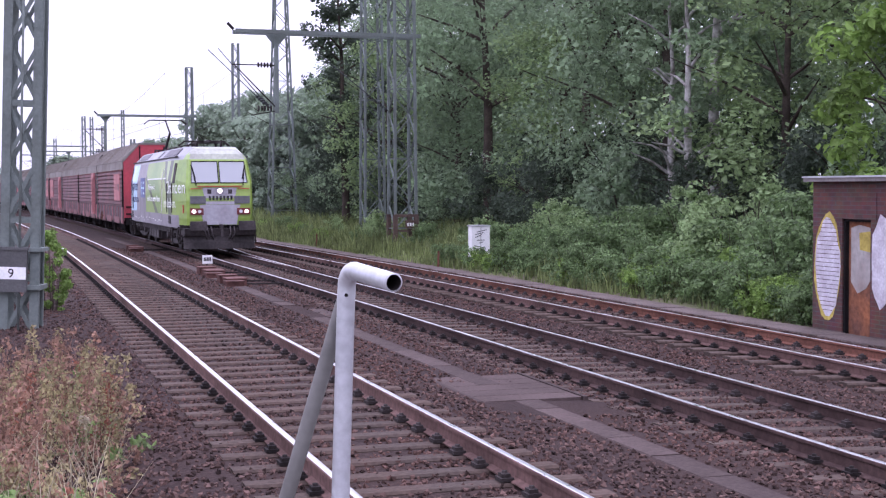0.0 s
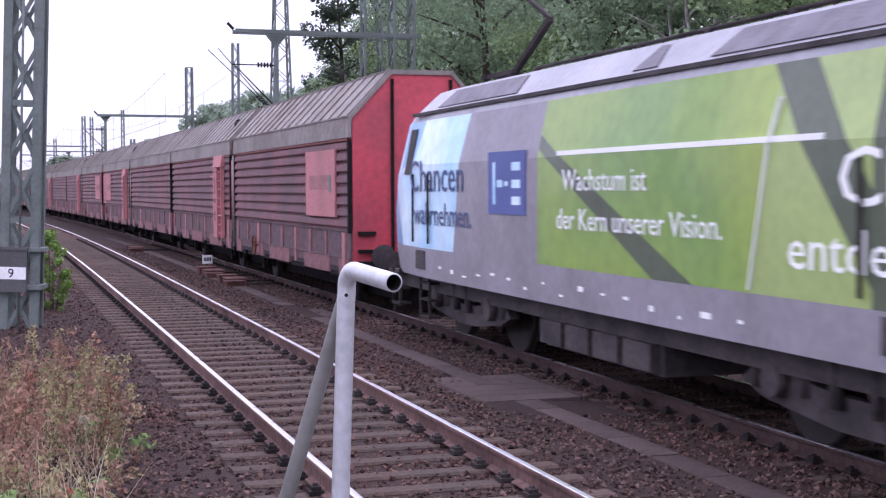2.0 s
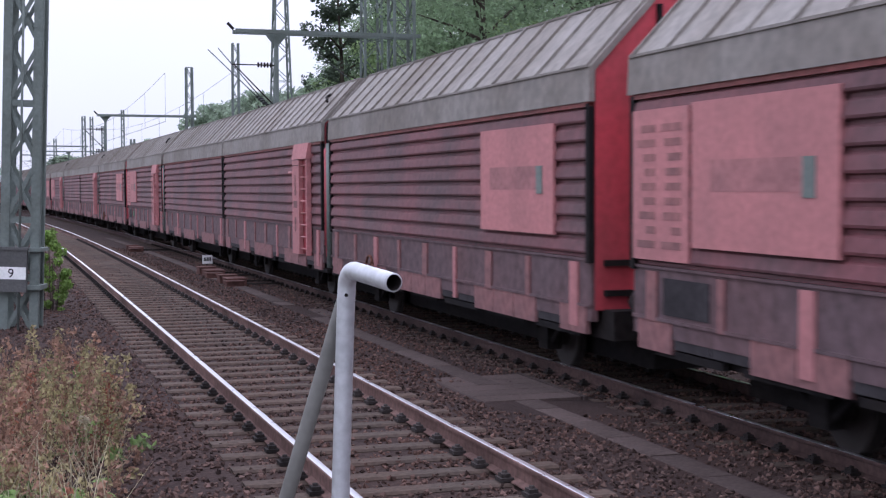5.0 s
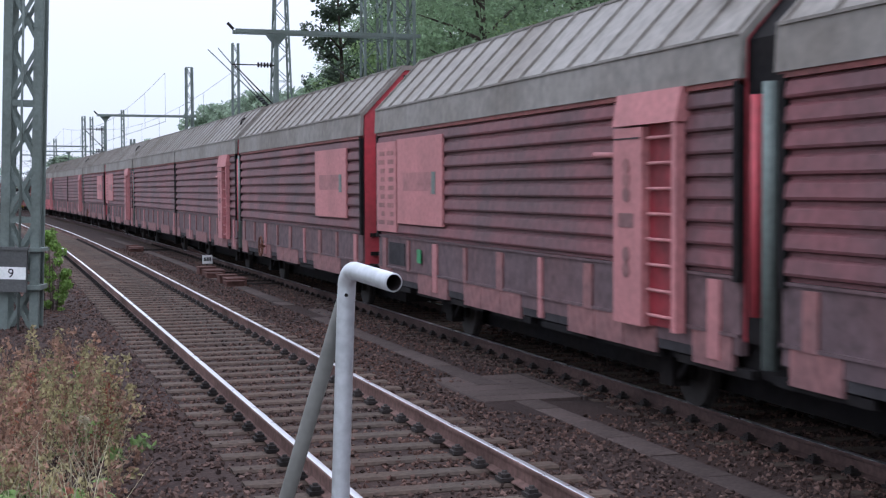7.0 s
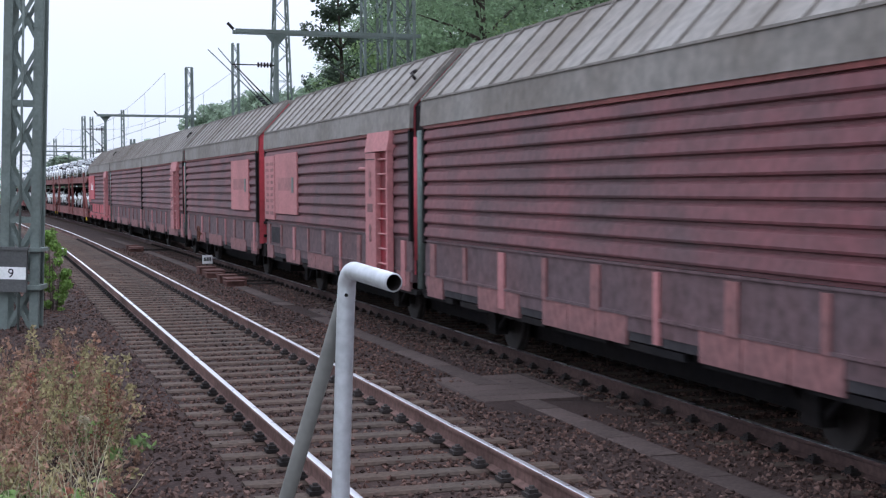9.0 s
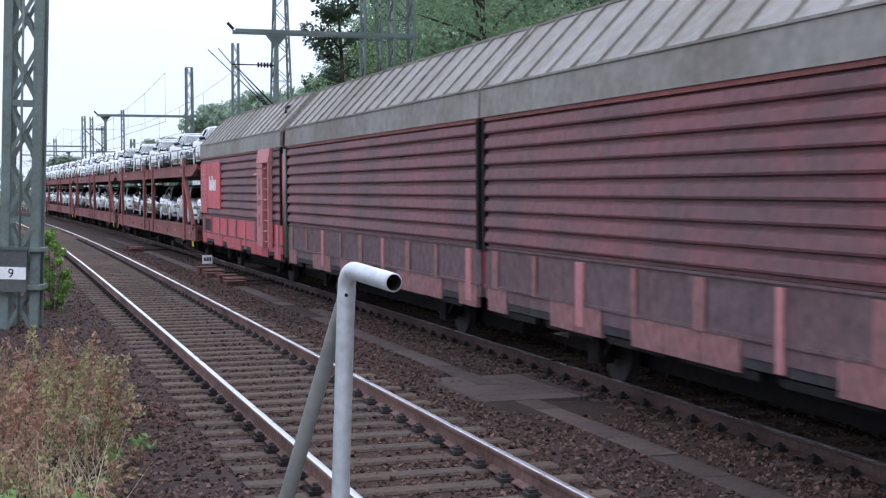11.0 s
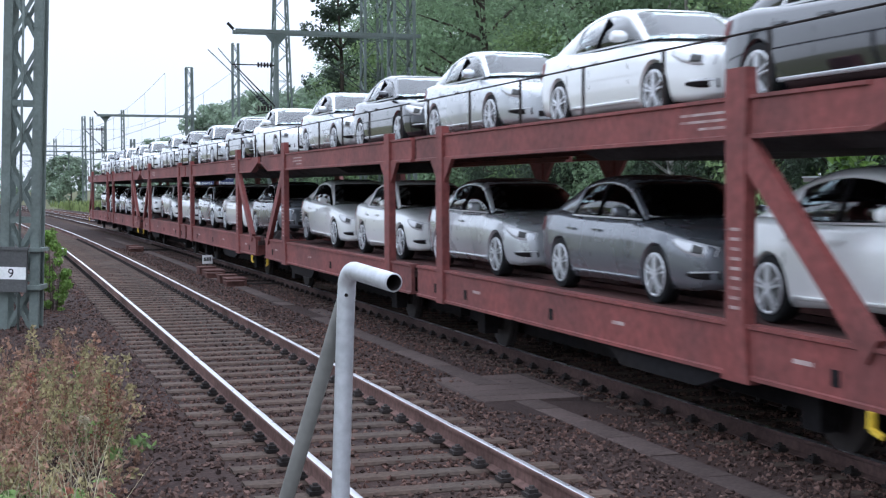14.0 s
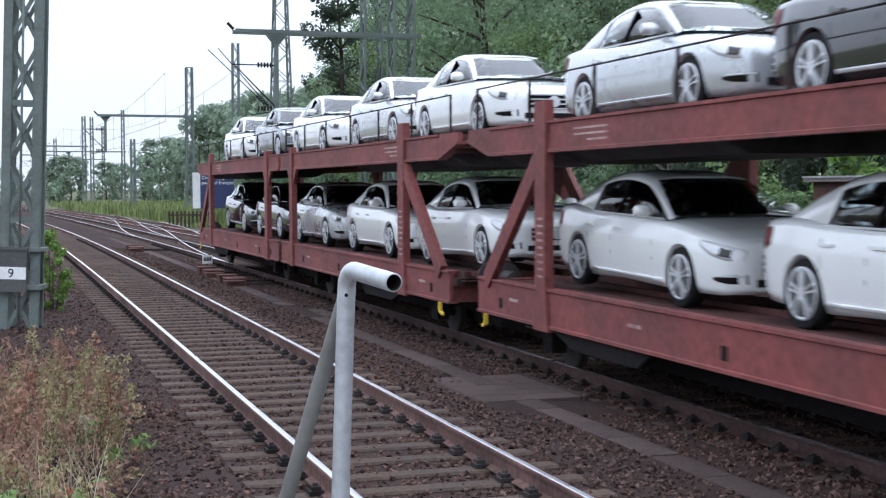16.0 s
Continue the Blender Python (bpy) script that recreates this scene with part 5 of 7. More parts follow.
    part("air_intake", bm, M["black"], t)
    return t


def cars_on_train():
    small = {p: None for p in PAINT}
    large = {"black": None}

    def one(paint, u, z, tip=0.0, big=False):
        store, k = (large, 1.10) if big else (small, 1.0)
        if store[paint] is None:
            store[paint] = ob = car(paint, k)
        else:
            ob = copy_thing(store[paint], Matrix())
        riding(ob, u + 1.43 * k, 0.0, z, 0.0, tip)
    lower = [("silver", "white", "silver", "black", "black"), ("white", "grey", "silver", "white", "white"), ("grey", "white", "silver", "white", "white"), ("white", "white", "silver", "black", "black")]
    upper = [("black",) * 4, ("black", "white", "silver", "black", "silver"), ("white", "black", "silver", "black", "silver"), ("white", "silver", "white", "grey", "white")]
    for w in range(4):
        g = 243.2 + 28.3 * w
        for i, p in enumerate(lower[w]):
            x = (1.0, 6.35, 11.75, 17.0, 22.35)[i]
            one(p, 243.48 + 28.03 * w + x, 1.105 if i in (0, 4) else 1.065, (0.022, 0, 0, 0, -0.022)[i])
        for i, p in enumerate(upper[w]):
            if w == 0:
                one(p, g + (1.8, 8.3, 15.3, 21.9)[i], 3.125, 0, True)
            else:
                one(p, g + ((1.25, 6.4, 12.0, 17.1, 22.3) if w == 1 else (0.6, 5.5, 11.4, 16.6, 21.9))[i], 3.125)


locomotive()
closed_wagons()
OPEN = open_wagon()
for w in range(4):
    for h, un in enumerate(OPEN):
        riding(un if w == 0 else copy_thing(un, Matrix()), 243.6 + 28.03 * w + 14.02 * h, half=7.07)
cars_on_train()


# ---- beside the tracks ----
M["brick"] = bpy.data.materials.new("dark_red_brick")


def brick_surface(m):
    m.use_nodes = True
    n, l = m.node_tree.nodes, m.node_tree.links
    b = n["Principled BSDF"]
    co, mp, br = n.new("ShaderNodeTexCoord"), n.new("ShaderNodeMapping"), n.new("ShaderNodeTexBrick")
    mp.inputs["Rotation"].default_value = (math.pi / 2, 0, 0)
    br.inputs["Color1"].default_value, br.inputs["Color2"].default_value = (0.15, 0.055, 0.045, 1), (0.10, 0.045, 0.04, 1)
    br.inputs["Mortar"].default_value = (0.11, 0.085, 0.08, 1)
    br.inputs["Scale"].default_value, br.inputs["Mortar Size"].default_value = 1.0, 0.008
    br.inputs["Brick Width"].default_value, br.inputs["Row Height"].default_value = 0.24, 0.075
    ns, mx = n.new("ShaderNodeTexNoise"), n.new("ShaderNodeMixRGB")
    ns.inputs["Scale"].default_value = 3.0
    mx.blend_type, mx.inputs[0].default_value = "MULTIPLY", 0.7
    l.new(co.outputs["Object"], mp.inputs["Vector"])
    l.new(mp.outputs[0], br.inputs["Vector"])
    l.new(co.outputs["Object"], ns.inputs["Vector"])
    l.new(br.outputs["Color"], mx.inputs[1])
    l.new(ns.outputs["Color"], mx.inputs[2])
    l.new(mx.outputs[0], b.inputs["Base Color"])
    bp = n.new("ShaderNodeBump")
    bp.inputs["Strength"].default_value, bp.inputs["Distance"].default_value = 0.6, 0.01
    bp.invert = True
    l.new(br.outputs["Fac"], bp.inputs["Height"])
    l.new(bp.outputs[0], b.inputs["Normal"])
    b.inputs["Roughness"].default_value = 0.9


brick_surface(M["brick"])
M["door_rust"] = material("rusty_door", (0.26, 0.105, 0.05), 0.85, vary=0.3, fine=12, coarse=2.2, bump=0.3, tint=(0.12, 0.06, 0.045))
M["door_paint"] = material("worn_pale_paint", (0.36, 0.34, 0.32), 0.75, vary=0.2, fine=10, coarse=2.5, bump=0.2, tint=(0.26, 0.22, 0.20))
M["graffiti"] = material("white_graffiti", (0.56, 0.54, 0.58), 0.7, vary=0.15, fine=24, coarse=4, bump=0.2, tint=(0.40, 0.36, 0.40))
M["graffiti_yellow"] = material("yellow_graffiti", (0.48, 0.38, 0.08), 0.7, vary=0.2, fine=20, coarse=4, bump=0.2)
M["bark"] = material("tree_bark", (0.075, 0.06, 0.048), 0.95, vary=0.3, fine=12, coarse=1.5, bump=0.6)
M["birch"] = material("birch_bark", (0.42, 0.41, 0.38), 0.85, vary=0.35, fine=7, coarse=2.0, bump=0.3, tint=(0.16, 0.15, 0.13))
M["leaf_dark"] = leaf_material("leaves_dark", (0.27, 0.37, 0.215), 0.3)
M["leaf_mid"] = leaf_material("leaves_mid", (0.29, 0.40, 0.18), 0.3)
M["leaf_blue"] = leaf_material("leaves_grey_green", (0.28, 0.38, 0.22), 0.3)
# one dark tree's own leaves; on the shrubs this black paints shade
M["leaf_pine_and_shade"] = leaf_material("leaves_blackish", (0.085, 0.115, 0.075), 0.3)
# paler and greyer leaf colour that carries the haze of distance
M["leaf_far_haze"] = leaf_material("leaves_distant", (0.31, 0.39, 0.28), 0.3)
M["leaf_bright"] = leaf_material("leaves_bright", (0.22, 0.34, 0.08), 0.4)
M["leaf_bush"] = leaf_material("leaves_bush", (0.165, 0.245, 0.10), 0.5)
M["grass_tall"] = leaf_material("tall_grass", (0.19, 0.235, 0.085), 0.45)
M["weed_brown"] = leaf_material("weed_brown", (0.33, 0.20, 0.14), 0.5)
M["weed_olive"] = leaf_material("weed_olive", (0.36, 0.31, 0.16), 0.5)
M["weed_green"] = leaf_material("weed_green", (0.25, 0.36, 0.13), 0.5)
M["weed_straw"] = leaf_material("weed_straw", (0.42, 0.37, 0.25), 0.3)
M["weed_red"] = leaf_material("weed_red", (0.33, 0.135, 0.085), 0.4)
M["point_red"] = material("point_machine_red", (0.12, 0.06, 0.05), 0.8, vary=0.25, fine=10, coarse=2, bump=0.2)
M["sign_blue"] = material("navy_sign", (0.025, 0.035, 0.11), 0.5, vary=0.05, bump=0)


def mesh_from(name, v, f, mat, parent=None, label=""):
    me = bpy.data.meshes.new(name)
    me.from_pydata(np.asarray(v).reshape(-1, 3).tolist(), [], np.asarray(f).tolist())
    me.materials.append(mat)
    ob = new(name, me)
    if parent:
        ob.parent = parent
    if label:
        ob["label"] = label
    return ob


def leaves(centres, normals, size, rng, slim=0.6):
    """Small folded leaf sprays: each one four corners, turned roughly to its normal."""
    n = len(centres)
    nn = normals + rng.normal(scale=0.75, size=(n, 3))
    nn /= np.linalg.norm(nn, axis=1)[:, None] + 1e-9
    r = rng.normal(size=(n, 3))
    a = np.cross(nn, r)
    a /= np.linalg.norm(a, axis=1)[:, None] + 1e-9
    b = np.cross(nn, a)
    sz = size * (0.55 + 0.9 * rng.random(n))[:, None]
    a, b = a * sz, b * sz * slim
    bend = nn * sz * 0.25
    v = np.stack([centres - a, centres - b * 0.9 + bend * 0.6, centres + a * 0.95 - bend * 0.4, centres + b * 1.05 + bend * 0.5], 1)
    f = np.arange(4 * n).reshape(n, 4)
    return v, f


def crown_points(rng, height, radius, base, blobs, per, squeeze=1.0):
    """Leaf places on many overlapping clumps that fill an uneven crown."""
    cs, ns = [], []
    for _ in range(blobs):
        h = rng.random() ** 0.8
        z = base + (height - base) * h
        reach = radius * (0.35 + 0.75 * math.sin(math.pi * (0.12 + 0.80 * h)) ** 0.8) * rng.uniform(0.55, 1.08)
        a = rng.uniform(0, math.tau)
        rr = reach * math.sqrt(rng.uniform(0.15, 1.0))
        c = np.array([math.cos(a) * rr, math.sin(a) * rr * squeeze, z])
        size = radius * rng.uniform(0.16, 0.34)
        d = rng.normal(size=(per, 3))
        d /= np.linalg.norm(d, axis=1)[:, None]
        k = rng.uniform(0.55, 1.05, per)[:, None]
        cs.append(c + d * k * size * np.array([1, 1, 0.75]))
        out = d + np.array([0, 0, 0.8])
        ns.append(out)
    return np.concatenate(cs), np.concatenate(ns)


def tree(seed, height, radius, base, mat, leaf=0.17, blobs=70, per=75, bark=None, label="tall dark green broadleaf tree at the edge of the wood"):
    rng = np.random.default_rng(seed)
    t = thing("tree", label, "tree", "trees behind the railway")
    bm = bmesh.new()
    lean = rng.uniform(-0.5, 0.5, 2)
    r0 = 0.012 * height + 0.05
    pts = [Vector((lean[0] * (k / 6) ** 1.5 + 0.05 * math.sin(k * 2), lean[1] * (k / 6) ** 1.5, height * 0.92 * k / 6)) for k in range(7)]
    for k in range(6):
        tube(bm, pts[k], pts[k + 1] + Vector((0, 0, 0.05)), r0 * (1 - k / 6.8), 8, r0 * (1 - (k + 1) / 6.8), cap=False)
    for k in range(12):
        h = rng.uniform(0.25, 0.85)
        i = min(int(h * 6), 5)
        p = pts[i].lerp(pts[i + 1], h * 6 - i)
        a = rng.uniform(0, math.tau)
        ln = radius * rng.uniform(0.5, 0.95)
        q = p + Vector((math.cos(a) * ln, math.sin(a) * ln, ln * rng.uniform(0.3, 0.9)))
        tube(bm, p, p.lerp(q, 0.5) + Vector((0, 0, 0.1)), r0 * 0.35, 5, r0 * 0.22, cap=False)
        tube(bm, p.lerp(q, 0.5) + Vector((0, 0, 0.1)), q, r0 * 0.22, 5, r0 * 0.08, cap=False)
    part("trunk", bm, bark or M["bark"], t)
    c, n = crown_points(rng, height, radius, base, blobs, per)
    v, f = leaves(c, n, leaf, rng)
    mesh_from("crown", v, f, mat, t)
    return t


def at_px(px, y):
    """Plan place at depth y along a sight line given by its place across the view."""
    return (px - 784.0) / 2522.0 * y


def wood():
    rng = random.Random(8)
    kinds = [tree(1, 15.5, 4.2, 0.8, M["leaf_dark"], leaf=0.115, blobs=115, per=105), tree(2, 17.5, 4.6, 1.2, M["leaf_blue"], leaf=0.115, blobs=120, per=105), tree(3, 13.5, 3.8, 0.6, M["leaf_mid"], leaf=0.11, blobs=105, per=105), tree(4, 16.5, 4.4, 0.8, M["leaf_dark"], leaf=0.115, blobs=120, per=105)]
    spots = []
    for i in range(17):
        s = 24 + i * 5.0 + rng.uniform(-1.2, 1.2)
        spots.append((s, 12.0 + rng.uniform(-1.5, 1.5), i % 4))
    for i in range(20):
        s = 18 + i * 5.0 + rng.uniform(-1.5, 1.5)
        spots.append((s, 18.5 + rng.uniform(-2, 2), (i * 3 + 1) % 4))
    for i in range(9):
        s = 14 + i * 11.0 + rng.uniform(-1.5, 1.5)
        spots.append((s, 26 + rng.uniform(-2, 2), (i * 7 + 2) % 4))
    used = set()
    for s, off, k in spots:
        p = on(LINE_C, s, off)
        if p.x - 3.4 < at_px(548, p.y):
            continue
        z = ground_height(p.x, p.y) - 0.05
        grow = rng.uniform(0.82, 1.15)
        m = Matrix.Translation((p.x, p.y, z)) @ Matrix.Rotation(rng.uniform(0, 6.28), 4, "Z") @ Matrix.Diagonal((rng.uniform(0.85, 1.15), rng.uniform(0.85, 1.15), grow, 1))
        if k in used:
            copy_thing(kinds[k], m)
        else:
            used.add(k)
            kinds[k].matrix_basis = m
    # thin birches before the dark wood
    for i, (px, y, h) in enumerate(((1222, 44, 11.0), (1262, 45, 15.0), (1190, 47, 10.0))):
        b = tree(20 + i, h, 1.7, 4.2, M["leaf_blue"], leaf=0.12, blobs=30, per=60, bark=M["birch"], label="slender birch with pale bark before the wood")
        x = at_px(px, y)
        b.matrix_basis = pose(x, y, ground_height(x, y) - 0.05)
    b = tree(25, 16.5, 2.5, 3.0, M["leaf_pine_and_shade"], leaf=0.13, blobs=90, per=80, label="dark tall tree that stands before the end of the wood")
    b.matrix_basis = pose(at_px(612, 84), 84, -0.5)
    # a brighter young tree behind the hut
    b = tree(31, 6.6, 2.2, 0.8, M["leaf_bright"], leaf=0.13, blobs=50, per=80, label="bright green young tree behind the brick hut")
    b.matrix_basis = pose(at_px(1590, 34), 34, ground_height(at_px(1590, 34), 34) - 0.05)
    # low trees and shrubs that close the foot of the wood, mostly coloured as shade
    kinds = [tree(41, 4.6, 2.3, 0.0, M["leaf_blue"], leaf=0.09, blobs=45, per=85, label="grey-green shrub at the foot of the wood"), tree(42, 5.6, 2.6, 0.0, M["leaf_pine_and_shade"], leaf=0.09, blobs=50, per=85, label="leafy shrub at the foot of the wood, darkened as shade"), tree(43, 3.8, 2.2, 0.0, M["leaf_pine_and_shade"], leaf=0.09, blobs=45, per=85, label="shrub at the foot of the wood, darkened as shade")]
    used = set()
    for i in range(42):
        s = 18 + i * 2.2 + rng.uniform(-0.8, 0.8)
        p = on(LINE_C, s, (9.6 if i % 2 else 11.6) + rng.uniform(-0.5, 0.9) + (1.2 if s > 50 else 0))
        m = Matrix.Translation((p.x, p.y, ground_height(p.x, p.y) - 0.05)) @ Matrix.Rotation(rng.uniform(0, 6.28), 4, "Z") @ Matrix.Scale(rng.uniform(0.75, 1.1), 4)
        k = 0 if i % 8 == 3 else 1 + i % 2
        if k in used:
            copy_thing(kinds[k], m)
        else:
            used.add(k)
            kinds[k].matrix_basis = m
    # far trees on the left of the line, leaves paled for haze
    kinds = [tree(51, 8.5, 3.6, 0.0, M["leaf_far_haze"], leaf=0.26, blobs=60, per=50, label="distant green tree beyond the tracks, paled for haze"), tree(52, 10.5, 4.2, 0.0, M["leaf_far_haze"], leaf=0.28, blobs=70, per=50, label="distant grey-green tree beyond the tracks, paled for haze")]
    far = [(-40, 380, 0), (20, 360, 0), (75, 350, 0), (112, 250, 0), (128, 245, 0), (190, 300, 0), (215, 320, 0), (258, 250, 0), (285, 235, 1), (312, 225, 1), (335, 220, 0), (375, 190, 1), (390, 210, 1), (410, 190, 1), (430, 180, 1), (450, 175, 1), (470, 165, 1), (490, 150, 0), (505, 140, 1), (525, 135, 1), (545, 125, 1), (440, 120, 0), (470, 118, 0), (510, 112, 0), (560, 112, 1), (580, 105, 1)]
    used = set()
    for px, y, k in far:
        x = at_px(px, y)
        m = Matrix.Translation((x, y, -0.6)) @ Matrix.Rotation(rng.uniform(0, 6.28), 4, "Z")
        if px > 365 and px < 480 and y > 150:
            m = m @ Matrix.Translation((0, 0, 3.0))
        if k in used:
            copy_thing(kinds[k], m)
        else:
            used.add(k)
            kinds[k].matrix_basis = m


def bush(seed, radius, height, mat, label, leaf=0.058, per=72):
    rng = np.random.default_rng(seed)
    t = thing("bush", label, "bush", "bushes beside the railway")
    bm = bmesh.new()
    for k in range(9):
        a = rng.uniform(0, math.tau)
        tube(bm, (0.1 * math.cos(a), 0.1 * math.sin(a), 0), (radius * 0.6 * math.cos(a), radius * 0.6 * math.sin(a), height * rng.uniform(0.5, 0.9)), 0.018, 5, 0.006, cap=False)
    part("stem", bm, M["bark"], t)
    c, n = crown_points(rng, height * 0.92, radius, 0.12, 34, per)
    v, f = leaves(c, n, leaf, rng, 0.7)
    mesh_from("foliage", v, f, mat, t)
    return t


def bushes():
    rng = random.Random(21)
    text = "dense green bramble bush beside the track"
    kinds = [bush(61, 1.1, 1.5, M["leaf_bush"], text), bush(62, 1.3, 1.9, M["leaf_bush"], text), bush(63, 1.0, 1.2, M["leaf_bright"], "fresh green leafy bush beside the track"), bush(64, 1.2, 2.4, M["leaf_mid"], text)]
    spots = []
    for i in range(30):
        s = 15.5 + i * 0.95
        near = max(0.0, 1 - (s - 17) / 24.0)
        spots.append((s + rng.uniform(-0.4, 0.4), 4.0 + rng.uniform(-0.2, 0.5), 0.55 + 0.25 * near))
        spots.append((s + rng.uniform(-0.4, 0.4), 5.4 + rng.uniform(-0.3, 0.5), 0.7 + 0.4 * near))
        spots.append((s + rng.uniform(-0.4, 0.4), 7.0 + rng.uniform(-0.4, 0.6), 0.85 + 0.55 * near))
    for i in range(16):
        spots.append((44 + i * 2.6 + rng.uniform(-0.8, 0.8), 5.6 + rng.uniform(-0.8, 1.6), rng.uniform(0.4, 0.7)))
    for i in range(6):
        p0 = on(LINE_C, 19.5, 3.2)
        spots.append((19.6 + 0.7 * i, 3.2 + 0.1 * i + rng.uniform(0, 0.3), 0.5 + 0.05 * i))
    used = set()
    for j, (s, off, k) in enumerate(spots):
        if 12.5 < s < 18.6 and off < 6.3:
            continue
        p = on(LINE_C, s, off)
        i = rng.choice((0, 1, 1, 2, 3)) if off > 5 else rng.choice((0, 1, 2, 0))
        m = Matrix.Translation((p.x, p.y, ground_height(p.x, p.y) - 0.04)) @ Matrix.Rotation(rng.uniform(0, 6.28), 4, "Z")
        if i in used:
            ob = copy_thing(kinds[i], m)
        else:
            used.add(i)
            ob = kinds[i]
            ob.matrix_basis = m
        ob.scale = (k, k, k)


def blades(rng, x, y, z, h, w, lean):
    """Thin bent blades of grass."""
    n = len(x)
    a = rng.uniform(0, math.tau, n)
    dx, dy = np.cos(a), np.sin(a)
    bx, by = np.cos(a + 1.57) * w / 2, np.sin(a + 1.57) * w / 2
    o = np.stack([x, y, z], -1)
    side = np.stack([bx, by, 0 * bx], -1)
    mid = o + np.stack([dx * lean * h * 0.3, dy * lean * h * 0.3, h * 0.6], -1)
    tip = o + np.stack([dx * lean * h, dy * lean * h, h], -1)
    v = np.stack([o - side, o + side, mid + side * 0.8, mid - side * 0.8, tip + side * 0.15, tip - side * 0.15], 1)
    i = 6 * np.arange(n)[:, None]
    f = np.concatenate([i + np.array([[0, 1, 2, 3]]), i + np.array([[3, 2, 4, 5]])])
    return v, f


def grass():
    rng = np.random.default_rng(12)
    n = 21000
    s = 20 + 75 * rng.random(n)
    off = 3.1 + 8.5 * rng.random(n) ** 1.2
    a = np.interp(s, LINE_C[0], LINE_C[3])
    x = np.interp(s, LINE_C[0], LINE_C[1]) + off * np.cos(a)
    y = np.interp(s, LINE_C[0], LINE_C[2]) - off * np.sin(a)
    z = -0.62 + 0.5 * np.clip((off - 4.2) / 5, 0, 1)
    patch = 0.55 + 0.45 * np.sin(s * 0.9) * np.sin(off * 1.7 + s * 0.3)
    h = (0.25 + 0.65 * rng.random(n)) * (0.6 + 0.6 * patch) * np.clip((off - 2.6) / 1.5, 0.3, 1)
    v, f = blades(rng, x, y, z, h, 0.03 + 0.03 * rng.random(n), 0.15 + 0.35 * rng.random(n))
    tagged(mesh_from("tall_grass", v, f, M["grass_tall"]), "tall light green grass beside the far track", "grass", kind="stuff")
    # far verge on the left of the line
    n = 9000
    y = 95 + 110 * rng.random(n)
    px = 60 + 420 * rng.random(n)
    x = (px - 784) / 2522 * y
    keep = x > (np.interp((y - 8) / 0.93, LINE_C[0], LINE_C[1]) + 5)
    x, y = x[keep], y[keep]
    v, f = blades(rng, x, y, 0 * x - 0.62 + 0.35, 0.3 + 0.8 * rng.random(len(x)), 0.10 + 0.1 * rng.random(len(x)), 0.3 + 0 * x)
    v[:, :2, 2] = -0.62
    tagged(mesh_from("far_grass", v, f, M["grass_tall"]), "rough grass on the far verge", "grass", kind="stuff")


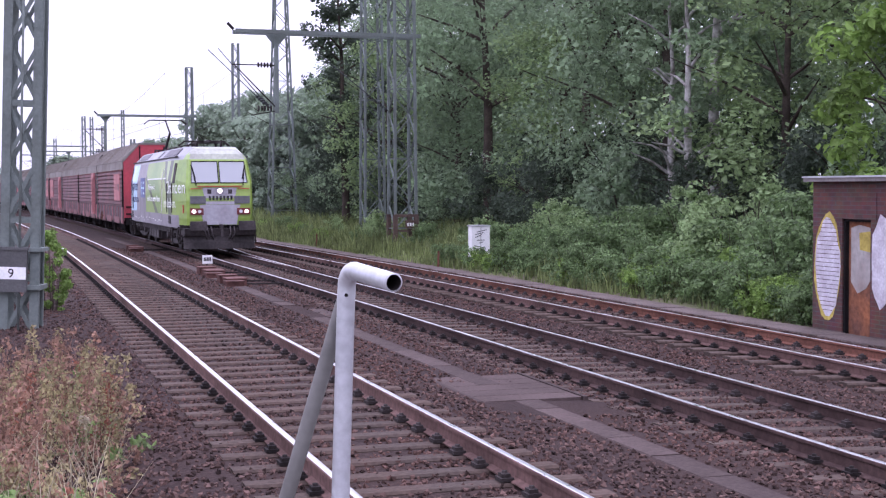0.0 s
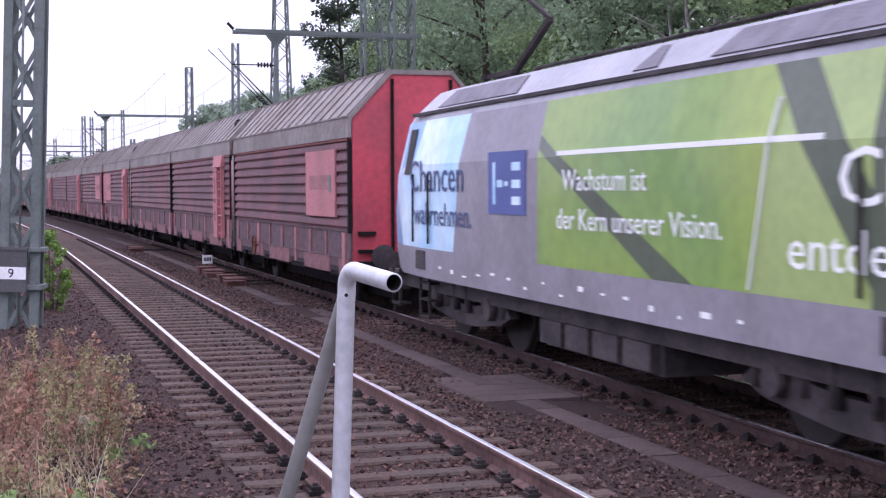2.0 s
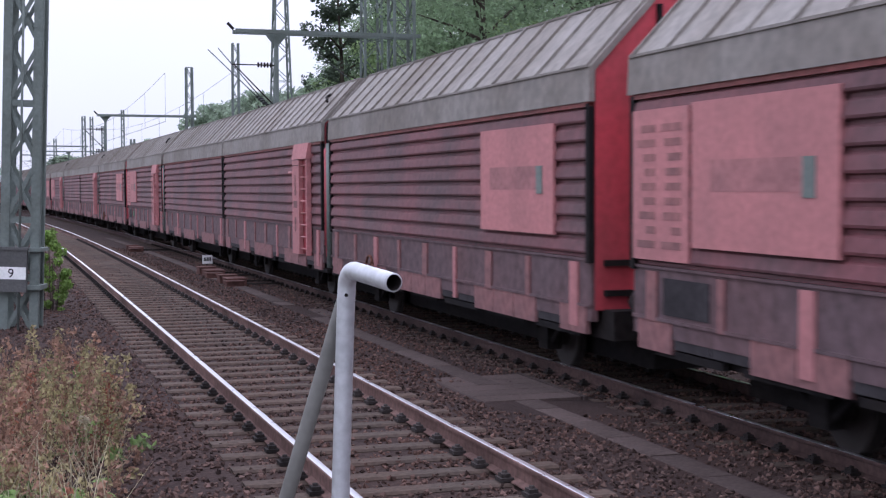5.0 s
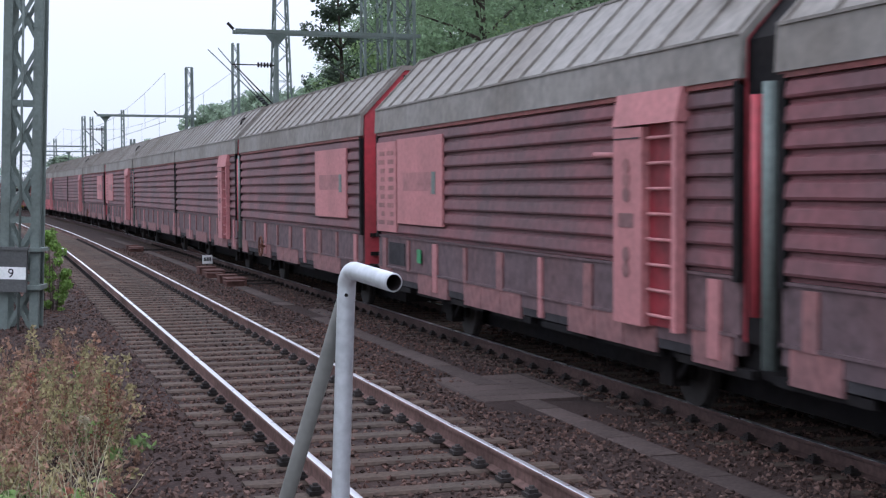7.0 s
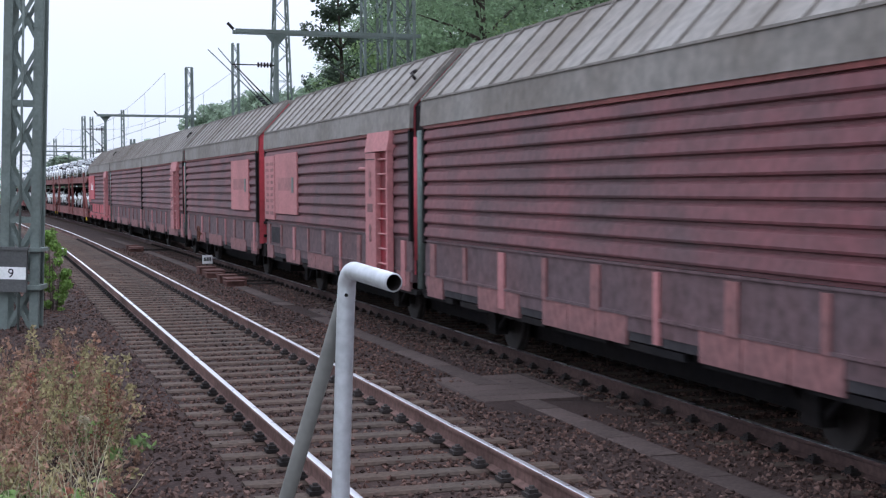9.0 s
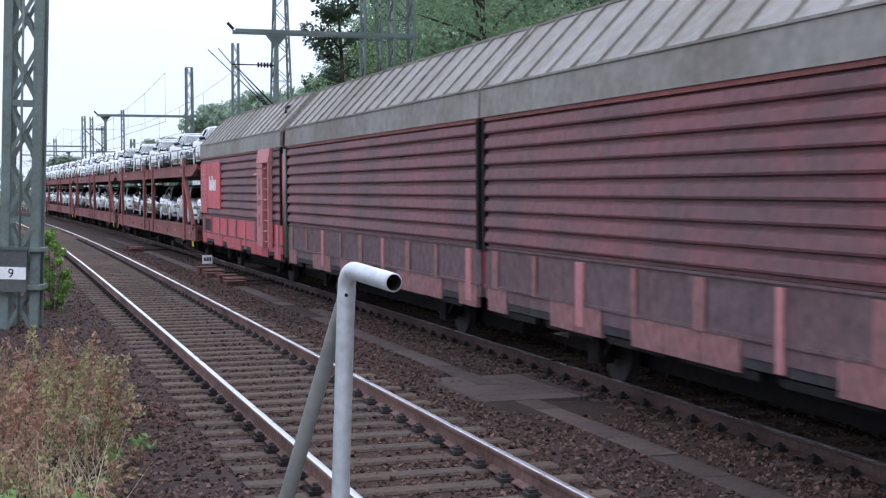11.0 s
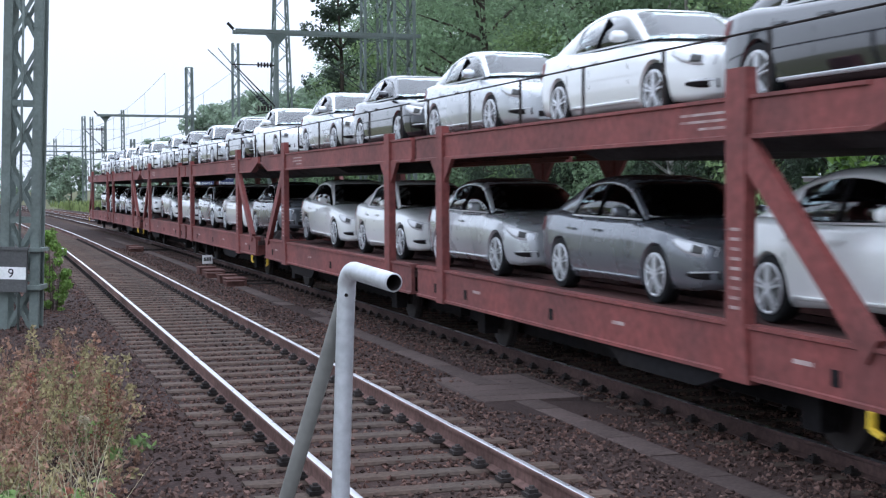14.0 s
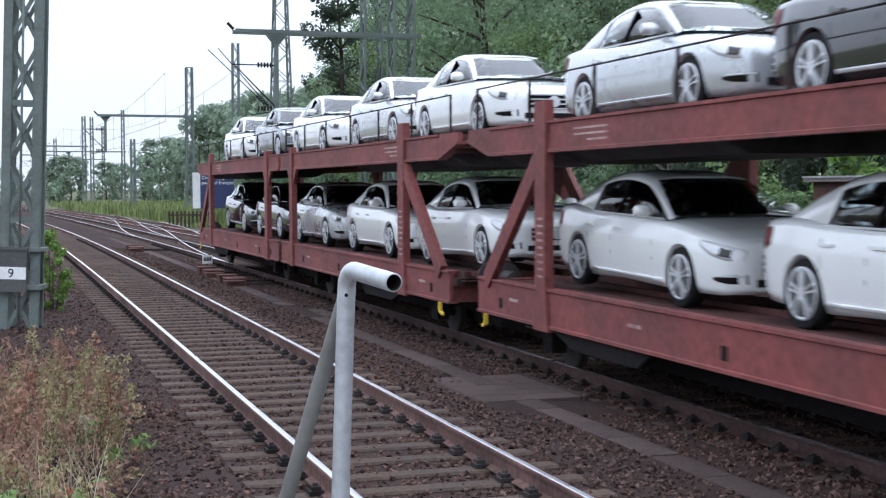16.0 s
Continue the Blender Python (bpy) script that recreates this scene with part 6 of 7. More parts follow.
def hut():
    t = thing("brick_hut", "small flat-roofed dark brick hut with faded graffiti beside the track", "hut")
    t.matrix_basis = along(LINE_C, 18.22, 2.62, -0.62)
    w, h, th = 4.4, 2.82, 0.24
    bm = bmesh.new()
    # front wall with the door opening
    for x0, x1, z0, z1 in ((-0.93, 0.0, 0, h), (-1.78, -0.93, 2.16, h), (-w, -1.78, 0, h)):
        box(bm, (x0, -th, z0), (x1, 0.0, z1))
    box(bm, (-0.24, -3.0, 0), (0.0, -th, h))
    box(bm, (-w, -3.0, 0), (-w + 0.24, -th, h))
    box(bm, (-w + 0.24, -3.0, 0), (-0.24, -2.76, h))
    part("wall", bm, M["brick"], t, "dark red brick wall")
    bm = bmesh.new()
    box(bm, (-1.95, -0.02, 2.16), (-0.80, 0.012, 2.62))
    part("lintel", bm, M["brick"], t, "brick lintel")
    bm = bmesh.new()
    box(bm, (-w - 0.12, -3.12, h), (0.12, 0.14, h + 0.07))
    r = part("roof", bm, M["concrete"], t, "thin flat concrete roof slab")
    bm = bmesh.new()
    box(bm, (-w - 0.14, -3.14, h + 0.07), (0.14, 0.16, h + 0.10))
    part("roof_edge", bm, M["galv"], r)
    bm = bmesh.new()
    box(bm, (-1.74, -0.16, 0.04), (-0.98, -0.11, 2.12))
    d = part("door", bm, M["door_rust"], t, "rusty steel door with flaking paint")
    bm = bmesh.new()
    loft(bm, [[(x, y, z) for x, z in ((-1.05, 1.05), (-1.25, 0.85), (-1.5, 0.95), (-1.70, 1.2), (-1.70, 2.0), (-1.30, 2.06), (-1.05, 2.0))] for y in (-0.112, -0.104)])
    p = part("paint_patch", bm, M["door_paint"], d, "worn pale paint")
    bm = bmesh.new()
    loft(bm, [[(x, y, z) for x, z in ((-1.32, 1.62), (-1.70, 1.58), (-1.70, 1.96), (-1.30, 1.92))] for y in (-0.106, -0.098)])
    part("paint_patch", bm, M["graffiti_yellow"], d, "yellow paint patch")
    bm = bmesh.new()
    for x in (-0.955, -1.755):
        beam(bm, (x, -0.08, 0.0), (x, -0.08, 2.16), 0.05, 0.10)
    beam(bm, (-1.78, -0.08, 2.14), (-0.93, -0.08, 2.14), 0.10, 0.05)
    part("door_frame", bm, M["black"], t)
    bm = bmesh.new()
    box(bm, (-1.8, 0.0, 0.0), (-0.9, 0.25, 0.10))
    part("door_step", bm, M["concrete"], t)
    rng = random.Random(4)

    def oval(cx, cz, rx, rz, y0, y1, wob):
        pts = []
        for k in range(22):
            a = k * math.tau / 22
            q = 1 + rng.uniform(-wob, wob)
            pts.append((cx + math.cos(a) * rx * q, cz + math.sin(a) * rz * q))
        return [[(x, y, z) for x, z in pts] for y in (y0, y1)]
    bm = bmesh.new()
    loft(bm, oval(-0.47, 1.30, 0.43, 0.95, -0.004, 0.004, 0.06))
    part("graffiti", bm, M["graffiti_yellow"], t, "faded yellow graffiti outline")
    bm = bmesh.new()
    loft(bm, oval(-0.49, 1.30, 0.38, 0.87, -0.004, 0.008, 0.07))
    part("graffiti", bm, M["graffiti"], t, "faded white graffiti patch on the bricks")
    bm = bmesh.new()
    for z in np.arange(0.5, 2.15, 0.078):
        hw = 0.37 * math.sqrt(max(0, 1 - ((z - 1.30) / 0.87) ** 2))
        if hw > 0.08:
            box(bm, (-0.49 - hw, -0.004, z), (-0.49 + hw, 0.0092, z + 0.011))
    part("joint_line", bm, M["brick"], t)
    bm = bmesh.new()
    loft(bm, oval(-2.1, 1.45, 0.30, 0.8, -0.004, 0.006, 0.08))
    part("graffiti", bm, M["graffiti"], t, "faded white graffiti patch on the bricks")


def lattice(parent, w0, w1, height, bay, leg=0.10, bar=0.05, mat=None, depth=None):
    """Four tapered legs joined by crossed bars; one part a leg and a part for each side's bars."""
    mat = mat or M["mast"]
    d0, d1 = depth or (w0, w1)
    P = lambda sx, sy, z: Vector((sx * (w0 + (w1 - w0) * z / height) / 2, sy * (d0 + (d1 - d0) * z / height) / 2, z))
    for sx in (-1, 1):
        for sy in (-1, 1):
            bm = bmesh.new()
            beam(bm, P(sx, sy, 0), P(sx, sy, height), leg, leg * 0.7)
            part("leg", bm, mat, parent)
    n = max(2, int(height / bay))
    for (a, b) in (((-1, -1), (1, -1)), ((-1, 1), (1, 1)), ((-1, -1), (-1, 1)), ((1, -1), (1, 1))):
        bm = bmesh.new()
        for k in range(n):
            z0, z1 = height * k / n, height * (k + 1) / n
            beam(bm, P(*(a if k % 2 else b), z0), P(*(b if k % 2 else a), z1), bar, bar * 0.5)
            if k % 3 == 0:
                beam(bm, P(*a, z1), P(*b, z1), bar, bar * 0.5)
        part("bracing", bm, mat, parent)["kind"] = "stuff"


def near_mast():
    t = thing("lattice_mast", "grey-green riveted lattice mast with a white number plate", "mast")
    t.matrix_basis = Matrix.Translation((-7.32, 24.6, -0.5)) @ Matrix.Rotation(0.035, 4, "Y") @ Matrix.Rotation(0.05, 4, "Z")
    W, H = 0.66, 8.0
    for sx in (-1, 1):
        for sy in (-1, 1):
            bm = bmesh.new()
            x, y = sx * (W / 2 - 0.075), sy * 0.20
            box(bm, (x - 0.075, y - 0.012, 0.0), (x + 0.075, y + 0.012, H))
            box(bm, (x + sx * 0.07 - 0.012, y - sy * 0.012 - 0.06 * (sy > 0), 0.0), (x + sx * 0.07 + 0.012, y - sy * 0.012 + 0.06 * (sy < 0), H))
            for k in range(14):
                for e in (-0.05, 0.05):
                    tube(bm, (x + e, y, 0.9 + 0.5 * k), (x + e, y + sy * 0.028, 0.9 + 0.5 * k), 0.015, 6)
            part("leg", bm, M["mast"], t)
    for sy in (-1, 1):
        y = sy * 0.185
        one, two, tie = bmesh.new(), bmesh.new(), bmesh.new()
        beam(one, (-0.24, y, 0), (0.24, y, 0.92), 0.02, 0.07)
        beam(two, (0.24, y - sy * 0.03, 0), (-0.24, y - sy * 0.03, 0.92), 0.02, 0.07)
        beam(tie, (-0.26, y, 0.96), (0.26, y, 0.96), 0.02, 0.10)
        bars = [part("brace_bar", one, M["mast"], t), part("brace_bar", two, M["mast"], t), part("tie_plate", tie, M["mast"], t)]
        for b in bars:
            b.matrix_basis = pose(0, 0, 0.15)
        for k in range(1, 8):
            for b in bars[: 3 if k % 2 else 2]:
                again(b, t, pose(0, 0, 0.15 + k))
    bm = bmesh.new()
    tube(bm, (0.02, -0.30, 0.1), (0.02, -0.30, H), 0.022, 8)
    part("conduit", bm, M["mast"], t)
    bm = bmesh.new()
    box(bm, (-0.40, -0.36, 0.88), (0.16, -0.27, 1.62))
    box(bm, (-0.42, -0.38, 1.60), (0.18, -0.25, 1.65))
    b = part("plate_box", bm, M["plate_dark"], t, "dark steel box")
    bm = bmesh.new()
    box(bm, (-0.40, -0.368, 1.10), (0.15, -0.362, 1.31))
    p = part("number_plate", bm, M["white"], b, "white plate with the number nine")
    c = bpy.data.curves.new("digit", "FONT")
    c.body, c.size, c.extrude, c.align_x = "9", 0.22, 0.001, "CENTER"
    tmp = bpy.data.objects.new("digit", c)
    scene.collection.objects.link(tmp)
    bpy.context.view_layer.update()
    me = bpy.data.meshes.new_from_object(tmp)
    bpy.data.objects.remove(tmp)
    me.materials.clear()
    me.materials.append(M["black"])
    dg = new("digit", me)
    dg.parent = b
    dg.matrix_basis = Matrix.Translation((-0.10, -0.371, 1.13)) @ Matrix.Rotation(math.pi / 2, 4, "X")
    bm = bmesh.new()
    box(bm, (0.14, -0.30, 0.92), (0.38, 0.26, 1.0))
    box(bm, (0.14, -0.30, 1.58), (0.40, 0.26, 1.64))
    part("clamp", bm, M["mast"], t)
    bm = bmesh.new()
    box(bm, (-0.6, -0.55, -0.35), (0.6, 0.55, 0.06))
    part("footing", bm, M["concrete"], t)


def catenary_mast(name, x, y, z, height, w0, w1, arm_z, arm, hang, heading, label, thick=1.0, rust=False):
    """A lattice mast with an arm square over the tracks and a drop post for the contact wire."""
    t = thing(name, label, "mast", "masts of the overhead line")
    t.matrix_basis = Matrix.Translation((x, y, z)) @ Matrix.Rotation(-heading, 4, "Z")
    lattice(t, w0, w1, height, 1.0, 0.12 * thick, 0.07 * thick)
    if rust:
        bm = bmesh.new()
        for sx in (-1, 1):
            for sy in (-1, 1):
                beam(bm, (sx * w0 / 2, sy * w0 / 2, 0), (sx * w0 / 2, sy * w0 / 2, 1.6), 0.17, 0.15)
        beam(bm, (-w0 / 2, -w0 / 2 - 0.03, 1.55), (w0 / 2, -w0 / 2 - 0.03, 1.55), 0.08, 0.12)
        beam(bm, (-w0 / 2, -w0 / 2 - 0.03, 0.9), (w0 / 2, -w0 / 2 - 0.03, 0.9), 0.06, 0.08)
        part("painted_foot", bm, M["mast_rust"], t, "rust brown painted foot")
        bm = bmesh.new()
        box(bm, (-0.05, -w0 / 2 - 0.10, 1.0), (0.40, -w0 / 2 - 0.06, 1.35))
        p = part("number_plate", bm, M["mast_rust"], t)
        bm = bmesh.new()
        for k in range(3):
            box(bm, (0.02 + 0.12 * k, -w0 / 2 - 0.108, 1.10), (0.10 + 0.12 * k, -w0 / 2 - 0.101, 1.24))
        part("marking", bm, M["white"], p)
    if arm:
        bm = bmesh.new()
        beam(bm, (w1 / 2 + 0.3, -w1 / 2, arm_z), (-arm, -w1 / 2, arm_z), 0.10 * thick, 0.16 * thick)
        beam(bm, (w1 / 2 + 0.3, w1 / 2, arm_z), (-arm, w1 / 2 * 0.4, arm_z), 0.10 * thick, 0.16 * thick)
        part("arm", bm, M["mast"], t)
        bm = bmesh.new()
        beam(bm, (-arm, 0, arm_z + 0.1), (-arm - 0.25, 0, arm_z + 0.35), 0.12 * thick, 0.1)
        part("arm_tip", bm, M["iron"], t)
    if hang:
        bm = bmesh.new()
        beam(bm, (-hang, 0, arm_z), (-hang, 0, 5.9), 0.16 * thick, 0.14 * thick)
        loft(bm, [[(-hang - 0.45, yy, arm_z - 0.1), (-hang + 0.45, yy, arm_z - 0.1), (-hang + 0.08, yy, arm_z - 0.55), (-hang - 0.08, yy, arm_z - 0.55)] for yy in (-0.04, 0.04)])
        part("drop_post", bm, M["mast"], t)
        bm = bmesh.new()
        for z0, r in ((7.9, 0.11), (6.1, 0.11)):
            for k in range(5):
                disc(bm, (-hang - 0.25 - 0.13 * k, 0, z0), r * thick, (1, 0, 0), 10, 0.05)
        tube(bm, (-hang, 0, 7.9), (-hang - 1.9, 0, 7.9), 0.03 * thick, 6)
        tube(bm, (-hang, 0, 6.1), (-hang - 1.8, 0, 7.9), 0.03 * thick, 6)
        tube(bm, (-hang, 0, 6.0), (-hang - 1.1, 0, 5.8), 0.025 * thick, 6)
        part("insulator", bm, M["iron"], t, "brown insulators and cantilever")
    return t


def masts():
    near_mast()
    catenary_mast("catenary_mast", -1.75, 61.8, -0.62, 14.0, 0.95, 0.85, 9.25, 7.3, 5.5, -0.34, "lattice catenary mast with a long arm over the tracks", rust=True)
    catenary_mast("lattice_mast", at_px(660, 73), 73, -0.4, 17, 1.05, 0.75, 0, 0, 0, -0.3, "tall grey-green lattice mast before the trees")
    catenary_mast("lattice_mast", at_px(500, 100), 100, -0.4, 22, 1.75, 0.45, 0, 0, 0, -0.3, "tapered grey-green lattice mast before the trees", 1.1)
    catenary_mast("lattice_mast", at_px(420, 128), 128, -0.5, 15.6, 0.6, 0.5, 0, 0, 0, -0.3, "thin distant lattice mast", 1.3)
    catenary_mast("catenary_mast", at_px(338, 126), 126, -0.6, 13.4, 0.62, 0.5, 9.1, 8.0, 7.3, -0.38, "distant lattice catenary mast with an arm over the tracks", 1.2)
    for px, y, h, az, arm, hang in ((151, 205, 13.2, 8.9, 6.6, 0), (165, 232, 14.5, 0, 0, 0), (220, 240, 16, 9.0, 13, 9), (237, 165, 8.5, 0, 0, 0), (100, 260, 12.0, 9.0, 6.0, 4.0), (185, 300, 16.0, 9.0, 8, 5)):
        catenary_mast("catenary_mast", at_px(px, y), y, -0.6, h, 0.5, 0.4, az, arm, hang, -0.42, "far thin catenary mast beside the line", 1.2)
    # overhead wires
    for ln, o in ((LINE_B, 0.15), (LINE_C, -0.1)):
        t = thing("overhead_wire", "thin dark overhead wires above the track", "overhead wire", "overhead wires")
        ss = [62 + 64 * k for k in range(0, 4)]
        bm, bmd = bmesh.new(), bmesh.new()
        for a, b in zip(ss, ss[1:]):
            for k in range(8):
                f0, f1 = k / 8, (k + 1) / 8
                sag = lambda f: 7.55 - 1.0 * 4 * f * (1 - f)
                s0, s1 = a + (b - a) * f0, a + (b - a) * f1
                p0, p1 = on(ln, s0, o, sag(f0)), on(ln, s1, o, sag(f1))
                tube(bm, p0, p1, 0.009, 5, cap=False)
                tube(bm, on(ln, s0, o, 5.3), on(ln, s1, o, 5.3), 0.012, 5, cap=False)
                tube(bmd, p0, on(ln, s0, o, 5.3), 0.006, 4, cap=False)
        part("wire", bm, M["wire"], t)
        part("dropper", bmd, M["wire"], t)
    # stay wires from the upper left
    t = thing("stay_wire", "dark stay wires slanting down to the drop post", "overhead wire", "overhead wires")
    for a, b in (((at_px(372, 62), 62, 8.15), (at_px(474, 60), 60, 5.6)), ((at_px(390, 62), 62, 8.2), (at_px(480, 60), 60, 5.5)), ((at_px(563, 61), 61, 7.9), (at_px(690, 61.5), 61.5, 5.4))):
        bm = bmesh.new()
        tube(bm, a, b, 0.022, 6)
        for k in range(4):
            p = Vector(a).lerp(Vector(b), 0.84 + 0.035 * k)
            tube(bm, p, p + (Vector(b) - Vector(a)).normalized() * 0.06, 0.07, 8)
        part("wire", bm, M["wire"], t)


def trackside():
    # cable trough between the near and middle tracks: separate lids
    t = thing("cable_trough", "line of worn concrete cable trough lids between the tracks", "cable trough", kind="structure")
    bm = bmesh.new()
    loft(bm, [[(x, y, z) for y, z in ((-0.16, -0.20), (0.16, -0.20), (0.16, 0.0), (0.148, 0.012), (-0.148, 0.012), (-0.16, 0.0))] for x in (-0.492, 0.492)])
    lid = part("lid", bm, M["trough"], t)
    rng = random.Random(6)
    n = 0
    for k in range(70):
        s = -2 + k * 1.0
        off = 2.78 + (0.35 if 19.2 < s < 22.4 else 0)
        if 21.5 < s < 22.4:
            continue
        m = along(LINE_A, s, off + rng.uniform(-0.005, 0.005), -0.375 + rng.uniform(-0.006, 0.006)) @ Matrix.Rotation(rng.uniform(-0.004, 0.004), 4, "Z")
        if n == 0:
            lid.matrix_basis = m
        else:
            again(lid, t, m)
        n += 1
    # the wide cover beside it
    t = thing("cable_pit", "weathered wooden cable pit cover between the tracks", "pit cover")
    t.matrix_basis = along(LINE_A, 9.2, 2.85, -0.36)
    for k in range(5):
        bm = bmesh.new()
        x = -1.05 + 0.44 * k
        box(bm, (x, -0.62, -0.12), (x + 0.425, 0.62, 0.0))
        part("board", bm, M["trough"], t)
    bm = bmesh.new()
    box(bm, (-1.1, -0.68, -0.2), (1.2, -0.63, 0.012))
    box(bm, (-1.1, 0.63, -0.2), (1.2, 0.68, 0.012))
    part("rim", bm, M["trough"], t)
    # concrete edge beyond the far track
    t = thing("path_edge", "grey concrete slabs along the far track", "kerb", kind="structure")
    bm = bmesh.new()
    loft(bm, [[(x, y, z) for y, z in ((-0.33, -0.25), (0.33, -0.25), (0.33, -0.01), (0.32, 0.0), (-0.32, 0.0), (-0.33, -0.01))] for x in (-0.99, 0.99)])
    slab = part("slab", bm, M["slab"], t)
    for k in range(46):
        m = along(LINE_C, -2 + 2.0 * k, 2.25, -0.475 + rng.uniform(-0.008, 0.008)) @ Matrix.Rotation(rng.uniform(-0.01, 0.01), 4, "Z")
        if k == 0:
            slab.matrix_basis = m
        else:
            again(slab, t, m)
    # point machine with its number board
    def machine(s, off, k):
        t = thing("point_machine", "low rust-red point machine boxes beside the rail", "point machine", "point machines")
        t.matrix_basis = along(LINE_B, s, off, -0.46)
        for x0, x1, y0, y1, h in ((-0.9, 0.1, -0.25, 0.25, 0.24), (-1.5, -1.0, -0.1, 0.35, 0.20), (0.25, 0.9, -0.15, 0.3, 0.28)):
            bm = bmesh.new()
            box(bm, (x0 * k, y0, 0), (x1 * k, y1, h))
            box(bm, (x0 * k - 0.02, y0 - 0.02, h), (x1 * k + 0.02, y1 + 0.02, h + 0.03))
            part("casing", bm, M["point_red"], t)
        bm = bmesh.new()
        for x in (-0.6, 0.6):
            tube(bm, (x, -1.6, 0.10), (x, 0.0, 0.12), 0.025, 6)
        part("rod", bm, M["iron"], t)
    machine(35.5, -1.95, 1.0)
    machine(31.5, -2.0, 0.8)
    machine(53.0, -2.3, 0.8)
    t = thing("number_board", "small white number board beside the rail", "sign")
    t.matrix_basis = along(LINE_B, 37.6, -1.75, -0.45) @ Matrix.Rotation(-1.35, 4, "Z")
    bm = bmesh.new()
    box(bm, (-0.16, -0.02, 0.30), (0.16, 0.0, 0.56))
    b = part("board", bm, M["white"], t)
    bm = bmesh.new()
    beam(bm, (0, 0.01, 0), (0, 0.01, 0.32), 0.04)
    part("stake", bm, M["iron"], t)
    bm = bmesh.new()
    for k in range(5):
        box(bm, (-0.12 + 0.05 * k, -0.024, 0.38), (-0.085 + 0.05 * k, -0.0205, 0.49))
    part("marking", bm, M["black"], b, "unreadable black digits")
    # signal cabinet
    t = thing("signal_cabinet", "white signal cabinet with black scribbled graffiti in the grass", "cabinet")
    x, y = 1.20, 47.4
    t.matrix_basis = pose(x, y, ground_height(x, y), 0, 0, 16)
    bm = bmesh.new()
    box(bm, (-0.31, -0.2, 0.22), (0.31, 0.2, 1.45))
    b = part("body", bm, M["white"], t)
    bm = bmesh.new()
    box(bm, (-0.34, -0.23, 1.45), (0.34, 0.23, 1.50))
    part("lid", bm, M["galv"], t)
    bm = bmesh.new()
    box(bm, (-0.30, -0.19, -0.1), (0.30, 0.19, 0.22))
    part("plinth", bm, M["concrete"], t)
    bm = bmesh.new()
    box(bm, (-0.006, -0.204, 0.25), (0.006, -0.2005, 1.42))
    for k in range(9):
        z = 0.55 + 0.09 * k
        beam(bm, (rng.uniform(-0.25, -0.05), -0.204, z), (rng.uniform(0.0, 0.22), -0.204, z + rng.uniform(-0.1, 0.12)), 0.006, 0.022)
    part("scribble", bm, M["black"], b, "black scribbled paint")
    # low marker posts in the grass
    for px, y in ((775, 47), (560, 66)):
        t = thing("marker_post", "short brown wooden marker post in the grass", "post")
        x = at_px(px, y)
        t.matrix_basis = pose(x, y, ground_height(x, y) - 0.1)
        bm = bmesh.new()
        beam(bm, (0, 0, 0), (0.02, 0, 0.75), 0.07)
        part("stake", bm, M["rail_red"], t)
    # sign beyond the far track
    t = thing("billboard", "navy billboard with white words beyond the far track", "billboard")
    t.matrix_basis = pose(at_px(380, 106), 106, -0.62, 0, 0, 6)
    bm = bmesh.new()
    box(bm, (-1.0, -0.06, 1.3), (1.45, 0.0, 3.95))
    b = part("panel", bm, M["sign_blue"], t)
    bm = bmesh.new()
    box(bm, (-1.58, -0.05, 1.3), (-1.02, 0.1, 3.95))
    part("side_panel", bm, M["white"], t)
    bm = bmesh.new()
    for x in (-0.9, 1.3):
        beam(bm, (x, 0.08, 0), (x, 0.08, 3.8), 0.12)
    part("post", bm, M["mast"], t)
    for words, z in (("Connecting the", 3.45), ("ports of Europe", 3.08)):
        o = lettering(words, 0.36, M["text_white"], t, 0, 0, 0)
        o.matrix_basis = Matrix.Translation((-0.92, -0.064, z)) @ Matrix.Rotation(math.pi / 2, 4, "X")
    # low fence at the far verge
    t = thing("fence", "low dark wooden fence at the far verge", "fence")
    for k in range(12):
        bm = bmesh.new()
        px = 300 + 7 * k
        y = 100
        beam(bm, (at_px(px, y), y, -0.6), (at_px(px, y), y, 0.55), 0.12, 0.08)
        part("picket", bm, M["bark"], t)
    bm = bmesh.new()
    beam(bm, (at_px(298, 100), 100.06, 0.3), (at_px(380, 100), 100.06, 0.3), 0.06, 0.1)
    part("rail", bm, M["bark"], t)


def pipe(bm, pts, r, n=24, wall=0.0035):
    """A bent tube that is open and hollow at its last point; its inside takes the second material."""
    pts = [Vector(p) for p in pts]
    a = Vector((-1, 0, 0))
    rings = []
    for i, p in enumerate(pts):
        d = (pts[min(i + 1, len(pts) - 1)] - pts[max(i - 1, 0)]).normalized()
        a = (a - d * a.dot(d)).normalized()
        rings.append((p, a.copy(), d.cross(a)))
    ring = lambda q, rr: [q[0] + rr * (math.cos(k * math.tau / n) * q[1] + math.sin(k * math.tau / n) * q[2]) for k in range(n)]
    loft(bm, [ring(q, r) for q in rings] + [ring(rings[-1], r - wall)], caps=False, smooth=True)
    loft(bm, [ring(q, r - wall) for q in rings[:1:-1]], mi=1, caps=False, smooth=True)


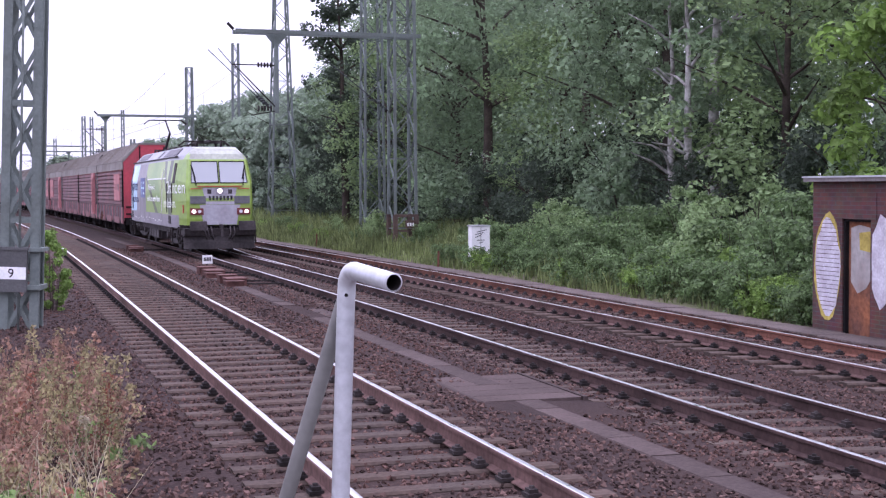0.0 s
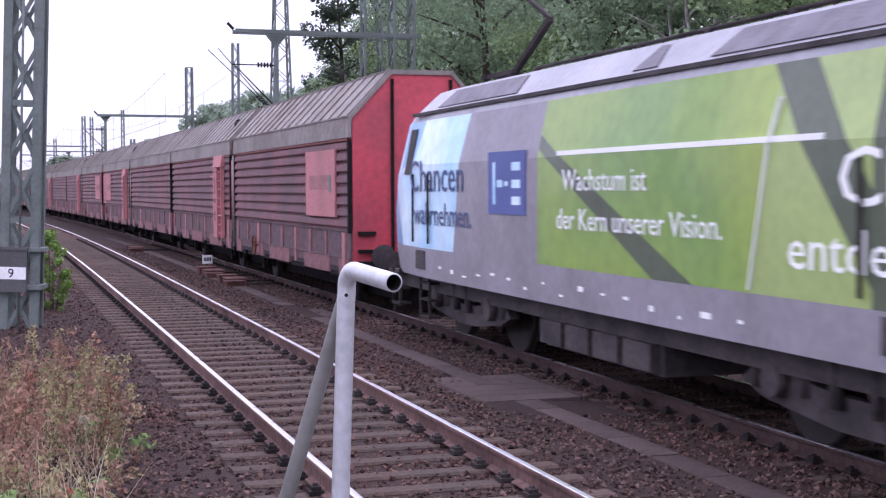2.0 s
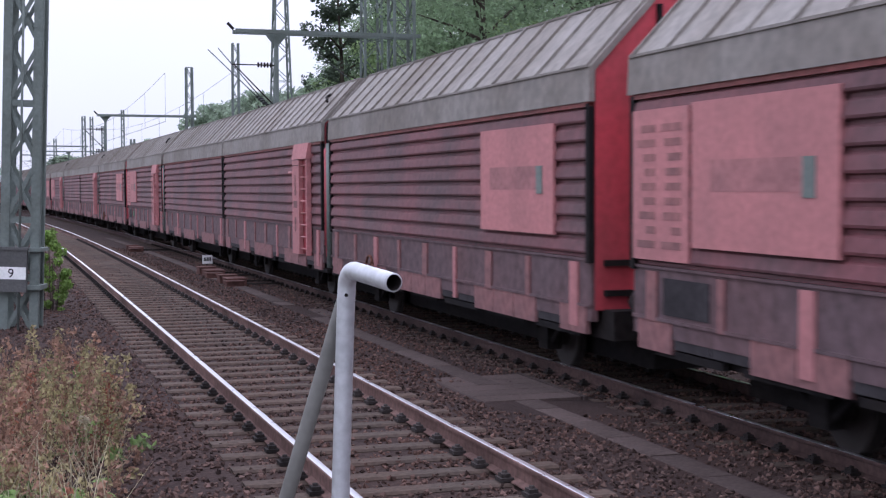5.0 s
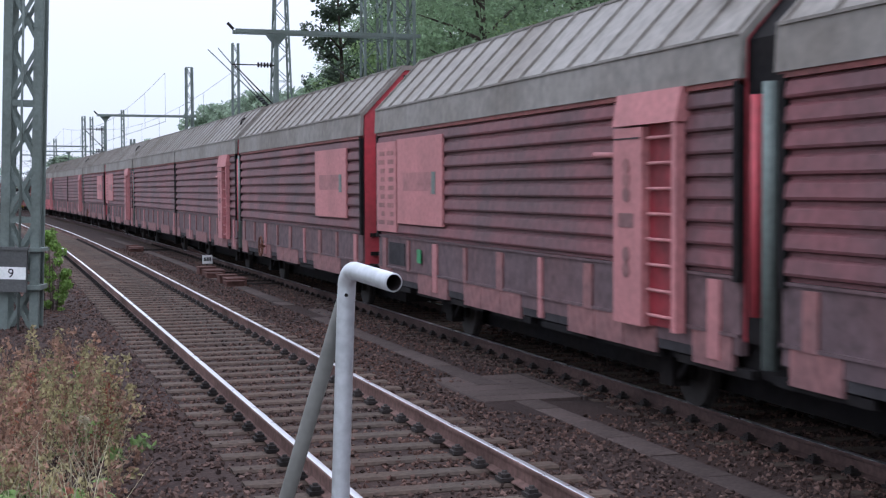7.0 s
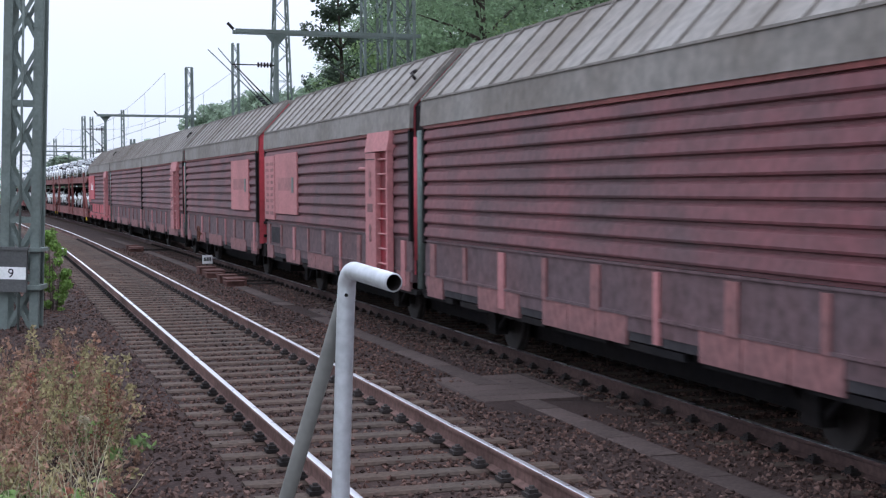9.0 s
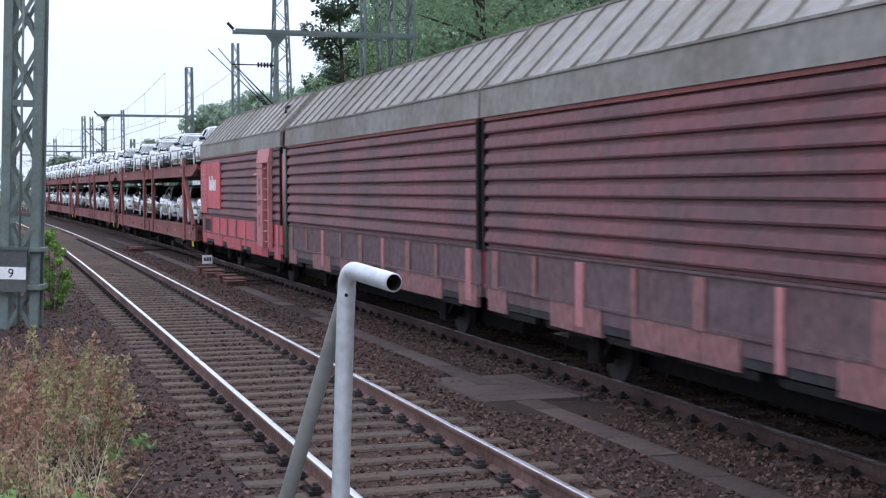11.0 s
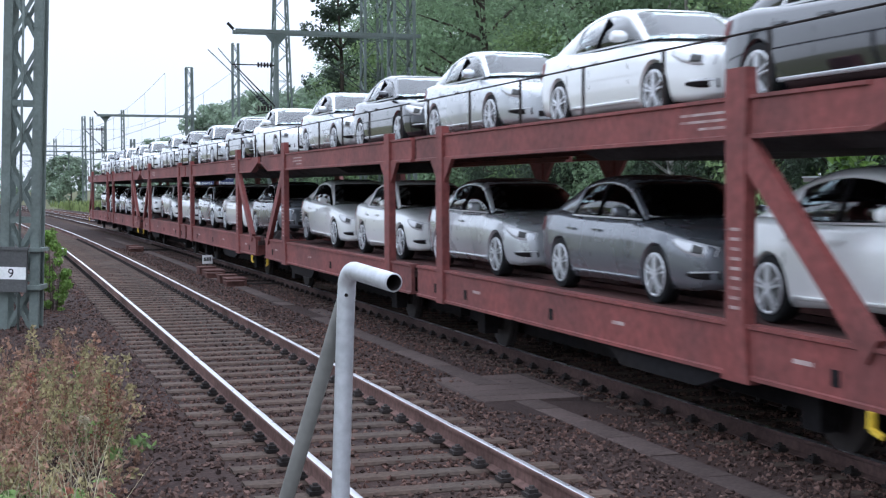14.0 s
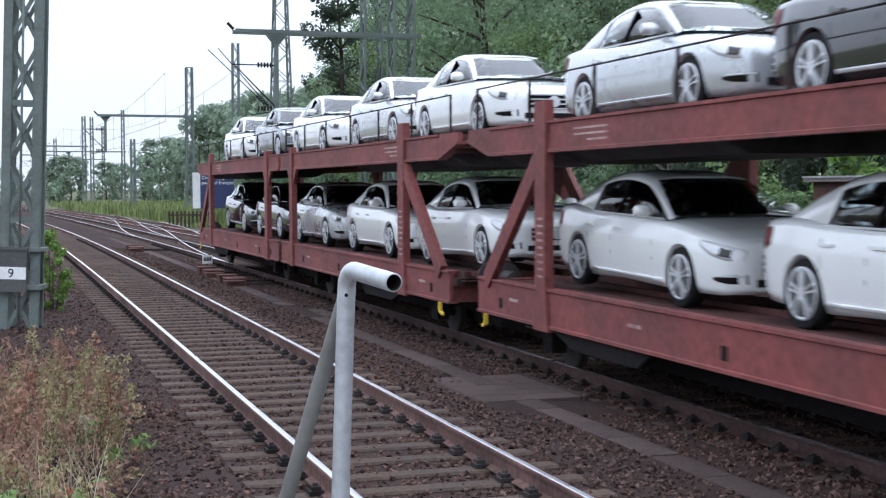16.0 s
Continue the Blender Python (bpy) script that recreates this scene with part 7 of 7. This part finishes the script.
def platform_end():
    t = thing("platform", "concrete platform end under the camera", "platform", kind="structure")
    bm = bmesh.new()
    box(bm, (-3.5, -12.0, -0.7), (0.3, 3.75, 0.62))
    part("slab", bm, M["concrete"], t)
    t = thing("railing_end", "bent galvanised steel tube railing end with a slanting brace", "railing")
    bm = bmesh.new()
    start, way, end = Vector((-0.2280, 3.36, 1.889)), Vector((0.487, -0.873, 0.0)), Vector((-0.109, 3.14, 1.916))
    pts = [(-0.268, 3.36, 0.60), (-0.248, 3.36, 1.35), (-0.232, 3.36, 1.80)]
    pts += [start + way * 0.043 * (1 - math.cos(a)) + Vector((0, 0, 0.043 * math.sin(a))) for a in np.linspace(0, math.pi / 2, 9)]
    last = pts[-1]
    pts += [last.lerp(end, f) for f in (0.3, 0.65, 1.0)]
    pipe(bm, pts, 0.0215)
    # dark iron inside the galvanised tube paints the shade of its hollow
    part("tube", bm, [M["galv"], M["iron"]], t, "galvanised tube with an open end")
    bm = bmesh.new()
    a, b = Vector((-0.2335, 3.40, 1.87)), Vector((-0.612, 3.40, 0.60))
    tube(bm, a, b, 0.0185, 18)
    part("brace", bm, M["brace"], t, "dull grey slanting brace")
    bm = bmesh.new()
    disc(bm, (-0.2275, 3.3385, 1.874), 0.0045, (0, 1, 0), 10, 0.006)
    part("bolt_hole", bm, M["black"], t)


def weeds():
    rng = np.random.default_rng(77)
    plants = {"weed_brown": [], "weed_olive": [], "weed_green": [], "weed_red": []}
    stalks = []
    for i in range(210):
        y = 10.2 + 5.5 * rng.random() ** 1.3
        px = -40 + 300 * rng.random() ** 1.1 * (0.75 + 0.25 * rng.random())
        x = (px - 784) / 2522 * y
        low = y < 11.7
        kind = rng.choice(["weed_brown", "weed_olive", "weed_green", "weed_red"], p=[0.24, 0.20, 0.50, 0.06] if low else [0.50, 0.32, 0.12, 0.06])
        h = (1.12 if kind != "weed_green" else 0.75) * (0.6 if low else 1.0) * rng.uniform(0.5, 1.15) * (0.6 if px > 190 else 1.0)
        lean = rng.normal(scale=0.12, size=2)
        base = np.array([x, y, -0.62])
        n = 115
        f = 0.2 + 0.75 * rng.random(n) ** 0.7
        spread = (0.05 + 0.20 * (1 - f)) * (1.3 if kind == "weed_green" else 1)
        a = rng.uniform(0, math.tau, n)
        c = base + np.stack([lean[0] * f * h + np.cos(a) * spread * rng.random(n), lean[1] * f * h + np.sin(a) * spread * rng.random(n), 0.08 + f * h], -1)
        plants[kind].append((c, np.stack([np.cos(a), np.sin(a), 0.6 + 0 * a], -1)))
        stalks.append((base, base + np.array([lean[0] * h, lean[1] * h, h])))
    for k, v in plants.items():
        c = np.concatenate([p[0] for p in v])
        nrm = np.concatenate([p[1] for p in v])
        vv, ff = leaves(c, nrm, {"weed_brown": 0.025, "weed_olive": 0.022, "weed_green": 0.032, "weed_red": 0.022}[k], rng, 0.55)
        tagged(mesh_from(k + "s", vv, ff, M[k]), {"weed_brown": "withered brown weeds beside the track", "weed_olive": "olive seed-bearing weeds beside the track", "weed_green": "low green weeds beside the track", "weed_red": "reddish withered dock beside the track"}[k], "weeds", kind="stuff")
    bm = bmesh.new()
    for a, b in stalks:
        tube(bm, a, b, 0.006, 4, 0.003, cap=False)
    tagged(part("weed_stalks", bm, M["weed_brown"]), "thin brown weed stalks beside the track", "weeds", kind="stuff")
    n = 2600
    y = 9.4 + 6.5 * rng.random(n)
    px = -60 + 310 * rng.random(n)
    v, f = blades(rng, (px - 784) / 2522 * y, y, 0 * y - 0.62, (0.15 + 0.35 * rng.random(n)) * np.clip((300 - px) / 200, 0.4, 1), 0.008 + 0.006 * rng.random(n), 0.3 + 0.5 * rng.random(n))
    tagged(mesh_from("weed_grass", v, f, M["weed_green"]), "low green grass among the weeds", "grass", kind="stuff")
    n = 210
    y = 9.4 + 4 * rng.random(n)
    px = -40 + 240 * rng.random(n)
    v, f = blades(rng, (px - 784) / 2522 * y, y, 0 * y - 0.62, 0.5 + 0.5 * rng.random(n), 0.009 + 0 * y, 0.3 + 0.4 * rng.random(n))
    tagged(mesh_from("dry_grass", v, f, M["weed_straw"]), "pale dry grass stems among the weeds", "grass", kind="stuff")
    # one thistle with a pale seed head
    t = thing("thistle", "dry thistle with a pale seed head", "plant")
    x, y = at_px(140, 10.4), 10.4
    t.matrix_basis = pose(x, y, -0.62)
    bm = bmesh.new()
    tube(bm, (0, 0, 0), (0.03, 0, 1.02), 0.008, 6, 0.005)
    tube(bm, (0.01, 0, 0.5), (-0.12, 0, 0.85), 0.005, 5, 0.003)
    part("stem", bm, M["weed_olive"], t)
    c = np.array([0.03, 0, 1.05]) + rng.normal(scale=0.02, size=(60, 3))
    vv, ff = leaves(c, rng.normal(size=(60, 3)), 0.022, rng, 0.3)
    mesh_from("seed_head", vv, ff, M["weed_straw"], t)
    # sapling beside the mast
    b = bush(71, 0.5, 2.0, M["leaf_bright"], "bright green sapling beside the mast", 0.042, 80)
    b.matrix_basis = pose(at_px(90, 28), 28, -0.55)
    b.scale = (0.85, 0.85, 1.0)


platform_end()
masts()
hut()
trackside()
wood()
bushes()
grass()
weeds()


motions()
